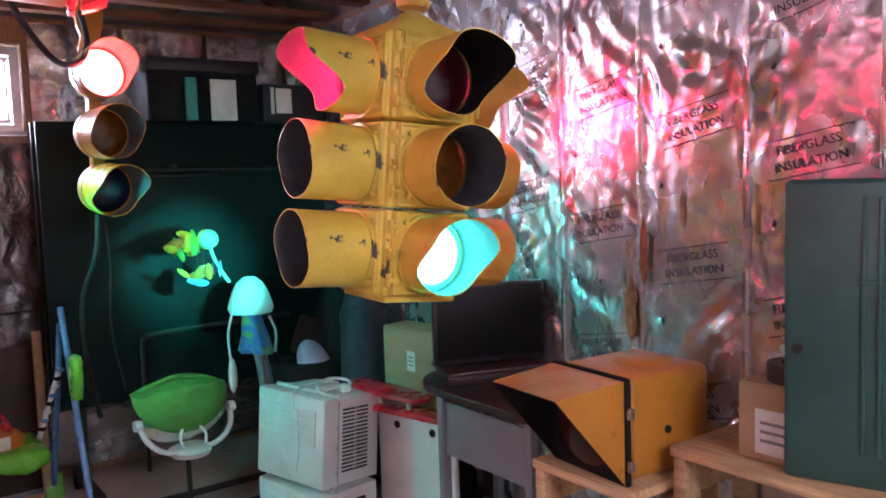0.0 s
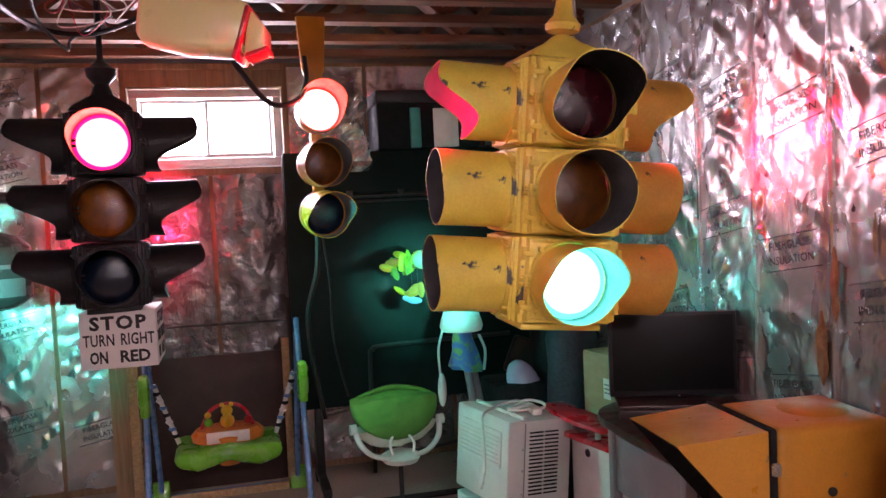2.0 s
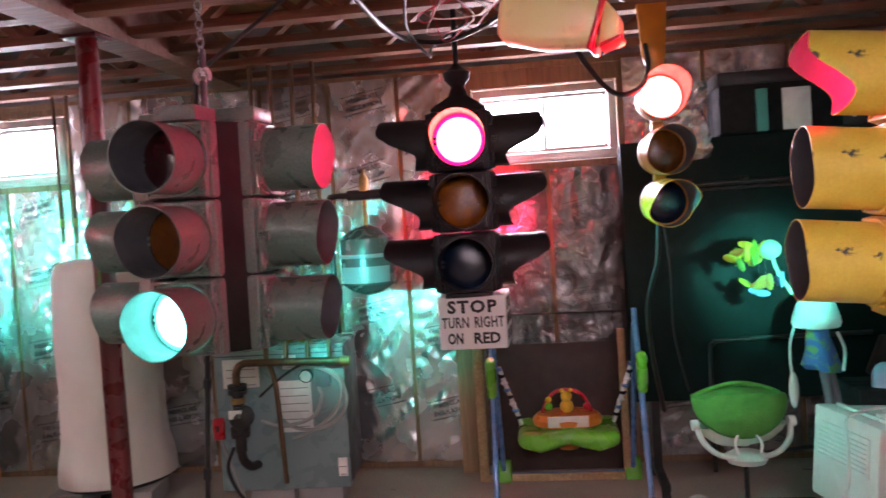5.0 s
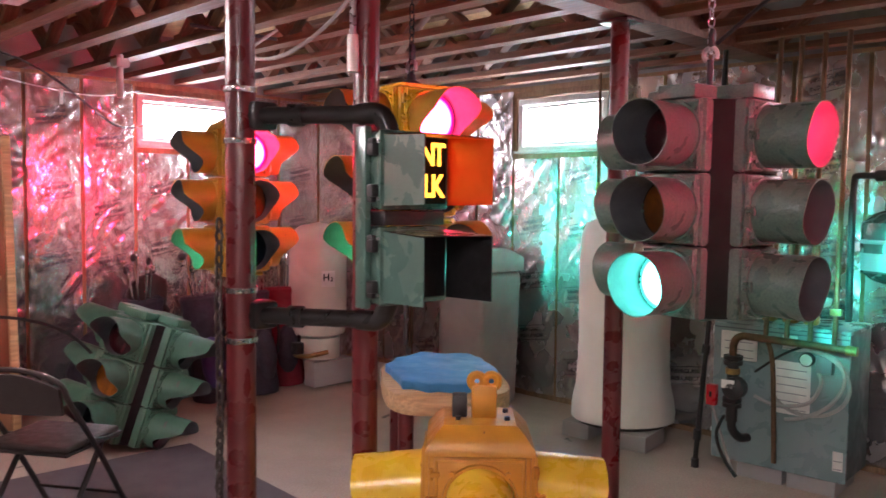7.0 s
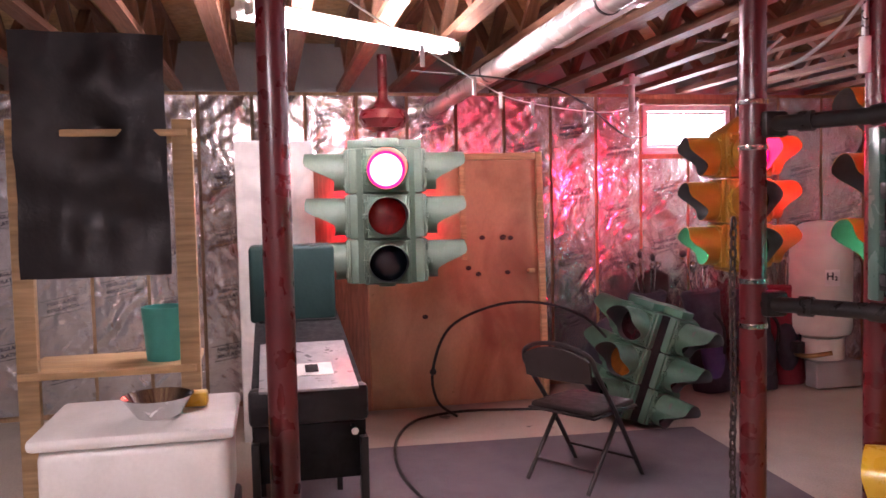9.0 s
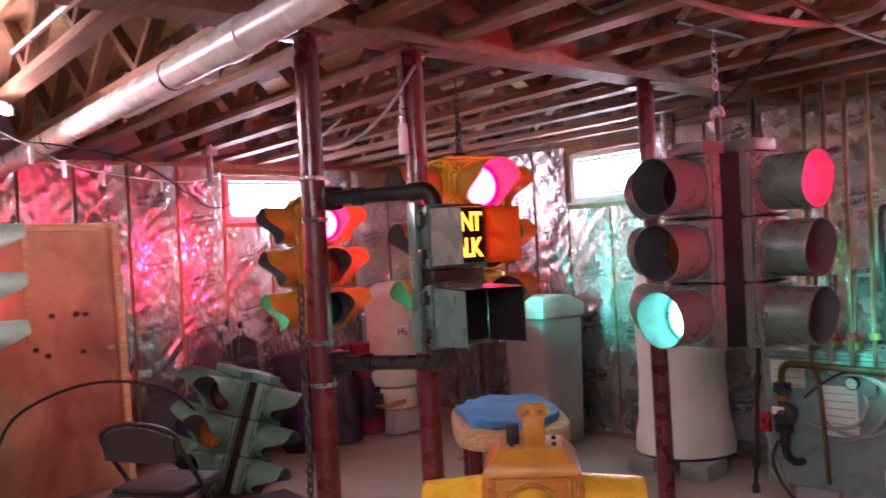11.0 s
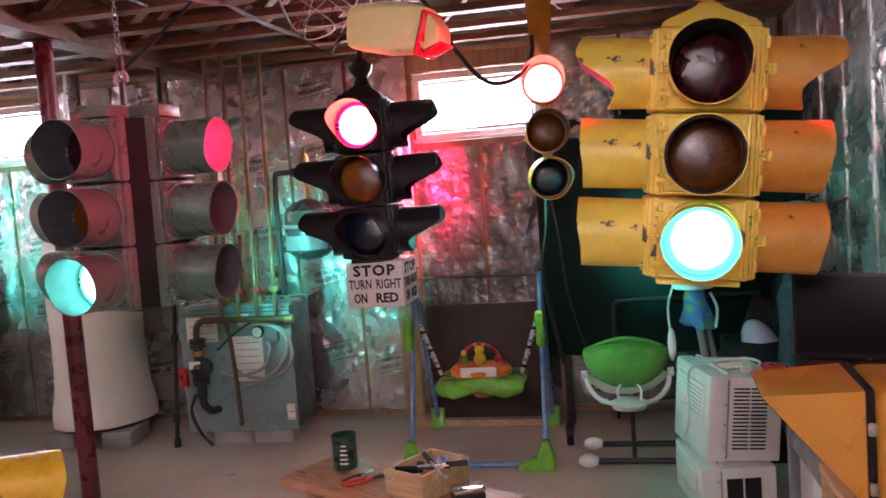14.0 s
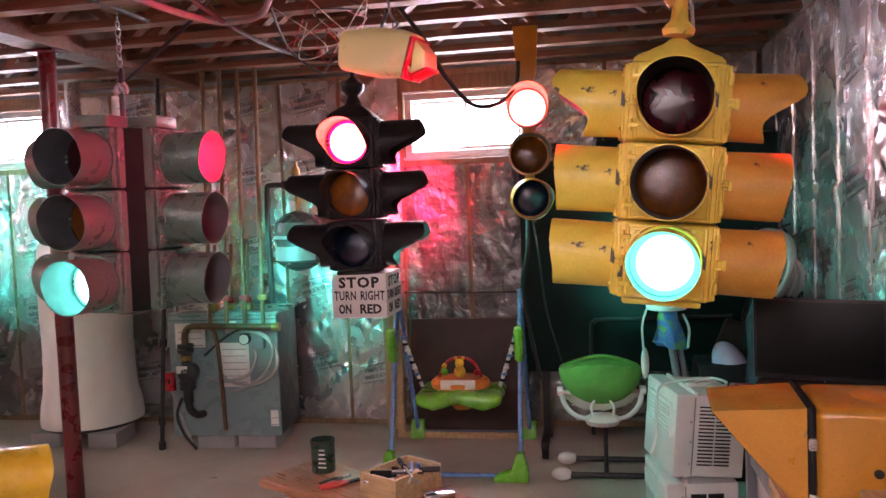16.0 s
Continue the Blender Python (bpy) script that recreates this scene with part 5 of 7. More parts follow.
ceiling_wire([(-1.3, 1.70, 2.28), (-1.42, 1.62, 2.1), (-1.6, 1.55, 2.0), (-1.9, 1.6, 2.05), (-2.3, 2.0, 2.25)], 0.007, CABLEGREY, "grey cable drooping beside the red post")
ceiling_wire([(-3.3, 0.45, 2.24), (-3.1, 1.2, 2.12), (-4.3, 2.2, 1.95), (-5.2, 3.0, 2.2)], 0.005, CABLE, "thin dark wire strung along the foil wall")
ceiling_wire([(1.6, 1.2, 2.33), (1.9, 1.2, 2.25), (2.15, 1.0, 2.1), (2.3, 0.8, 1.98)], 0.016, CABLE, "thick black hose hanging near the foil wall")
rng = random.Random(8)
for k in range(9):
    a = Vector((0.28 + rng.uniform(-0.12, 0.1), 2.75 + rng.uniform(-0.1, 0.25), 2.26))
    pts = [a + Vector((rng.uniform(-0.14, 0.14), rng.uniform(-0.14, 0.14), rng.uniform(-0.12, 0.06))) for _ in range(4)]
    pts[0].z = 2.35
    ceiling_wire(pts, 0.0022, TOYRED if k % 3 == 0 else (PIPE_WHITE if k % 3 == 1 else CABLE), "tangle of loose thin signal wires")
t = thing("pull_bracket", pose(-1.37, 1.735, 2.02), "white plastic coupling strapped to the red post", "bracket")
part("sleeve", rd((0.0, -0.058, -0.08), (0.0, -0.058, 0.04), 0.020, seg=14), PIPE_WHITE, t)
part("conduit", rd((0.0, -0.058, 0.04), (0.0, -0.058, 0.31), 0.012, seg=12), STEEL, t)


def lantern(m):
    """A cream beacon housing hung sideways with a red rim at its mouth."""
    t = thing("beacon_housing", m, "cream enamel beacon housing with a red rim, hung from the joists", "beacon")
    bm = bmesh.new()
    rings = []
    for x, hy, hz in ((-0.19, 0.05, 0.055), (-0.17, 0.085, 0.075), (-0.05, 0.095, 0.092), (0.08, 0.090, 0.085), (0.12, 0.078, 0.072)):
        rings.append([bm.verts.new((x, hy * math.copysign(abs(math.cos(a)) ** 0.5, math.cos(a)), hz * math.copysign(abs(math.sin(a)) ** 0.5, math.sin(a)))) for a in np.linspace(0, math.tau, 25)[:-1]])
    for a, b in zip(rings, rings[1:]):
        for k in range(24):
            bm.faces.new((a[k], a[(k + 1) % 24], b[(k + 1) % 24], b[k]))
    bm.faces.new(rings[0][::-1])
    bm.faces.new(rings[-1])
    part("housing", bm, CREAM, t)
    part("rim", bx((0.018, 0.165, 0.160), (0.118, 0, 0.0), 0.008, pose(0, 0, 0, 0, 10, 0)), TOYRED, t, "red rim")
    part("mouth", prism([(0.125, -0.075), (0.125, 0.07), (0.18, 0.015), (0.185, -0.045)], 0.12, "Y", 0.01), CREAM, t, m=pose(0, -0.06, -0.01))
    part("mouth_lip", prism([(0.13, -0.082), (0.19, -0.052), (0.192, -0.038), (0.13, -0.066)], 0.125, "Y", 0.003), TOYRED, t, "red lower lip", m=pose(0, -0.0625, -0.01))
    part("hook", pp(spline([(0.0, 0, 0.085), (0.03, 0, 0.11), (0.0, 0, 0.14), (-0.02, 0, 0.2), (-0.02, 0, 0.27)], 5), 0.006, 6), STEEL, t)
    return t


lantern(pose(0.568, 2.60, 2.095, 0, 8, -12))

# ---- boiler, heater and tanks along the north wall ----
def boiler(m):
    t = thing("boiler", m, "grey enamel boiler with copper pipes and dark sides", "boiler")
    W, D, H = 0.71, 0.42, 0.775
    part("body", bx((W - 0.03, D, H), (0, D / 2 + 0.005, 0.09 + H / 2), 0.01), BOILER_SIDE, t, "side panels in a darker tone")
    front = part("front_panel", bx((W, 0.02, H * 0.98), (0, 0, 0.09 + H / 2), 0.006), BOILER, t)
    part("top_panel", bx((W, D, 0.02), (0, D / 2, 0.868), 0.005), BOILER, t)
    part("panel_seam", bx((W - 0.01, 0.004, 0.006), (0, -0.011, 0.835), 0.001), BOILER_SIDE, t)
    for dx in (-0.10, 0.17):
        part("base_block", bx((0.25, D * 0.8, 0.088), (dx, D / 2, 0.044), 0.008), WALL, t, "grey concrete block")
    for x, z, w, h in ((-0.21, 0.74, 0.20, 0.155), (0.075, 0.55, 0.19, 0.28), (0.06, 0.79, 0.075, 0.075), (0.315, 0.21, 0.05, 0.10)):
        sheet = part("label_sheet", bx((w, 0.003, h), (x, -0.0125, z), 0.001), PAPER, front)
        for q in range(int(h / 0.045)):
            put("print_bar", mesh_of("print_bar", bx((w * 0.8, 0.002, 0.004), (x, -0.0155, z - h * 0.4 + 0.042 * q), 0), GREYMETAL, 0), front)
    gauge = part("gauge", rd((0.153, -0.012, 0.715), (0.153, -0.045, 0.715), 0.036, seg=24), IRON, t)
    part("gauge_dial", rd((0.153, -0.045, 0.715), (0.153, -0.048, 0.715), 0.030, seg=24), PAPER, gauge, "white gauge dial")
    part("relay_box", bx((0.08, 0.05, 0.09), (0.245, -0.035, 0.70), 0.006), GREYMETAL, t)
    part("flex_lead", pp(spline([(0.25, -0.05, 0.76), (0.33, -0.08, 0.72), (0.35, -0.08, 0.62), (0.28, -0.07, 0.50), (0.16, -0.06, 0.42), (0.06, -0.05, 0.39)], 6), 0.010, 8), CABLEGREY, t)
    part("flex_lead", pp(spline([(0.22, -0.05, 0.66), (0.24, -0.08, 0.60), (0.18, -0.08, 0.50), (0.02, -0.07, 0.46), (-0.10, -0.06, 0.49)], 6), 0.010, 8), CABLEGREY, t)
    part("flex_lead", pp(spline([(-0.10, -0.06, 0.62), (0.0, -0.08, 0.70), (0.09, -0.08, 0.76), (0.18, -0.06, 0.80)], 6), 0.007, 6), CABLE, t)
    part("header_pipe", pp(spline([(-0.205, -0.10, 0.66), (-0.205, -0.10, 0.76), (-0.17, -0.10, 0.805), (-0.08, -0.10, 0.81), (0.36, -0.10, 0.80)], 6), 0.020, 12), COPPER, t)
    part("stub_cap", rd((0.36, -0.10, 0.80), (0.41, -0.10, 0.799), 0.025, seg=12), BRASS, t)
    for n, dx in enumerate((-0.04, 0.067, 0.183, 0.30)):
        riser = part("riser", rd((dx, -0.09, 0.81), (dx - 0.02, 0.05, 2.415), 0.013, seg=10), COPPER, t)
        part("valve", bx((0.055, 0.035, 0.035), (dx - 0.001, -0.075, 0.98), 0.008), TOYRED if n in (1, 2) else BRASS, riser, "red lever valve" if n in (1, 2) else "brass valve")
    for dx in (-0.09, 0.02, 0.13):
        valve = part("zone_valve", bx((0.07, 0.06, 0.05), (dx, 0.10, 0.905), 0.010), BRASS, t, "brass zone valve with a red cap")
        part("cap", lathe([(0.0, 0.035), (0.026, 0.035), (0.032, 0.015), (0.032, 0.0), (0.0, 0.0)], 16), TOYRED, valve, "red round cap", m=pose(dx, 0.10, 0.930))
        part("branch_pipe", rd((dx, 0.10, 0.878), (dx, 0.16, 1.30), 0.011, seg=10), COPPER, valve)
    part("flex_lead", pp([(0.17 + 0.20 * math.cos(a), -0.055 - 0.012 * math.sin(2 * a), 0.60 + 0.17 * math.sin(a)) for a in np.linspace(-2.6, 1.9, 30)], 0.010, 8), CABLEGREY, t, "wide loop of grey flexible conduit")
    part("drop_pipe", pp(spline([(-0.03, -0.09, 0.80), (-0.01, -0.09, 0.74), (0.005, -0.085, 0.60), (0.02, -0.08, 0.155)], 5), 0.013, 10), COPPER, t)
    pump = part("pump_body", lathe([(0.0, -0.05), (0.048, -0.05), (0.06, -0.02), (0.06, 0.04), (0.032, 0.06), (0.0, 0.06)], 16, "-Y", (-0.18, -0.12, 0.53)), IRON, t)
    for z in (0.65, 0.68, 0.42, 0.45):
        part("flange", rd((-0.205, -0.10, z), (-0.205, -0.10, z + 0.02), 0.050, seg=16), IRON, t)
    part("pump_pipe", rd((-0.205, -0.10, 0.34), (-0.205, -0.10, 0.70), 0.030, seg=12), IRON, t)
    part("collar", rd((-0.205, -0.10, 0.60), (-0.205, -0.10, 0.63), 0.038, seg=14), BRASS, t)
    part("pump_tag", bx((0.07, 0.01, 0.045), (-0.20, -0.175, 0.555), 0.002), PAPER, pump, "pale rating plate")
    part("return_elbow", pp(spline([(-0.205, -0.10, 0.38), (-0.20, -0.10, 0.30), (-0.17, -0.07, 0.25), (-0.15, 0.0, 0.24)], 5), 0.024, 12), IRON, t)
    part("switch_box", bx((0.055, 0.04, 0.115), (-0.33, -0.07, 0.46), 0.005), TOYRED, t, "red emergency switch box")
    part("switch_toggle", bx((0.012, 0.012, 0.03), (-0.33, -0.093, 0.465), 0.002), IRON, t)
    part("lead", pp(spline([(-0.33, -0.07, 0.41), (-0.29, -0.07, 0.30), (-0.24, -0.07, 0.15), (-0.20, -0.05, 0.02)], 6), 0.008, 6), CABLEGREY, t)
    part("lead", pp(spline([(-0.25, -0.09, 0.36), (-0.29, -0.09, 0.25), (-0.25, -0.08, 0.12), (-0.18, -0.07, 0.03)], 6), 0.010, 6), CABLE, t)
    return t


boiler(pose(-0.995, 4.272, 0, 0, 0, 3))

t = thing("gas_pipe", pose(-1.455, 4.27, 0), "black iron gas pipe standing beside the boiler", "pipe")
part("pipe", rd((0, 0, 0.03), (0.05, 0.03, 0.90), 0.014, seg=12), IRON, t)
part("pipe", rd((0.05, 0.03, 0.90), (0.09, 0.05, 2.415), 0.014, seg=12), IRON, t)
part("tee", rd((0.008, 0, 0.16), (0.01, 0, 0.22), 0.022, seg=12), IRON, t)
part("drip_cap", rd((0, 0, 0.0), (0, 0, 0.05), 0.022, seg=12), IRON, t)
part("union", rd((0.035, 0.02, 0.66), (0.04, 0.022, 0.71), 0.023, seg=12), IRON, t)

t = thing("expansion_tank", pose(-0.47, 4.30, 0), "grey steel expansion tank hanging from a pipe tee", "tank")
part("shell", lathe([(0.0, 1.13), (0.03, 1.13), (0.09, 1.15), (0.142, 1.19), (0.145, 1.22), (0.145, 1.40), (0.142, 1.43), (0.09, 1.475), (0.02, 1.50), (0.0, 1.50)], 32), TANKGREY, t)
bm = lathe([(0.1465, 1.20), (0.1475, 1.20), (0.1475, 1.285), (0.1465, 1.285), (0.1465, 1.20)], 48)
bmesh.ops.delete(bm, geom=[v for v in bm.verts if v.co.y > -0.07], context="VERTS")
part("label_sheet", bm, GREYMETAL, t, "grey metal name plate")
part("band", lathe([(0.1462, 1.33), (0.149, 1.335), (0.149, 1.345), (0.1462, 1.35), (0.1462, 1.33)], 32), GREYMETAL, t)
part("stem", rd((0, 0, 1.49), (0, 0, 1.66), 0.012, seg=10), BRASS, t)
part("tee", rd((-0.09, 0, 1.66), (0.10, 0, 1.66), 0.028, seg=12), IRON, t)
part("air_vent", lathe([(0.0, 1.68), (0.026, 1.68), (0.026, 1.75), (0.01, 1.77), (0.008, 1.80), (0.0, 1.80)], 14), BRASS, t)
part("supply_pipe", pp(spline([(-0.09, 0, 1.66), (-0.17, 0, 1.66), (-0.19, 0, 1.63), (-0.19, -0.02, 1.4), (-0.185, -0.02, 0.93)], 6), 0.017, 12), IRON, t)
t = thing("flue_pipe", pose(0, 0, 0), "galvanised flue pipe with an elbow behind the signal", "pipe")
part("pipe", pp(spline([(-1.12, 4.60, 0.92), (-1.12, 4.60, 1.8), (-1.12, 4.61, 1.92), (-1.08, 4.68, 2.0), (-1.03, 4.80, 2.02)], 6), 0.05, 20), STEEL, t)
for k in range(3):
    t = thing("riser_pipe", pose(-2.45 + 0.09 * k, 4.70, 0), "copper riser pipe beside the water heater", "pipe", "riser pipes")
    part("pipe", rd((0, 0, 1.50 - 0.002 * k), (0, 0, 2.415), 0.011, seg=10), COPPER, t)
    part("fitting", rd((0, 0, 1.60), (0, 0, 1.65), 0.016, seg=10), BRASS, t)

t = thing("water_heater", pose(-2.11, 4.53, 0), "water heater in a baggy white insulating jacket on blocks", "water heater")
bm = lathe([(0.0, 1.41), (0.20, 1.405), (0.27, 1.38), (0.300, 1.30), (0.306, 1.1), (0.308, 0.9), (0.306, 0.65), (0.31, 0.45), (0.316, 0.34), (0.336, 0.25), (0.346, 0.17), (0.346, 0.125), (0.30, 0.125), (0.0, 0.14)], 48)
for v in bm.verts:
    if v.co.x or v.co.y:
        k = 0.95 + 0.028 * noise.noise(Vector((v.co.x * 6, v.co.y * 6, v.co.z * 2.5)))
        v.co.x, v.co.y = v.co.x * k, v.co.y * k
part("jacket", bm, JACKET, t, smooth=80)
part("tank_foot", rd((0, 0, 0.10), (0, 0, 0.16), 0.30, seg=32), IRON, t)
for dx, dy in ((-0.2, -0.12), (0.2, -0.16), (0.0, 0.2)):
    part("block", bx((0.19, 0.30, 0.10), (dx, dy, 0.05), 0.006, pose(0, 0, 0, 0, 0, 8)), WALL, t, "grey concrete block")
part("flue", rd((0, 0, 1.39), (0, 0, 2.415), 0.05, seg=16), STEEL, t)

t = thing("pressure_tank", pose(-4.68, 3.98, 0.02), "tall cream pressure tank on a cinder-block stand", "tank")
part("shell", lathe([(0.0, 0.34), (0.10, 0.35), (0.22, 0.40), (0.235, 0.45), (0.235, 1.16), (0.22, 1.22), (0.14, 1.28), (0.0, 1.305)], 40), TANK, t)
part("skirt", lathe([(0.16, 0.20), (0.18, 0.20), (0.18, 0.37), (0.16, 0.37)], 32), TANK, t)
part("label_sheet", bx((0.11, 0.004, 0.13), (0, -0.2375, 0.86), 0.001, pose(0, 0, 0, 0, 0, 74)), PAPER, t)
me = letters("H", 0.08, 0.0008, 1.0, 0.002)
me.materials.append(INK)
put("lettering", me, t, pose(0, 0, 0, 0, 0, 74) @ pose(-0.018, -0.2405, 0.87))
me = letters("2", 0.045, 0.0008, 1.0, 0.002)
me.materials.append(INK)
put("lettering", me, t, pose(0, 0, 0, 0, 0, 74) @ pose(0.028, -0.2405, 0.855))
for dx in (-0.16, 0.16):
    part("block", bx((0.14, 0.40, 0.20), (dx, 0, 0.10), 0.008), WALL, t, "grey cinder block")
part("gauge_manifold", pp(spline([(0.0, -0.2, 0.26), (0.12, -0.30, 0.26), (0.26, -0.28, 0.27), (0.34, -0.15, 0.30)], 5), 0.018, 10), BRASS, t)
part("pressure_switch", bx((0.08, 0.07, 0.09), (0.14, -0.30, 0.32), 0.006), IRON, t)
t = thing("well_pipe", pose(-4.45, 4.75, 0), "pair of dark pipes rising on the foil wall", "pipe")
part("pipe", rd((0, 0, 0.25), (0, 0, 2.415), 0.017, seg=10), GREYMETAL, t)
part("pipe", rd((0.06, 0, 0.25), (0.06, 0, 2.415), 0.012, seg=10), COPPER, t)

t = thing("brine_tank", pose(-3.32, 4.46, 0), "grey plastic water softener cabinet with a sloping lid", "water softener")
bm = bx((0.46, 0.46, 1.0), (0, 0, 0.50), 0.05, seg=3)
for v in bm.verts:
    k = 0.90 + 0.10 * v.co.z
    v.co.x, v.co.y = v.co.x * k, v.co.y * k
part("cabinet", bm, SOFTENER, t)
part("lid", prism([(-0.24, 1.0), (0.24, 1.0), (0.24, 1.10), (0.06, 1.17), (-0.24, 1.17)], 0.47, "X", 0.015), LIDGREY, t, m=pose(-0.235, 0, 0))
part("control_panel", bx((0.18, 0.012, 0.05), (0.0, -0.232, 1.06), 0.004), PAPER, t)
t = thing("softener_column", pose(-3.72, 4.62, 0), "blue-grey resin tank behind the softener", "tank")
part("shell", lathe([(0.0, 0.0), (0.12, 0.0), (0.13, 0.05), (0.13, 1.0), (0.10, 1.08), (0.0, 1.1)], 24), SOFTENER, t)

# blue-topped play table on red legs
t = thing("play_table", pose(-2.33, 3.08, 0, 0, 0, -38), "low wooden play table with a blue cover on red legs", "table")
def rounded(a, b, e, n=36, rough=0.0):
    """A rounded outline, squarer as e shrinks."""
    out = []
    for k in range(n):
        th = math.tau * k / n
        r = 1 + rough * noise.noise(Vector((3 * math.cos(th), 3 * math.sin(th), 4.0)))
        out.append((a * r * math.copysign(abs(math.cos(th)) ** e, math.cos(th)), b * r * math.copysign(abs(math.sin(th)) ** e, math.sin(th))))
    return out


part("rim", prism(rounded(0.475, 0.33, 0.55), 0.10, "Z", 0.012), PINE, t, m=pose(0, 0, 0.465))
bm = prism(rounded(0.42, 0.285, 0.8, rough=0.16), 0.05, "Z", 0.012)
bmesh.ops.triangulate(bm, faces=[f for f in bm.faces if len(f.verts) > 4])
for v in bm.verts:
    v.co.z += 0.012 * noise.noise(Vector((v.co.x * 4, v.co.y * 4, 3)))
part("cover", bm, BLUECOVER, t, "blue moulded cover", m=pose(0, 0, 0.565))
for dx, dy in ((-0.44, -0.30), (0.44, -0.30), (0.44, 0.30), (-0.44, 0.30)):
    part("leg", rd((dx * 0.75, dy * 0.75, 0), (dx * 0.75, dy * 0.75, 0.47), 0.04, seg=16), POSTRED, t)
part("tag", bx((0.05, 0.004, 0.09), (-0.24, -0.325, 0.505), 0.001), PAPER, t)

# ---- north-east corner ----
def folded_table(m):
    t = thing("table_tennis_table", m, "dark green folded table-tennis table standing on castors", "table")
    W, H = 1.50, 1.37
    for dy in (0.0, 0.12):
        part("half_top", bx((W, 0.025, H), (W / 2, dy, 0.47 + H / 2), 0.004), GREENPANEL, t)
    part("edge_bar", rd((0.25, -0.03, 1.60), (1.30, -0.03, 1.60), 0.012), IRON, t)
    part("edge_bar", rd((0.25, -0.03, 1.57), (0.85, -0.03, 1.575), 0.008), IRON, t)
    for x in (0.34, 0.62):
        part("latch", bx((0.03, 0.04, 0.03), (x, -0.025, 1.615), 0.004), IRON, t)
    part("leg_tube", pp(spline([(0.40, -0.05, 0.10), (0.40, -0.05, 0.70), (0.42, -0.05, 0.77), (0.50, -0.05, 0.79), (1.2, -0.05, 0.80)], 5), 0.012, 8), IRON, t)
    for x in (0.12, 1.38):
        part("stand", bx((0.045, 0.045, 0.50), (x, 0.06, 0.32), 0.005), IRON, t)
        part("foot_rail", bx((0.045, 0.50, 0.04), (x, 0.0, 0.085), 0.006), IRON, t)
        for dy in (-0.22, 0.22):
            part("castor", rd((x - 0.018, dy, 0.038), (x + 0.018, dy, 0.038), 0.038, seg=20), MATT, t)
    return t


folded_table(pose(0.882, 4.44, 0))
t = thing("storage_case", pose(1.66, 4.62, 1.842), "black storage case on top of the folded table", "case")
part("body", bx((0.56, 0.34, 0.28), (0, -0.12, 0.14), 0.012), MATT, t)
part("lid", bx((0.58, 0.36, 0.07), (0, -0.12, 0.275), 0.012), BLACKPAINT, t)
t = thing("binder", pose(1.575, 4.325, 1.842), "teal ring binder standing against the black case", "binder")
part("cover", bx((0.055, 0.03, 0.21), (0, -0.02, 0.105), 0.006), TEAL, t)
t = thing("display_card", pose(1.74, 4.32, 1.842), "pale rectangular panel leaning on the black case", "panel")
part("sheet", bx((0.135, 0.014, 0.205), (0, -0.02, 0.103), 0.004), PAPER, t)
t = thing("storage_case", pose(2.14, 4.60, 1.842), "black case with a white label on the folded table", "case")
part("body", bx((0.36, 0.32, 0.20), (0, -0.12, 0.10), 0.012), BLACKPAINT, t)
part("label_sheet", bx((0.09, 0.003, 0.13), (-0.06, -0.2815, 0.11), 0.001), PAPER, t)
part("label_sheet", bx((0.02, 0.003, 0.14), (-0.125, -0.2815, 0.11), 0.001), PAPER, t)
t = thing("foil_scrap", pose(1.20, 4.42, 1.93), "torn scrap of foil facing hanging by the folded table", "foil")
bm = bmesh.new()
bmesh.ops.create_grid(bm, x_segments=12, y_segments=14, size=0.5, matrix=Matrix.Rotation(radians(90), 4, "X") @ Matrix.Diagonal((0.26, 0.40, 1, 1)))
for v in bm.verts:
    v.co.y += 0.05 * noise.noise(v.co * 14) + 0.03 * noise.noise(v.co * 30)
    v.co.x += 0.04 * noise.noise(v.co * 9 + Vector((3, 0, 0)))
part("sheet", bm, FOIL, t, smooth=0)

# hanging toy bunch in front of the dark board
t = thing("toy_mobile", pose(1.42, 4.0, 1.11), "mobile of bright soft toys on the infant swing's curved arm", "toy")
rng = random.Random(21)
for k in range(34):
    a, r = rng.uniform(0, math.tau), rng.uniform(0.02, 0.105)
    at = (r * math.cos(a) - 0.02 + (0.065 if k > 24 else 0), rng.uniform(-0.05, 0.05), 0.14 + r * math.sin(a) * 0.45 - (0.135 if k > 24 else 0))
    mat = (LIME, TOYYELLOW, LIME, TOYORANGE, LIMECLOTH, TOYYELLOW)[k % 6] if k <= 24 else (TOYBLUE, TOYORANGE, TOYYELLOW, TOYBLUE)[k % 4]
    part("petal", ball(bmesh.new(), (0, 0, 0), (0.040, 0.007, 0.019), 8, Matrix.Translation(at) @ Euler((rng.uniform(-1, 1), rng.uniform(-3, 3), rng.uniform(-1, 1))).to_matrix().to_4x4()), mat, t)
part("hub", ball(bmesh.new(), (0.085, 0.0, 0.160), (0.050, 0.045, 0.046), 16), MINTCLOTH, t, "pale mint rounded hub")
part("arm", pp(spline([(0.09, 0.0, 0.14), (0.105, 0.0, 0.08), (0.13, -0.01, 0.02), (0.17, -0.02, -0.05)], 6), 0.009, 8), MINTCLOTH, t)
for dx in (0.03, 0.06):
    part("cord", rd((dx, 0.0, 0.13), (dx, 0.0, 0.02), 0.002, seg=6), CABLE, t)


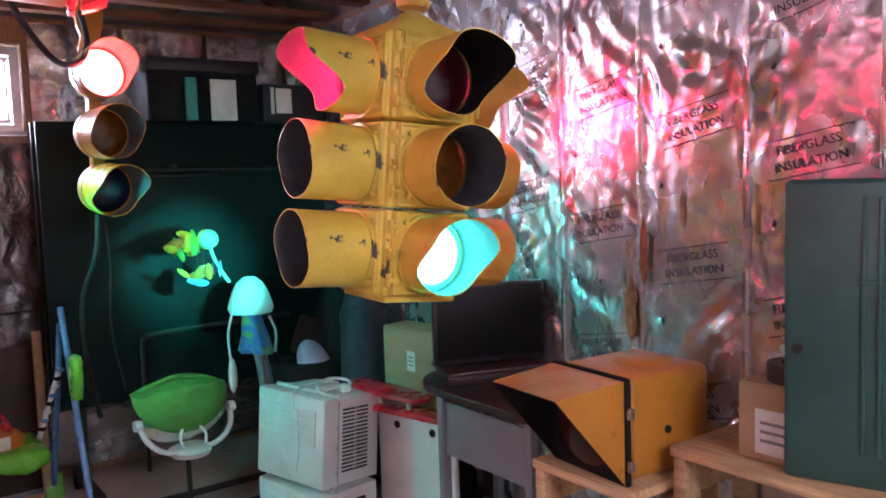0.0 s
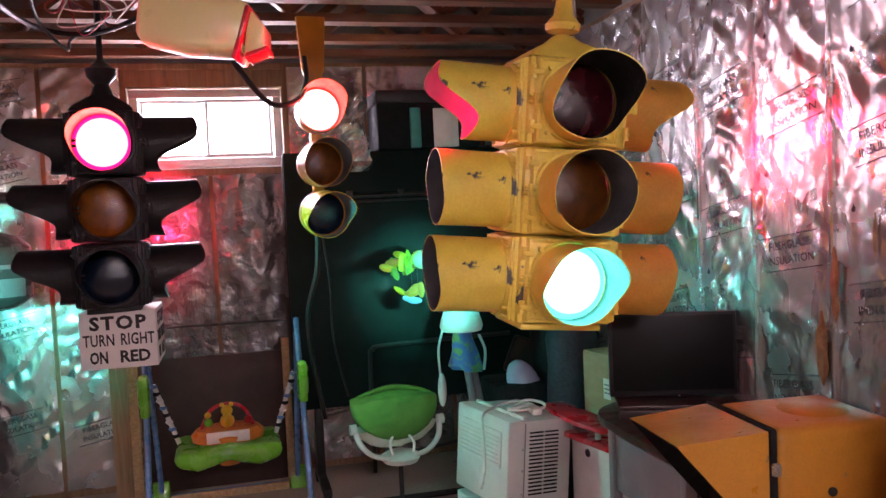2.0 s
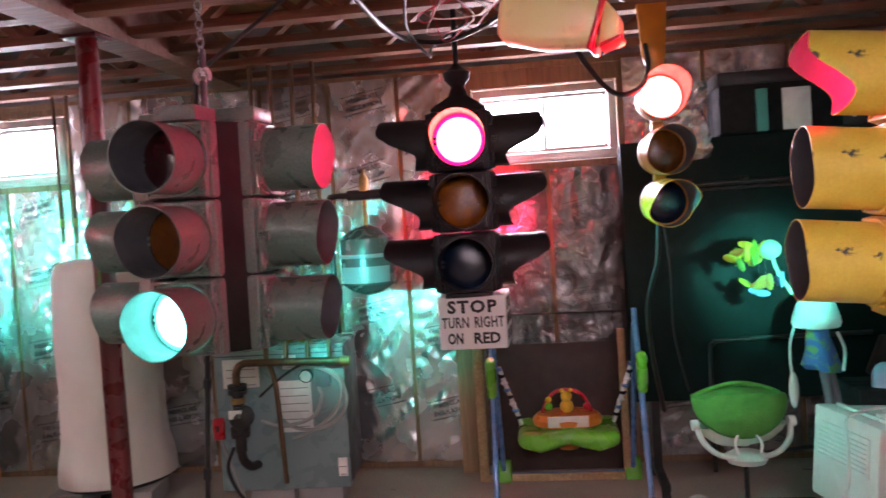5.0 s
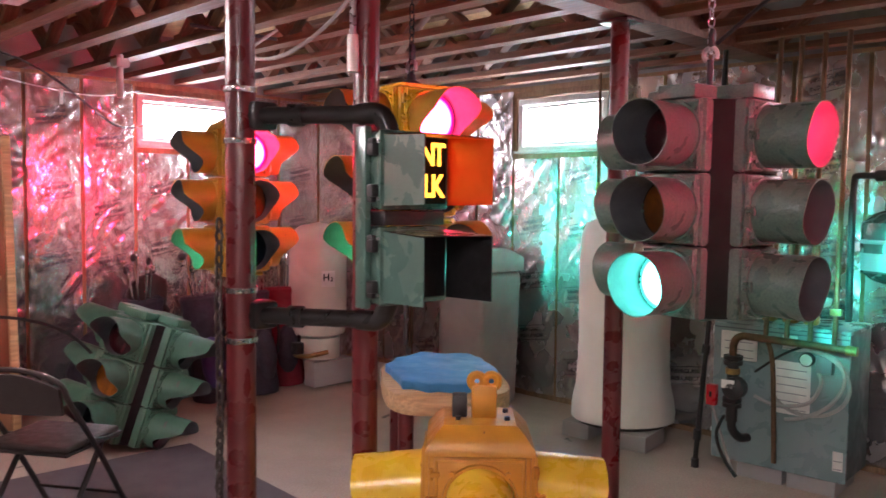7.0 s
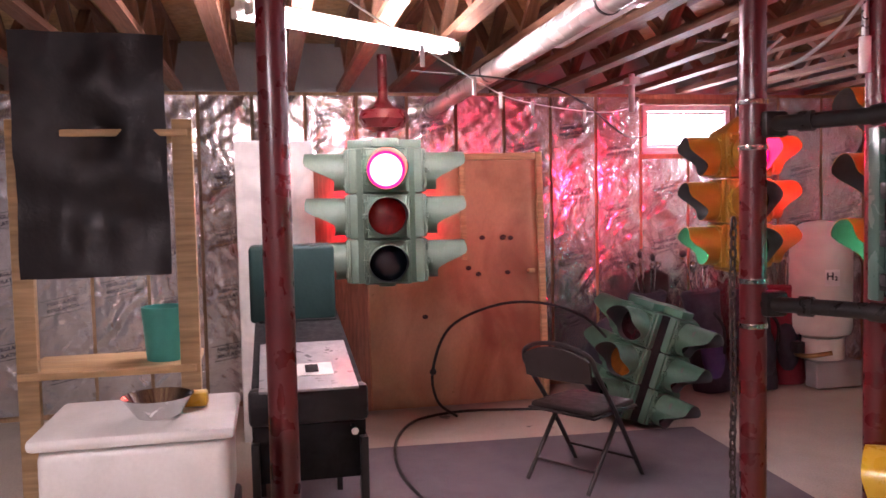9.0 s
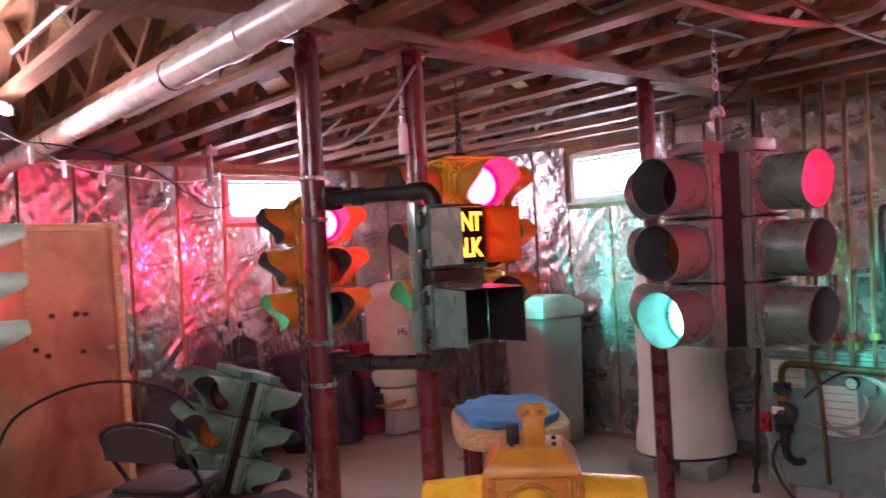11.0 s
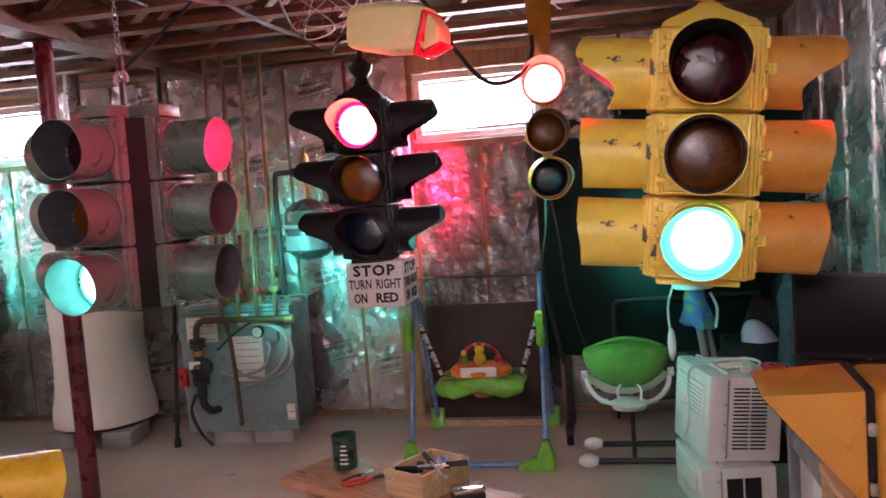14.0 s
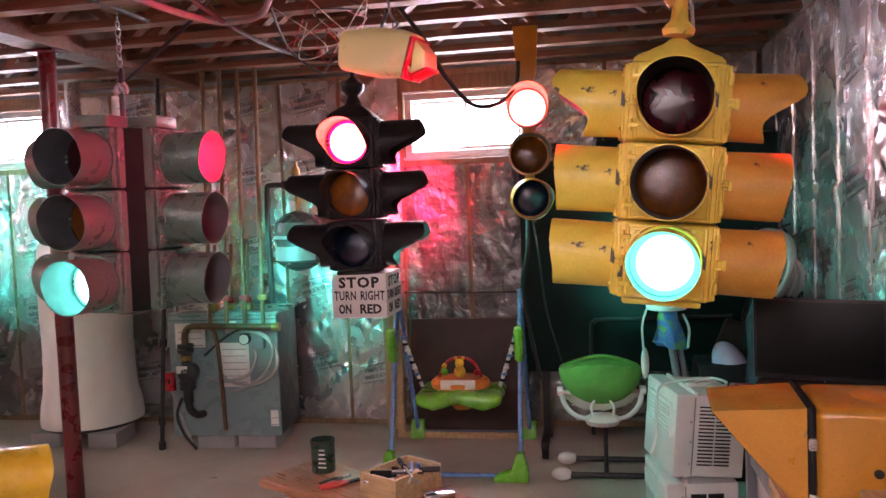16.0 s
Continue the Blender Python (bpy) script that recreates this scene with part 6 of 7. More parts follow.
def cradle_swing(m):
    t = thing("baby_swing", m, "infant cradle swing with a green padded seat and white arms", "baby swing")
    bm = ball(bmesh.new(), (0, 0, 0), (0.222, 0.10, 0.200), 32)
    for v in bm.verts:
        v.co.z = min(v.co.z, 0.015 + 0.03 * math.cos(v.co.x * 7) + 0.012 * noise.noise(v.co * 14))
        v.co.y += 0.35 * v.co.z + 0.01 * noise.noise(v.co * 12)
    part("padded_back", bm, LIMECLOTH, t, m=pose(0, 0.0, 0.32))
    part("hem", pp(spline([(-0.205, 0.06, 0.325), (-0.12, 0.05, 0.365), (0.0, 0.05, 0.392), (0.12, 0.05, 0.368), (0.205, 0.06, 0.325)], 6), 0.014, 8), LIMECLOTH, t)
    bm = ball(bmesh.new(), (0, 0, 0), (0.235, 0.10, 0.20), 32)
    bmesh.ops.delete(bm, geom=[v for v in bm.verts if v.co.z > -0.05], context="VERTS")
    for v in bm.verts:
        v.co += Vector((0, -0.02, 0)) + 0.012 * Vector((0, 1, 1)) * noise.noise(v.co * 22)
    bmesh.ops.solidify(bm, geom=list(bm.faces), thickness=0.004)
    part("white_liner", bm, NETTING, t, m=pose(0, 0.03, 0.255))
    part("seat_rim", pp(spline([(-0.215, -0.05, 0.20), (-0.195, -0.09, 0.12), (-0.14, -0.11, 0.058), (-0.06, -0.12, 0.036), (0.06, -0.12, 0.036), (0.14, -0.11, 0.058), (0.195, -0.09, 0.12), (0.215, -0.05, 0.20)], 6), 0.014, 10), ACWHITE, t)
    part("seat_base", lathe([(0.0, 0.0), (0.085, 0.0), (0.10, 0.03), (0.07, 0.05), (0.0, 0.05)], 24), ACWHITE, t, m=pose(0, -0.08, 0.0))
    part("support_bar", rd((0.0, -0.04, 0.02), (0.34, 0.02, 0.03), 0.012), IRON, t)
    part("support_post", rd((0.02, 0.0, 0.02), (0.02, 0.0, -0.35), 0.012), IRON, t)
    for sx in (-1, 1):
        part("hub", rd((sx * 0.205, -0.05, 0.20), (sx * 0.235, -0.05, 0.20), 0.028, seg=18), ACWHITE, t)
        part("strap", pp(spline([(sx * 0.05, -0.135, 0.06), (sx * 0.06, -0.12, 0.11), (sx * 0.04, -0.10, 0.15)], 5), 0.007, 6), ACWHITE, t)
    return t


cradle_swing(pose(1.328, 3.99, 0.302, 0, 0, 4) @ Matrix.Diagonal((1, 1, 0.86, 1)))
t = thing("swing_tower", pose(1.685, 3.97, 0.02), "white dome-topped mast of the infant swing with a blue pouch", "baby swing")
part("dome", lathe([(0.0, 1.06), (0.03, 1.056), (0.062, 1.03), (0.086, 0.985), (0.102, 0.935), (0.108, 0.905), (0.100, 0.885), (0.0, 0.885)], 28), ACWHITE, t)
bm = lathe([(0.0, 0.886), (0.048, 0.885), (0.052, 0.84), (0.066, 0.78), (0.082, 0.70), (0.078, 0.68), (0.0, 0.68)], 24)
for v in bm.verts:
    v.co.y *= 0.5
    v.co += Vector((0.030, 0.02, 0.012)) * noise.noise(v.co * 22) + Vector((0.1 * (0.88 - v.co.z), 0, -0.20 * v.co.x if v.co.z < 0.75 else 0))
part("pouch", bm, POUCH, t, "blue and green cloth pouch")
part("mast", pp(spline([(0.02, 0, 0.70), (0.05, 0.0, 0.45), (0.06, 0.02, 0.02)], 5), 0.020, 10), GREYMETAL, t)
part("mast", pp(spline([(0.06, 0.03, 0.70), (0.10, 0.03, 0.45), (0.14, 0.10, 0.02)], 5), 0.016, 10), GREYMETAL, t)
part("arm", ball(bmesh.new(), (-0.12, -0.03, 0.60), (0.022, 0.016, 0.085), 14, pose(0, 0, 0, 0, 0, 0)), ACWHITE, t)
part("cord", pp(spline([(-0.10, -0.02, 0.90), (-0.13, -0.03, 0.80), (-0.125, -0.03, 0.66)], 5), 0.006, 6), ACWHITE, t)
part("cord", pp(spline([(0.08, -0.03, 0.86), (0.11, -0.03, 0.78), (0.10, -0.03, 0.68)], 5), 0.007, 6), ACWHITE, t)
for k, (y, x0) in enumerate(((0.10, -0.55), (-0.17, -0.57))):
    part("floor_tube", rd((x0 + 0.03, y, 0.035), (0.10, y, 0.035), 0.016), IRON, t)
    part("foot_cap", ball(bmesh.new(), (x0, y, 0.038), (0.055, 0.036, 0.036), 14), ACWHITE, t, "white plastic foot cap")


def air_conditioner(m, label, H):
    """A window unit: shell, front bezel, side grille of slots."""
    t = thing("air_conditioner", m, label, "air conditioner", "stacked air conditioners")
    W, D = 0.315, 0.44
    part("shell", bx((W - 0.07, D - 0.02, H), (0.045, 0, H / 2), 0.006), ACWHITE, t)
    part("front_bezel", bx((0.085, D, H + 0.012), (-W / 2 + 0.045, 0, H / 2 + 0.001), 0.012), ACWHITE, t)
    part("seam", bx((0.006, D - 0.015, H - 0.02), (-W / 2 + 0.091, 0, H / 2), 0.001), GREYMETAL, t)
    slot = mesh_of("slot", bx((0.068, 0.006, 0.006), (0, 0, 0), 0), MATT, 0)
    for c in (-0.045, 0.032):
        for k in range(17):
            put("slot", slot, t, pose(c + 0.035, -D / 2 + 0.0085, 0.055 + (H - 0.105) / 16 * k))
    for dz in (0.06, 0.16, 0.25):
        part("screw", rd((-W / 2 + 0.075, -D / 2 + 0.012, dz), (-W / 2 + 0.075, -D / 2 - 0.004, dz), 0.006, seg=8), STEEL, t)
    part("louvre_panel", bx((0.010, D - 0.10, H * 0.42), (-W / 2 - 0.001, 0, H * 0.66), 0.004), ACWHITE, t, "ribbed front louvre panel")
    for k in range(7):
        part("louvre", bx((0.012, D - 0.12, 0.005), (-W / 2 - 0.007, 0, H * (0.50 + 0.05 * k)), 0.001), ACWHITE, t)
    part("mounting_rail", bx((0.018, D - 0.04, 0.020), (-W / 2 + 0.095, 0, H + 0.006), 0.003), ACWHITE, t)
    part("side_curtain", bx((0.012, 0.03, H), (-W / 2 + 0.075, D / 2 + 0.012, H / 2), 0.003), ACWHITE, t)
    return t


air_conditioner(pose(1.722, 3.44, 0.006, 0, 0, 9), "white window air conditioner standing on the floor", 0.215)
air_conditioner(pose(1.730, 3.45, 0.247, 0, 5, 13), "white window air conditioner stacked on another, askew", 0.365)
t = thing("power_cord", pose(0.0, 0.05, -0.036), "white power cord coiled on the air conditioner", "cord")
part("lead", pp(spline([(1.70, 3.30, 0.655), (1.78, 3.36, 0.67), (1.86, 3.40, 0.66), (1.80, 3.46, 0.67), (1.70, 3.42, 0.67), (1.60, 3.33, 0.66), (1.575, 3.25, 0.58), (1.57, 3.24, 0.45), (1.545, 3.22, 0.38)], 8), 0.0065, 7), ACWHITE, t)
part("lead", pp(spline([(1.72, 3.31, 0.664), (1.80, 3.30, 0.672), (1.88, 3.33, 0.664), (1.90, 3.40, 0.668), (1.84, 3.44, 0.676), (1.76, 3.40, 0.670), (1.74, 3.34, 0.672)], 8), 0.0065, 7), ACWHITE, t)
part("plug", bx((0.05, 0.03, 0.03), (1.74, 3.33, 0.668), 0.008), ACWHITE, t)
part("plug_box", bx((0.045, 0.06, 0.028), (1.83, 3.30, 0.662), 0.008), ACWHITE, t)

# red and white toy stand
t = thing("toy_stand", pose(2.035, 3.10, 0, 0, 0, -79), "white toy stand with a red curved top and red feet", "toy")
part("front_panel", bx((0.46, 0.025, 0.50), (0, 0, 0.265), 0.012, seg=3), WHITE, t)
for dx in (-0.105, 0.105):
    part("knob_hole", rd((dx, -0.012, 0.462), (dx, -0.016, 0.462), 0.017, seg=16), MATT, t)
part("top_shelf", prism([(-0.24, -0.07), (0.24, -0.05), (0.25, 0.05), (-0.25, 0.05)], 0.028, "Z", 0.010), TOYRED, t, m=pose(0, 0.0, 0.516))
part("handle", prism([(-0.40, -0.04), (-0.30, -0.075), (-0.10, -0.085), (0.05, -0.06), (0.08, 0.0), (0.05, 0.05), (-0.15, 0.06), (-0.38, 0.05)], 0.024, "Z", 0.010), TOYRED, t, m=pose(0, 0, 0.585, 0, 2, 0))
for dx in (-0.20, -0.02):
    part("handle_post", rd((dx, -0.02, 0.54), (dx, -0.02, 0.592), 0.012), LIDGREY, t)
part("foot", bx((0.48, 0.10, 0.03), (0, 0.0, 0.015), 0.01), TOYRED, t)

t = thing("side_cabinet", pose(2.225, 3.27, 0), "low dark cabinet under the cardboard box", "cabinet")
part("body", bx((0.15, 0.42, 0.483), (0, 0, 0.2415), 0.01), MATT, t)
part("door", bx((0.012, 0.38, 0.40), (-0.082, 0, 0.23), 0.004), BLACKPAINT, t)


def carton(m, size, label, papers=()):
    t = thing("cardboard_box", m, label, "box", "cardboard boxes")
    part("body", bx(size, (0, 0, size[2] / 2), 0.004), CARD, t)
    part("flap", bx((size[0] * 0.98, size[1] * 0.49, 0.006), (0, -size[1] * 0.248, size[2] + 0.004), 0.001), CARD, t)
    part("flap", bx((size[0] * 0.98, size[1] * 0.49, 0.006), (0, size[1] * 0.248, size[2] + 0.004), 0.001), CARD, t)
    for x, z, w, h in papers:
        part("label_sheet", bx((w, 0.002, h), (x, -size[1] / 2 - 0.0015, z), 0), PAPER, t)
        for k in range(3):
            part("print_bar", bx((w * 0.7, 0.001, h * 0.07), (x, -size[1] / 2 - 0.003, z + h * (0.2 - 0.2 * k)), 0), GREYMETAL, t)
    return t


carton(pose(2.215, 3.27, 0.485, 0, 0, -80), (0.40, 0.15, 0.36), "brown cardboard carton with a small white label", [(-0.02, 0.22, 0.05, 0.09)])
for x, y, z, r, mat, nm in ((2.17, 3.72, 0.0, 0.14, BAGDARK, "dark"), (2.20, 4.02, 0.0, 0.14, MATT, "black")):
    t = thing("duffel_bag", pose(x, y, z), nm + " soft bag slumped in the corner", "bag", "corner bags")
    bm = ball(bmesh.new(), (0, 0, 0.54), (r, r * 0.95, 0.56), 20)
    for v in bm.verts:
        v.co += Vector((v.co.x, v.co.y, 0)).normalized() * 0.05 * noise.noise(v.co * 6)
        v.co.z = max(v.co.z, 0.0)
    part("shell", bm, mat, t)
t = thing("white_cushion", pose(2.045, 3.95, 0.50), "pale lavender rounded pad leaning in the corner", "cushion")
part("pad", ball(bmesh.new(), (0, 0, 0.10), (0.085, 0.05, 0.15), 24, pose(0, 0, 0, 0, -24, 0)), LAVENDER, t)
t = thing("leather_case", pose(2.02, 4.07, 0.62), "brown leather case among the corner clutter", "case")
part("shell", bx((0.20, 0.07, 0.20), (0, 0, 0.10), 0.02, pose(0, 0, 0, 0, 22, 0)), CHAIRPAD, t)
t = thing("pad_stack", pose(1.98, 4.02, 0), "dark crate under the corner clutter", "crate")
part("crate", bx((0.30, 0.30, 0.62), (0, 0.02, 0.31), 0.02), MATT, t)
t = thing("duct_hose", pose(2.22, 3.86, 1.17), "coiled grey flexible hose hung in the corner", "hose")
for k in range(4):
    part("coil", pp([(0.018 * k - 0.03 + 0.02 * math.sin(a + k), (0.46 - 0.025 * k) * math.cos(a), (0.16 - 0.022 * k) * math.sin(a) - 0.02 * k + 0.03 * math.cos(2 * a)) for a in np.linspace(0, math.tau, 41)[:-1]], 0.018, 8, True), CABLEGREY, t)
for dy in (-0.25, 0.25):
    part("wall_hook", pp([(0.12, dy, 0.16), (0.02, dy, 0.12), (-0.05, dy, 0.10), (-0.055, dy, 0.15)], 0.006, 6), IRON, t)

# desk with the screen
t = thing("round_desk", pose(2.12, 2.58, 0), "dark mahogany desk with rounded corners on grey metal legs", "desk")
out = [(-0.16 + 0.12 * math.cos(a), -0.32 + 0.12 * math.sin(a)) for a in np.linspace(math.pi, 1.5 * math.pi, 8)] + [(0.20, -0.44), (0.20, 0.34)] + [(-0.06 + 0.22 * math.cos(a), 0.10 + 0.24 * math.sin(a)) for a in np.linspace(0.5 * math.pi, math.pi, 8)]
part("top", prism(out, 0.03, "Z", 0.006), DARKRED, t, m=pose(0, 0, 0.72))
part("apron", bx((0.012, 0.45, 0.20), (-0.245, -0.13, 0.60), 0.003), GREYMETAL, t)
for dx, dy in ((-0.245, -0.38), (-0.245, 0.10), (0.16, -0.40), (0.16, 0.28)):
    part("leg", bx((0.035, 0.035, 0.72), (dx, dy, 0.36), 0.004), GREYMETAL, t)
t = thing("desk_shelf", pose(2.12, 2.69, 0.752, 0, 0, -20), "low dark red riser board on the desk under the monitor", "shelf")
part("board", bx((0.42, 0.24, 0.018), (0.0, 0.0, 0.040), 0.004), DARKRED, t)
part("front_rail", bx((0.42, 0.018, 0.031), (0.0, -0.105, 0.0155), 0.003), DARKRED, t)
for dx in (-0.19, 0.19):
    part("side_rail", bx((0.018, 0.19, 0.031), (dx, 0.0, 0.0155), 0.003), DARKRED, t)
t = thing("computer_monitor", pose(2.125, 2.705, 0.801, 0, 0, -20), "black flat computer monitor on the dark riser", "monitor")
part("bezel", bx((0.455, 0.03, 0.305), (0, 0, 0.156), 0.006), BLACKPAINT, t)
part("screen", bx((0.43, 0.004, 0.275), (0, -0.016, 0.162), 0.001), SCREEN, t)
part("stand_foot", bx((0.24, 0.08, 0.004), (0, 0.06, 0.002), 0.001), BLACKPAINT, t)
part("stand_neck", bx((0.06, 0.03, 0.10), (0, 0.028, 0.052), 0.004), BLACKPAINT, t)
part("power_dot", rd((0.02, -0.0155, 0.005), (0.02, -0.018, 0.005), 0.003, seg=8), PAPER, t)


def hooded_box(m):
    """A big signal section laid on its side: square housing, gasket and a long raked hood."""
    t = thing("hooded_signal", m, "ochre signal housing with a raked hood, lying on its side", "signal housing")
    part("housing", bx((0.36, 0.33, 0.32), (0.19, 0, 0.16), 0.03, seg=3), BROWNYELLOW, t)
    part("back_door", lathe([(0.0, 0.012), (0.085, 0.012), (0.10, 0.0), (0.0, 0.0)], 28), BROWNYELLOW, t, m=pose(0.23, 0, 0.318))
    part("gasket", bx((0.022, 0.345, 0.335), (0.0, 0, 0.16), 0.02), MATT, t)
    part("clasp", bx((0.022, 0.014, 0.034), (0.0, -0.178, 0.22), 0.003), STEEL, t, "steel clasp")
    part("clasp", bx((0.022, 0.014, 0.034), (0.0, -0.178, 0.06), 0.003), STEEL, t, "steel clasp")
    part("plug", rd((0.17, -0.165, 0.14), (0.17, -0.170, 0.14), 0.013, seg=12), IRON, t)
    bm = bmesh.new()
    top0, top1 = 0.318, 0.300
    for s, inset in ((1, 0.0), (-1, 0.004)):
        o = inset
        a = [bm.verts.new(p) for p in ((-0.012, -0.163 + o, 0.0), (-0.012, -0.163 + o, top0 - o), (-0.265, -0.150 + o, top1 - o))]
        b = [bm.verts.new(p) for p in ((-0.012, 0.163 - o, 0.0), (-0.012, 0.163 - o, top0 - o), (-0.265, 0.150 - o, top1 - o))]
        for f in (bm.faces.new(a), bm.faces.new(b), bm.faces.new((a[1], a[2], b[2], b[1]))):
            f.material_index = 0 if s == 1 else 1
    part("hood", bm, [BROWNYELLOW, MATT], t, smooth=0)
    part("lens", lathe([(0.0, 0.03), (0.09, 0.02), (0.14, 0.0), (0.0, 0.0)], 28), RED_LENS, t, m=pose(-0.012, 0, 0.16, 0, -90, 0))
    return t


hooded_box(pose(1.890, 1.955, 0.632, 0, 0, -4) @ Matrix.Scale(0.95, 4))


def pine_stand(m, w, d, h, label):
    t = thing("pine_stand", m, label, "stand", "pine stands")
    part("top", bx((w, d, 0.03), (0, 0, h - 0.015), 0.004), PINE, t)
    for dx in (-w / 2 + 0.04, w / 2 - 0.04):
        for dy in (-d / 2 + 0.03, d / 2 - 0.03):
            part("leg", bx((0.075, 0.04, h - 0.03), (dx, dy, (h - 0.03) / 2), 0.004), PINE, t)
    for dy in (-d / 2 + 0.03, d / 2 - 0.03):
        part("rail", bx((w - 0.16, 0.03, 0.08), (0, dy, h - 0.10), 0.004), PINE, t)
    return t


pine_stand(pose(2.045, 1.955, 0), 0.42, 0.40, 0.628, "rough pine stand under the ochre housing")
pine_stand(pose(2.155, 1.36, 0), 0.36, 0.74, 0.745, "rough pine stand against the foil wall")
carton(pose(2.15, 1.47, 0.747, 0, 0, -88), (0.18, 0.20, 0.20), "brown cardboard carton with a white shipping label", [(0.01, 0.08, 0.10, 0.12)])


def green_cabinet(m):
    t = thing("controller_cabinet", m, "dark green ribbed metal controller cabinet with a worn corner", "cabinet")
    part("body", bx((0.46, 0.18, 0.74), (0, 0.095, 0.37), 0.02, seg=3), CABGREEN, t)
    part("door", bx((0.47, 0.03, 0.745), (0, -0.005, 0.37), 0.025, seg=3), CABGREEN, t)
    for x in (-0.055, -0.02, 0.015):
        part("rib", bx((0.012, 0.010, 0.62), (x, -0.022, 0.39), 0.004), CABGREEN, t)
    part("rib", bx((0.12, 0.010, 0.012), (-0.02, -0.022, 0.50), 0.004), CABGREEN, t)
    part("lock", rd((-0.20, -0.02, 0.33), (-0.20, -0.035, 0.33), 0.013, seg=12), IRON, t)
    return t


t = thing("tape_roll", pose(2.14, 1.45, 0.954), "dark brown roll of tape lying on the carton", "tape")
part("roll", lathe([(0.035, 0.0), (0.068, 0.0), (0.070, 0.004), (0.070, 0.046), (0.068, 0.05), (0.035, 0.05), (0.035, 0.0)], 28), BROWNBOARD, t)
green_cabinet(pose(2.09, 1.18, 0.747, 0, 0, -72))

# work table with tools
t = thing("work_bench", pose(0.566, 2.466, 0, 0, 0, -29), "long narrow varnished wooden bench with tools on it", "bench")
part("top", bx((1.28, 0.33, 0.036), (0, 0, 0.392), 0.012, seg=3), OAK, t)
part("apron", bx((1.12, 0.05, 0.06), (0, 0, 0.343), 0.006), OAK, t)
for dx in (-0.50, 0.50):
    part("leg_cap", bx((0.05, 0.25, 0.03), (dx, 0, 0.358), 0.006), OAK, t)
    part("leg", bx((0.035, 0.18, 0.343), (dx, 0, 0.1715), 0.006), OAK, t)
t = thing("tin_can", pose(0.174, 2.745, 0.41), "dark green tin can with pale print on the table", "can")
part("body", lathe([(0.0, 0.0), (0.048, 0.0), (0.05, 0.004), (0.05, 0.128), (0.048, 0.132), (0.046, 0.132), (0.046, 0.01), (0.0, 0.01)], 32), CANGREEN, t)
part("rim", lathe([(0.047, 0.128), (0.052, 0.128), (0.052, 0.136), (0.047, 0.136), (0.047, 0.128)], 32), IRON, t)
for k in range(5):
    part("print_bar", bx((0.035 - 0.003 * k, 0.002, 0.006), (0.012, -0.0505, 0.03 + 0.018 * k), 0), PAPER, t)
t = thing("pliers", pose(0.325, 2.60, 0.41, 0, 0, -50), "pair of pliers with red grips on the table", "pliers")
for s in (-1, 1):
    part("grip", pp(spline([(0, 0.0, 0.008), (s * 0.02, -0.05, 0.008), (s * 0.012, -0.12, 0.008)], 5), 0.007, 8), PLIERS, t)
    part("jaw", pp([(0, 0.0, 0.008), (s * -0.006, 0.05, 0.008)], 0.006, 6), IRON, t)
t = thing("wire_cutter", pose(0.285, 2.645, 0.41, 0, 0, -35), "dark wire cutter on the table", "pliers")
for s in (-1, 1):
    part("grip", pp(spline([(0, 0.0, 0.008), (s * 0.018, -0.04, 0.008), (s * 0.012, -0.10, 0.008)], 5), 0.006, 8), IRON, t)
    part("jaw", pp([(0, 0.0, 0.008), (s * -0.006, 0.04, 0.008)], 0.005, 6), STEEL, t)
t = thing("tool_box", pose(0.567, 2.515, 0.41, 0, 0, 60), "open pale wooden box full of hand tools", "box")
for size, at in (((0.26, 0.015, 0.10), (0, -0.085, 0.05)), ((0.26, 0.015, 0.10), (0, 0.085, 0.05)), ((0.015, 0.155, 0.10), (-0.1225, 0, 0.05)), ((0.015, 0.155, 0.10), (0.1225, 0, 0.05)), ((0.26, 0.17, 0.01), (0, 0, 0.005))):
    part("board", bx(size, at, 0.002), PINE, t)
rng = random.Random(5)
for k in range(9):
    tt = thing("hand_tool", pose(0.567 + rng.uniform(-0.06, 0.06), 2.515 + rng.uniform(-0.06, 0.06), 0.483 + 0.008 * (k % 5), rng.uniform(-4, 4), rng.uniform(-4, 4), rng.uniform(-30, 210)), "hand tool lying in the wooden box", "tool", "hand tools")
    part("shank", rd((-0.09, 0, 0), (0.03, 0, 0), 0.005, seg=8), STEEL if k % 3 else IRON, tt)
    part("handle", rd((0.03, 0, 0), (0.11, 0, 0), 0.011, seg=10), (IRON, OAK, LEGBLUE, MATT)[k % 4], tt)
t = thing("metal_case", pose(0.735, 2.40, 0.41, 0, 0, 24), "small shiny black case on the table", "case")
part("base", bx((0.11, 0.08, 0.035), (0, 0, 0.018), 0.006), BLACKPAINT, t)
part("lid", bx((0.112, 0.082, 0.018), (0, 0, 0.045), 0.006), CHROME, t)


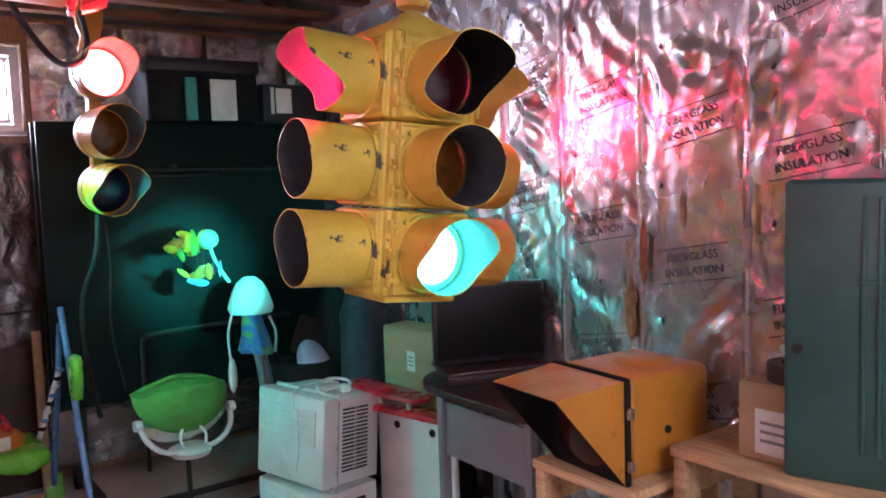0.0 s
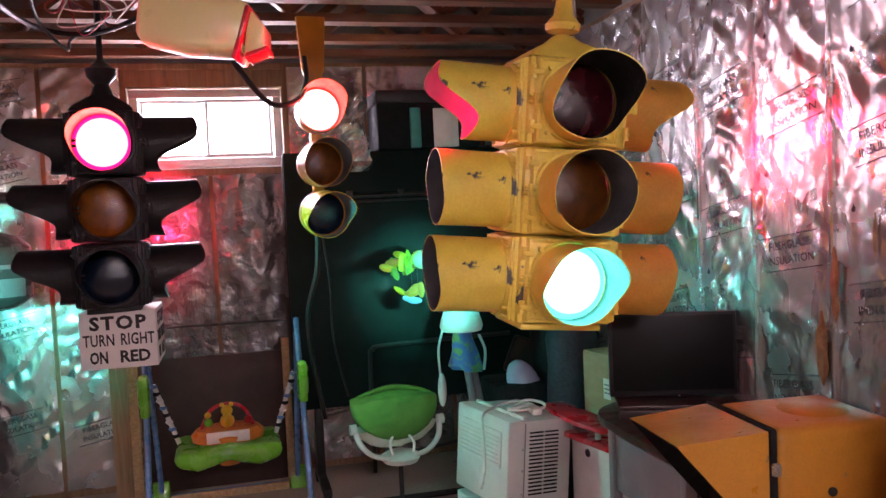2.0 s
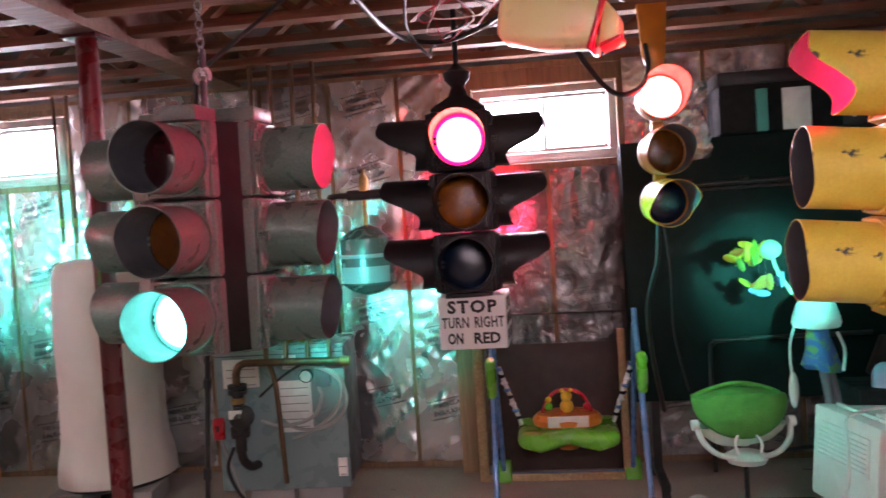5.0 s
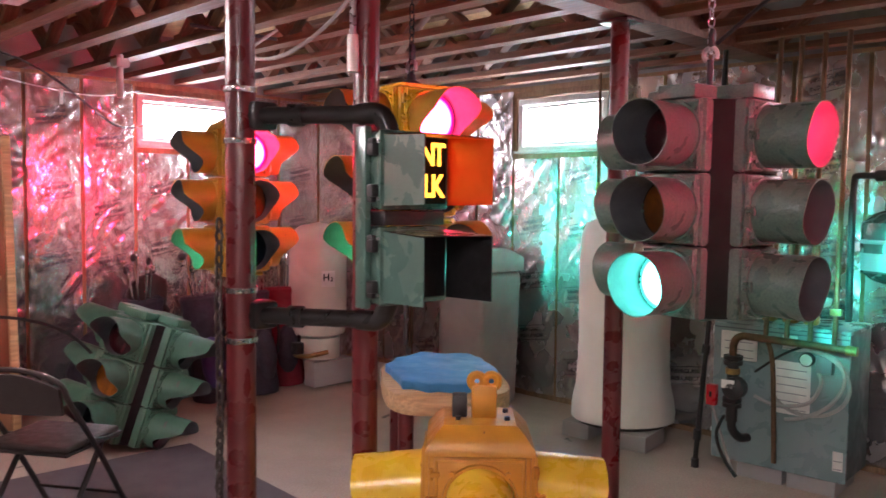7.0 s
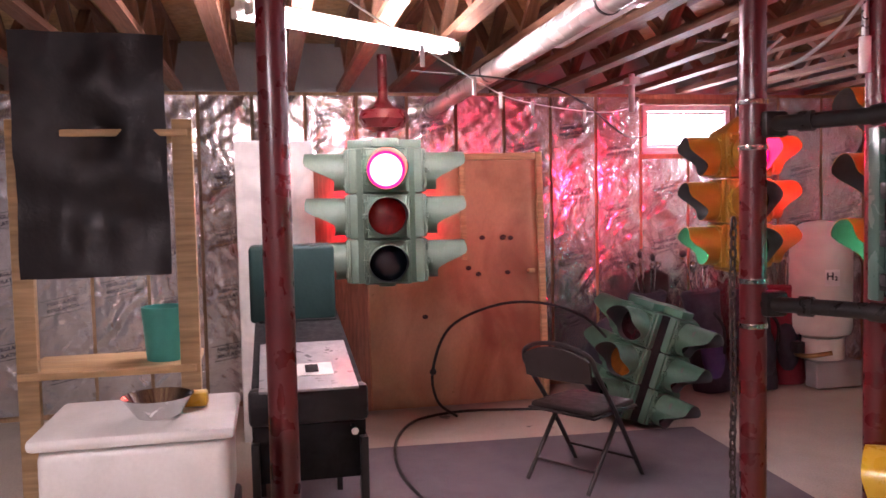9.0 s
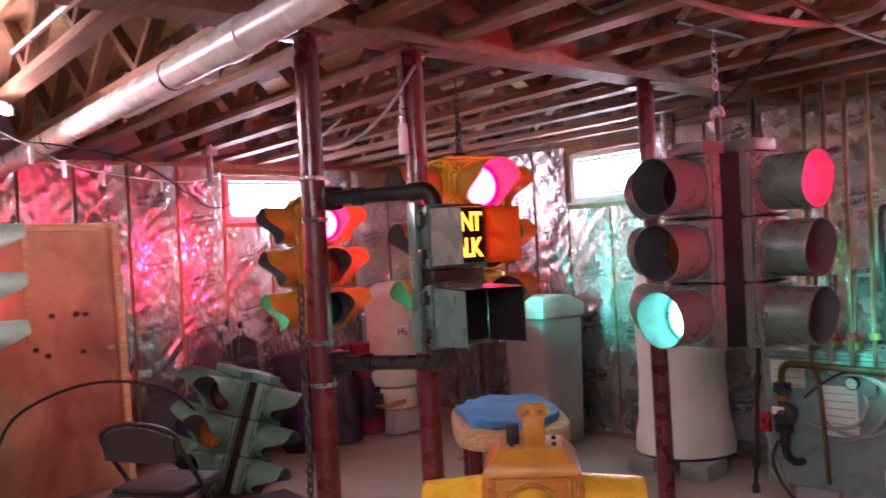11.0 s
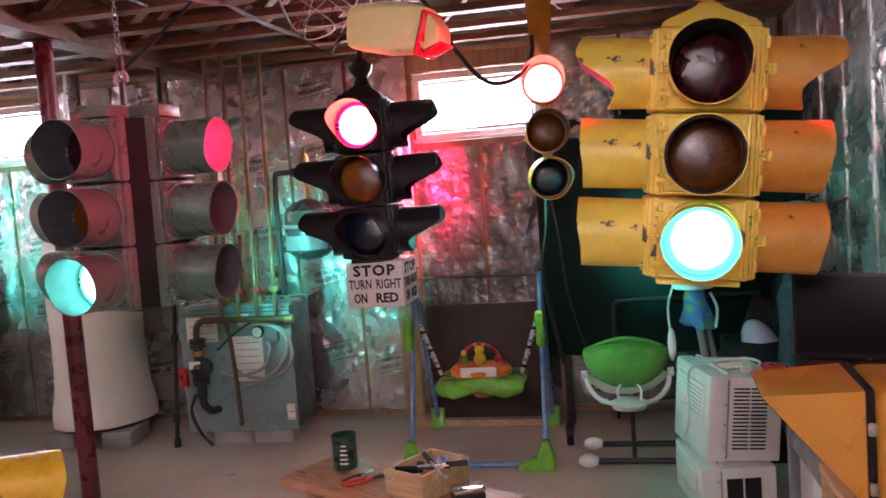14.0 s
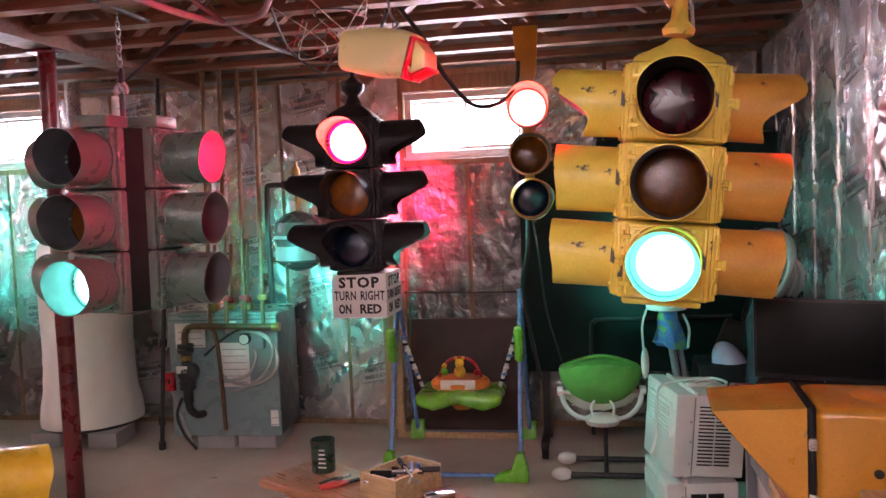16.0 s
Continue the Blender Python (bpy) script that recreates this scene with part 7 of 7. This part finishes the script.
# toddler jumper swing
def jumper(m):
    t = thing("toddler_swing", m, "toddler swing with a lime tray on blue tube legs", "baby swing")
    W = 0.72
    for x in (0.0, W):
        s = -1 if x == 0 else 1
        part("front_leg", rd((x + s * 0.0, -0.34, 0.03), (x, 0.03, 1.00), 0.014), LEGBLUE, t)
        part("back_leg", rd((x + s * 0.0, 0.46, 0.03), (x, 0.06, 0.92), 0.014), LEGBLUE, t)
        part("joint", bx((0.05, 0.085, 0.20), (x, -0.05, 0.74), 0.022, pose(0, 0, 0, 10, 0, 0)), LIME, t)
        boot = [(s * q, h) for q, h in ((-0.15, 0.0), (0.045, 0.0), (0.045, 0.06), (0.022, 0.16), (-0.018, 0.16), (-0.05, 0.065), (-0.14, 0.035))]
        part("front_foot", prism(boot if s > 0 else boot[::-1], 0.075, "Y", 0.012), LIME, t, m=pose(x, -0.378, 0.0))
        part("back_foot", prism([(-0.05, 0.0), (0.06, 0.0), (0.015, 0.12), (-0.01, 0.12)], 0.09, "X", 0.012), LIME, t, m=pose(x - 0.045, 0.46, 0.0))
        bm = pp([(x - s * 0.03, -0.02, 0.74), (x - s * 0.13, 0.0, 0.44)], 0.011, 8)
        part("strap", bm, ACWHITE, t, "patterned hanging strap")
        for k in range(8):
            part("strap_bead", ball(bmesh.new(), (x - s * (0.03 + 0.0122 * k), -0.02 + 0.0025 * k, 0.73 - 0.036 * k), (0.018, 0.018, 0.012), 8), (LEGBLUE, MATT, ACWHITE)[k % 3], t)
    part("front_rail", rd((0.03, -0.34, 0.03), (W - 0.03, -0.34, 0.03), 0.013), LEGBLUE, t)
    part("back_rail", rd((0.03, 0.46, 0.03), (W - 0.03, 0.46, 0.03), 0.013), LEGBLUE, t)
    bm = bx((0.50, 0.36, 0.085), (W / 2, 0.02, 0.40), 0.035, seg=3)
    bmesh.ops.subdivide_edges(bm, edges=[e for e in bm.edges if e.calc_length() > 0.1], cuts=5, use_grid_fill=True)
    for v in bm.verts:
        u = (v.co.x - W / 2) / 0.25
        v.co.z += 0.018 * math.cos(u * 6) * (1 if v.co.z < 0.4 else 0.4) - 0.02 * u * u
        v.co.y -= 0.03 * (1 - u * u) if v.co.y < 0 else 0
    part("tray", bm, LIME, t)
    part("toy_deck", lathe([(0.0, 0.0), (0.17, 0.0), (0.175, 0.03), (0.15, 0.055), (0.0, 0.06)], 28), TOYORANGE, t, m=pose(W / 2, 0.0, 0.44) @ Matrix.Diagonal((1, 0.72, 1, 1)))
    part("paper_plate", bx((0.20, 0.012, 0.055), (W / 2, -0.115, 0.475), 0.004, pose(0, 0, 0, 0, 0, 0)), PAPER, t)
    part("seat_cup", lathe([(0.0, 0.0), (0.05, 0.0), (0.09, 0.05), (0.10, 0.10), (0.0, 0.10)], 20), TOYORANGE, t, m=pose(W / 2, 0.05, 0.30))
    for dx, dz, r, mat in ((0.0, 0.55, 0.035, TOYYELLOW), (0.0, 0.60, 0.028, TOYYELLOW), (-0.022, 0.63, 0.011, TOYYELLOW), (0.022, 0.63, 0.011, TOYYELLOW), (-0.09, 0.55, 0.022, LIME), (-0.09, 0.585, 0.016, TOYYELLOW), (0.10, 0.545, 0.02, TOYRED)):
        part("toy", ball(bmesh.new(), (W / 2 + dx, -0.02, dz - 0.02), r, 12), mat, t)
    part("toy_arch", pp(spline([(W / 2 - 0.13, 0.0, 0.48), (W / 2 - 0.08, 0.0, 0.58), (W / 2, 0.0, 0.61), (W / 2 + 0.08, 0.0, 0.58), (W / 2 + 0.13, 0.0, 0.48)], 5), 0.009, 8), TOYRED, t)
    return t


jumper(pose(0.168, 4.16, 0, 0, 0, 1))
t = thing("loose_battens", pose(0, 0, 0), "loose pale timber frame leaning at the foil wall", "frame")
for size, at in (((0.05, 0.035, 1.0), (0.05, 4.62, 0.50)), ((0.76, 0.035, 0.04), (0.45, 4.62, 0.02)), ((0.04, 0.03, 0.82), (0.85, 4.62, 0.43))):
    part("batten", bx(size, at, 0.003), PINE, t)
t = thing("dark_board", pose(0.475, 4.79, 0, -2, 0, 0), "dark brown hardboard sheet leaning at the foil wall", "board")
part("sheet", bx((0.78, 0.012, 0.74), (0, 0, 0.375), 0.003), BROWNBOARD, t)
t = thing("timber_plank", pose(-0.04, 4.80, 0), "upright wooden plank against the foil wall", "plank")
part("board", bx((0.10, 0.04, 1.25), (0, 0, 0.625), 0.003), STUD, t)
t = thing("wall_rail", pose(0, 0, 0), "dark cross wire on the wall behind the swing", "rail")
part("wire", rd((0.05, 4.84, 0.92), (0.90, 4.84, 0.91), 0.006), IRON, t)

# ---- west side ----
slab_rug = part("area_rug", bx((1.80, 2.80, 0.010), (0, 0, 0.005), 0.004), RUG, m=pose(-2.99, 0.935, 0.0, 0, 0, -3))
tagged(slab_rug, "flat mauve-grey carpet remnant on the concrete", "rug")


def folding_chair(m):
    """A steel folding chair; local front is -y."""
    t = thing("folding_chair", m, "dark brown metal folding chair with a padded seat", "chair")
    part("seat", bx((0.40, 0.39, 0.035), (0, 0.0, 0.445), 0.016, seg=3), CHAIRPAD, t)
    part("seat_pan", bx((0.42, 0.41, 0.015), (0, 0.0, 0.425), 0.006), CHAIRBROWN, t)
    bm = bmesh.new()
    n, grid = 12, []
    for dy in (0.0, 0.018):
        row0 = [bm.verts.new((-0.235 + 0.40 * k / n, 0.25 + dy + 0.03 * (1 - ((k / n - 0.5) * 2) ** 2), 0.64)) for k in range(n + 1)]
        row1 = [bm.verts.new((-0.235 + 0.40 * k / n, 0.27 + dy + 0.03 * (1 - ((k / n - 0.5) * 2) ** 2), 0.765 + 0.065 * (1 - ((k / n - 0.5) * 2) ** 2))) for k in range(n + 1)]
        grid.append((row0, row1))
    for r0, r1 in grid:
        for k in range(n):
            bm.faces.new((r0[k], r0[k + 1], r1[k + 1], r1[k]))
    (a0, a1), (b0, b1) = grid
    loop_a, loop_b = a0 + a1[::-1], b0 + b1[::-1]
    for k in range(len(loop_a)):
        j = (k + 1) % len(loop_a)
        bm.faces.new((loop_a[k], loop_a[j], loop_b[j], loop_b[k]))
    part("backrest", bm, CHAIRPAD, t)
    for s in (-1, 1):
        part("front_leg", pp(spline([(s * 0.215, -0.24, 0.0), (s * 0.215, 0.0, 0.40), (s * 0.216 - 0.033, 0.215, 0.66), (s * 0.217 - 0.033, 0.255, 0.72)], 5), 0.013, 8), CHAIRBROWN, t)
        part("rear_leg", rd((s * 0.19, 0.24, 0.0), (s * 0.19, -0.08, 0.43), 0.013), CHAIRBROWN, t)
        part("side_link", rd((s * 0.20, -0.18, 0.41), (s * 0.205, 0.06, 0.46), 0.008), CHAIRBROWN, t)
    part("top_rail", pp(spline([(-0.25, 0.255, 0.72), (-0.235, 0.272, 0.785), (-0.15, 0.292, 0.832), (-0.033, 0.300, 0.848), (0.085, 0.292, 0.832), (0.17, 0.272, 0.785), (0.184, 0.255, 0.72)], 5), 0.013, 8), CHAIRBROWN, t)
    part("front_stretcher", rd((-0.215, -0.17, 0.115), (0.215, -0.17, 0.115), 0.008), CHAIRBROWN, t)
    part("rear_stretcher", rd((-0.19, 0.16, 0.11), (0.19, 0.16, 0.11), 0.008), CHAIRBROWN, t)
    return t


folding_chair(pose(-3.09, 1.32, 0.010, 0, 0, 213) @ Matrix.Diagonal((1.04, 1, 0.92, 1)))

t = thing("cable_loop", pose(0, -0.07, 0), "stiff black cable lying in wide loops", "cable")
part("sheath", pp(spline([(-1.9, 0.45, 0.012), (-2.69, 0.49, 0.022), (-3.35, 0.42, 0.022), (-3.91, 0.47, 0.022), (-4.35, 0.62, 0.015), (-4.55, 0.80, 0.012), (-4.63, 1.12, 0.012), (-4.55, 1.55, 0.012), (-4.35, 1.95, 0.05), (-4.25, 2.12, 0.35), (-4.28, 1.95, 0.65), (-4.3, 1.65, 0.80), (-4.3, 1.29, 0.825), (-4.3, 0.93, 0.69), (-4.32, 0.80, 0.40), (-4.38, 0.84, 0.16), (-4.5, 1.0, 0.015)], 9), 0.010, 8), CABLE, t)
part("wire_tie", ball(bmesh.new(), (-4.32, 0.80, 0.38), 0.024, 8), IRON, t)


def plywood_door(m):
    t = thing("plywood_panel", m, "knotty plywood panel framed in pine against the wall", "panel")
    part("sheet", bx((0.02, 1.82, 1.82), (0, 0, 0.93), 0.003), PLYWOOD, t)
    for y in (-0.935, 0.935):
        part("side_batten", bx((0.045, 0.05, 1.90), (0.01, y, 0.95), 0.004), PINE, t)
    part("dark_board", bx((0.012, 0.44, 1.80), (0.017, -0.62, 0.92), 0.003), REDBOARD, t, "red-brown side board")
    part("door_post", bx((0.03, 0.045, 0.72), (0.026, 0.33, 1.46), 0.004), PINE, t)
    part("top_batten", bx((0.04, 1.82, 0.05), (0.01, 0, 1.868), 0.004), PINE, t)
    part("seam", bx((0.008, 0.012, 1.82), (0.0125, -0.395, 0.93), 0.001), OAK, t)
    part("catch", bx((0.04, 0.05, 0.03), (0.05, 0.84, 1.0), 0.004), PINE, t)
    rng = random.Random(3)
    for k in range(14):
        part("knot", ball(bmesh.new(), (0.0115, rng.uniform(-0.1, 0.7), rng.choice((1.0, 1.02, 1.22, 1.25, 1.5, 0.7)) + rng.uniform(-0.02, 0.02)), (0.003, 0.022, 0.017), 8), DARKRED, t)
    return t


plywood_door(pose(-4.80, 0.76, 0, 0, -3.5, 0))


def golf_bag(m, mat, trim, label):
    t = thing("golf_bag", m, label, "bag", "golf bags")
    bm = lathe([(0.0, 0.0), (0.13, 0.0), (0.145, 0.05), (0.13, 0.4), (0.14, 0.72), (0.15, 0.78), (0.13, 0.80), (0.0, 0.78)], 20)
    for v in bm.verts:
        v.co.x += 0.02 * noise.noise(v.co * 6)
        v.co.y += 0.02 * noise.noise(v.co * 6 + Vector((5, 0, 0)))
    part("shell", bm, mat, t)
    part("pocket", ball(bmesh.new(), (0.11, -0.04, 0.30), (0.07, 0.10, 0.20), 14), trim, t)
    part("strap", pp(spline([(0.13, 0, 0.62), (0.20, 0.02, 0.50), (0.17, 0.02, 0.30)], 5), 0.013, 6), MATT, t)
    for k in range(7):
        a = k * 0.9
        top = 1.0 + 0.05 * (k % 3)
        part("club_shaft", rd((0.05 * math.cos(a), 0.05 * math.sin(a), 0.75), (0.09 * math.cos(a), 0.09 * math.sin(a), top), 0.006, seg=6), CHROME, t)
        part("club_head", ball(bmesh.new(), (0.10 * math.cos(a), 0.10 * math.sin(a), top), (0.022, 0.035, 0.03), 8), IRON if k % 2 else CHROME, t)
    return t


golf_bag(pose(-4.72, 3.05, 0, 4, -6, 10), BAGDARK, BAGPURPLE, "dark golf bag full of clubs by the window wall")
golf_bag(pose(-4.66, 3.42, 0, -3, -8, 30), BAGDARK, BAGDARK, "black golf bag with a drooping strap")
golf_bag(pose(-4.80, 3.75, 0, 0, -5, 0), BAGRED, BAGDARK, "dark red golf bag leaning on its neighbours")
golf_bag(pose(-4.85, 2.62, 0, 2, -4, 60), BAGDARK, MATT, "dark golf bag full of clubs by the window wall")
t = thing("cloth_heap", pose(-4.95, 2.35, 0), "heap of dark cloth lying below the window", "cloth")
for k, (dy, dz, r) in enumerate(((0, 0.3, 0.28), (0.25, 0.42, 0.24), (0.5, 0.35, 0.26), (0.3, 0.75, 0.18))):
    bm = ball(bmesh.new(), (0, dy, dz), (r * 0.7, r, r * 1.1), 16)
    for v in bm.verts:
        v.co += Vector((1, 1, 1)) * 0.05 * noise.noise(v.co * 6 + Vector((k, 0, 0)))
        v.co.z = max(v.co.z, 0.0)
    part("folded_coat", bm, (BAGDARK, CHAIRPAD, BAGDARK, CHAIRPAD)[k], t)

# pinball table, cover and boards at the far left
t = thing("pinball_machine", pose(-1.97, -0.20, 0, 0, 0, 0), "black pinball machine with a pale apron", "pinball machine")
part("cabinet", prism([(0.0, 0.50), (-1.3, 0.62), (-1.3, 0.98), (0.0, 0.84)], 0.42, "Y", 0.006), MATT, t, m=pose(0, -0.21, 0))
part("front_rail", bx((0.06, 0.44, 0.14), (0.0, 0, 0.79), 0.02), BLACKPAINT, t)
part("apron", bx((0.62, 0.36, 0.012), (-0.34, 0, 0.896), 0.004, pose(0, 0, 0, 0, 0, 0)), APRON, t, m=pose(0, 0, -0.035, 0, 6.5, 0))
part("instruction_card", bx((0.15, 0.16, 0.003), (-0.25, 0.02, 0.905), 0.001), PAPER, t, m=pose(0, 0, -0.035, 0, 6.5, 0))
part("card_window", bx((0.09, 0.05, 0.003), (-0.25, 0.02, 0.909), 0.001), MATT, t, m=pose(0, 0, -0.035, 0, 6.5, 0))
for x in (0.0, -1.28):
    for y in (-0.20, 0.20):
        part("leg", prism([(-0.02, 0), (0.02, 0), (0.035, 0.66), (-0.035, 0.66)], 0.03, "Y", 0.004), IRON, t, m=pose(x, y - 0.015, 0))
part("plunger", rd((0.03, 0.16, 0.70), (0.09, 0.16, 0.70), 0.014), CHROME, t)
part("backbox", bx((0.26, 0.42, 0.38), (-1.20, -0.02, 1.14), 0.02, seg=3), TEALCOVER, t, "teal-green covered backbox")
part("backbox_foot", bx((0.24, 0.38, 0.05), (-1.17, 0, 0.94), 0.01), MATT, t)
t = thing("white_board", pose(-4.35, -0.28, 0, 0, 0, 8), "tall pale board standing behind the pinball machine", "board")
part("sheet", bx((0.03, 0.50, 1.95), (0, 0, 0.975), 0.004), PAPER, t)
t = thing("wood_rack", pose(-2.02, -0.62, 0), "tall pine rack with dark plastic sheeting", "rack")
for dy in (0.0, -0.55):
    part("upright", bx((0.04, 0.07, 1.85), (0, dy, 0.925), 0.004), PINE, t)
for z in (0.35, 0.95, 1.80):
    part("shelf", bx((0.36, 0.60, 0.025), (-0.14, -0.28, z), 0.003), PINE, t)
bm = bmesh.new()
bmesh.ops.create_grid(bm, x_segments=16, y_segments=18, size=0.5, matrix=Matrix.Translation((0.05, -0.30, 1.72)) @ Matrix.Rotation(radians(90), 4, "Y") @ Matrix.Diagonal((0.85, 0.50, 1, 1)))
for v in bm.verts:
    v.co.x += 0.05 * noise.noise(v.co * 5) + 0.02 * noise.noise(v.co * 14)
part("plastic_sheet", bm, BLACKPAINT, t, "crumpled black plastic sheet")
t = thing("teal_bucket", pose(-2.14, -0.72, 0.963), "teal plastic bucket on the pine rack", "bucket")
part("body", lathe([(0.0, 0.0), (0.07, 0.0), (0.085, 0.20), (0.08, 0.20), (0.066, 0.01), (0.0, 0.01)], 24), TEAL, t)
t = thing("orange_ball_bag", pose(-2.12, -0.82, 0.363), "bundle of orange cloth on the pine rack", "cloth")
bm = ball(bmesh.new(), (0, 0, 0.20), (0.10, 0.12, 0.20), 16)
for v in bm.verts:
    v.co += v.co.normalized() * 0.02 * noise.noise(v.co * 16)
part("cloth", bm, TOYORANGE, t)
t = thing("plastic_tub", pose(-1.02, -0.64, 0.78), "white plastic storage tub with a lid", "tub")
bm = bx((0.34, 0.42, 0.22), (0, 0, 0.11), 0.03, seg=3)
part("body", bm, ACWHITE, t)
part("lid", bx((0.37, 0.45, 0.03), (0, 0, 0.232), 0.012), ACWHITE, t)
t = thing("tub_stand", pose(-1.02, -0.64, 0), "dark stand under the white storage tub", "stand")
part("box", bx((0.36, 0.44, 0.775), (0, 0, 0.3875), 0.01), MATT, t)
t = thing("yellow_tape_roll", pose(-1.06, -0.52, 1.030), "small yellow clamp on the storage tub", "clamp")
part("body", bx((0.05, 0.06, 0.035), (0, 0, 0.018), 0.006), TOYYELLOW, t)
t = thing("steel_bowl", pose(-0.98, -0.60, 1.030), "steel bowl on the storage tub", "bowl")
part("bowl", lathe([(0.0, 0.0), (0.05, 0.0), (0.085, 0.05), (0.082, 0.05), (0.048, 0.006), (0.0, 0.006)], 24), CHROME, t)
t = thing("duct_run", pose(0, 0, 0), "small grey camera bracket under the trusses", "bracket")
part("arm", rd((-4.0, 2.05, 2.10), (-4.0, 2.05, 2.35), 0.02), LIDGREY, t)
part("plate", bx((0.10, 0.08, 0.05), (-4.0, 2.05, 2.30), 0.01), LIDGREY, t)
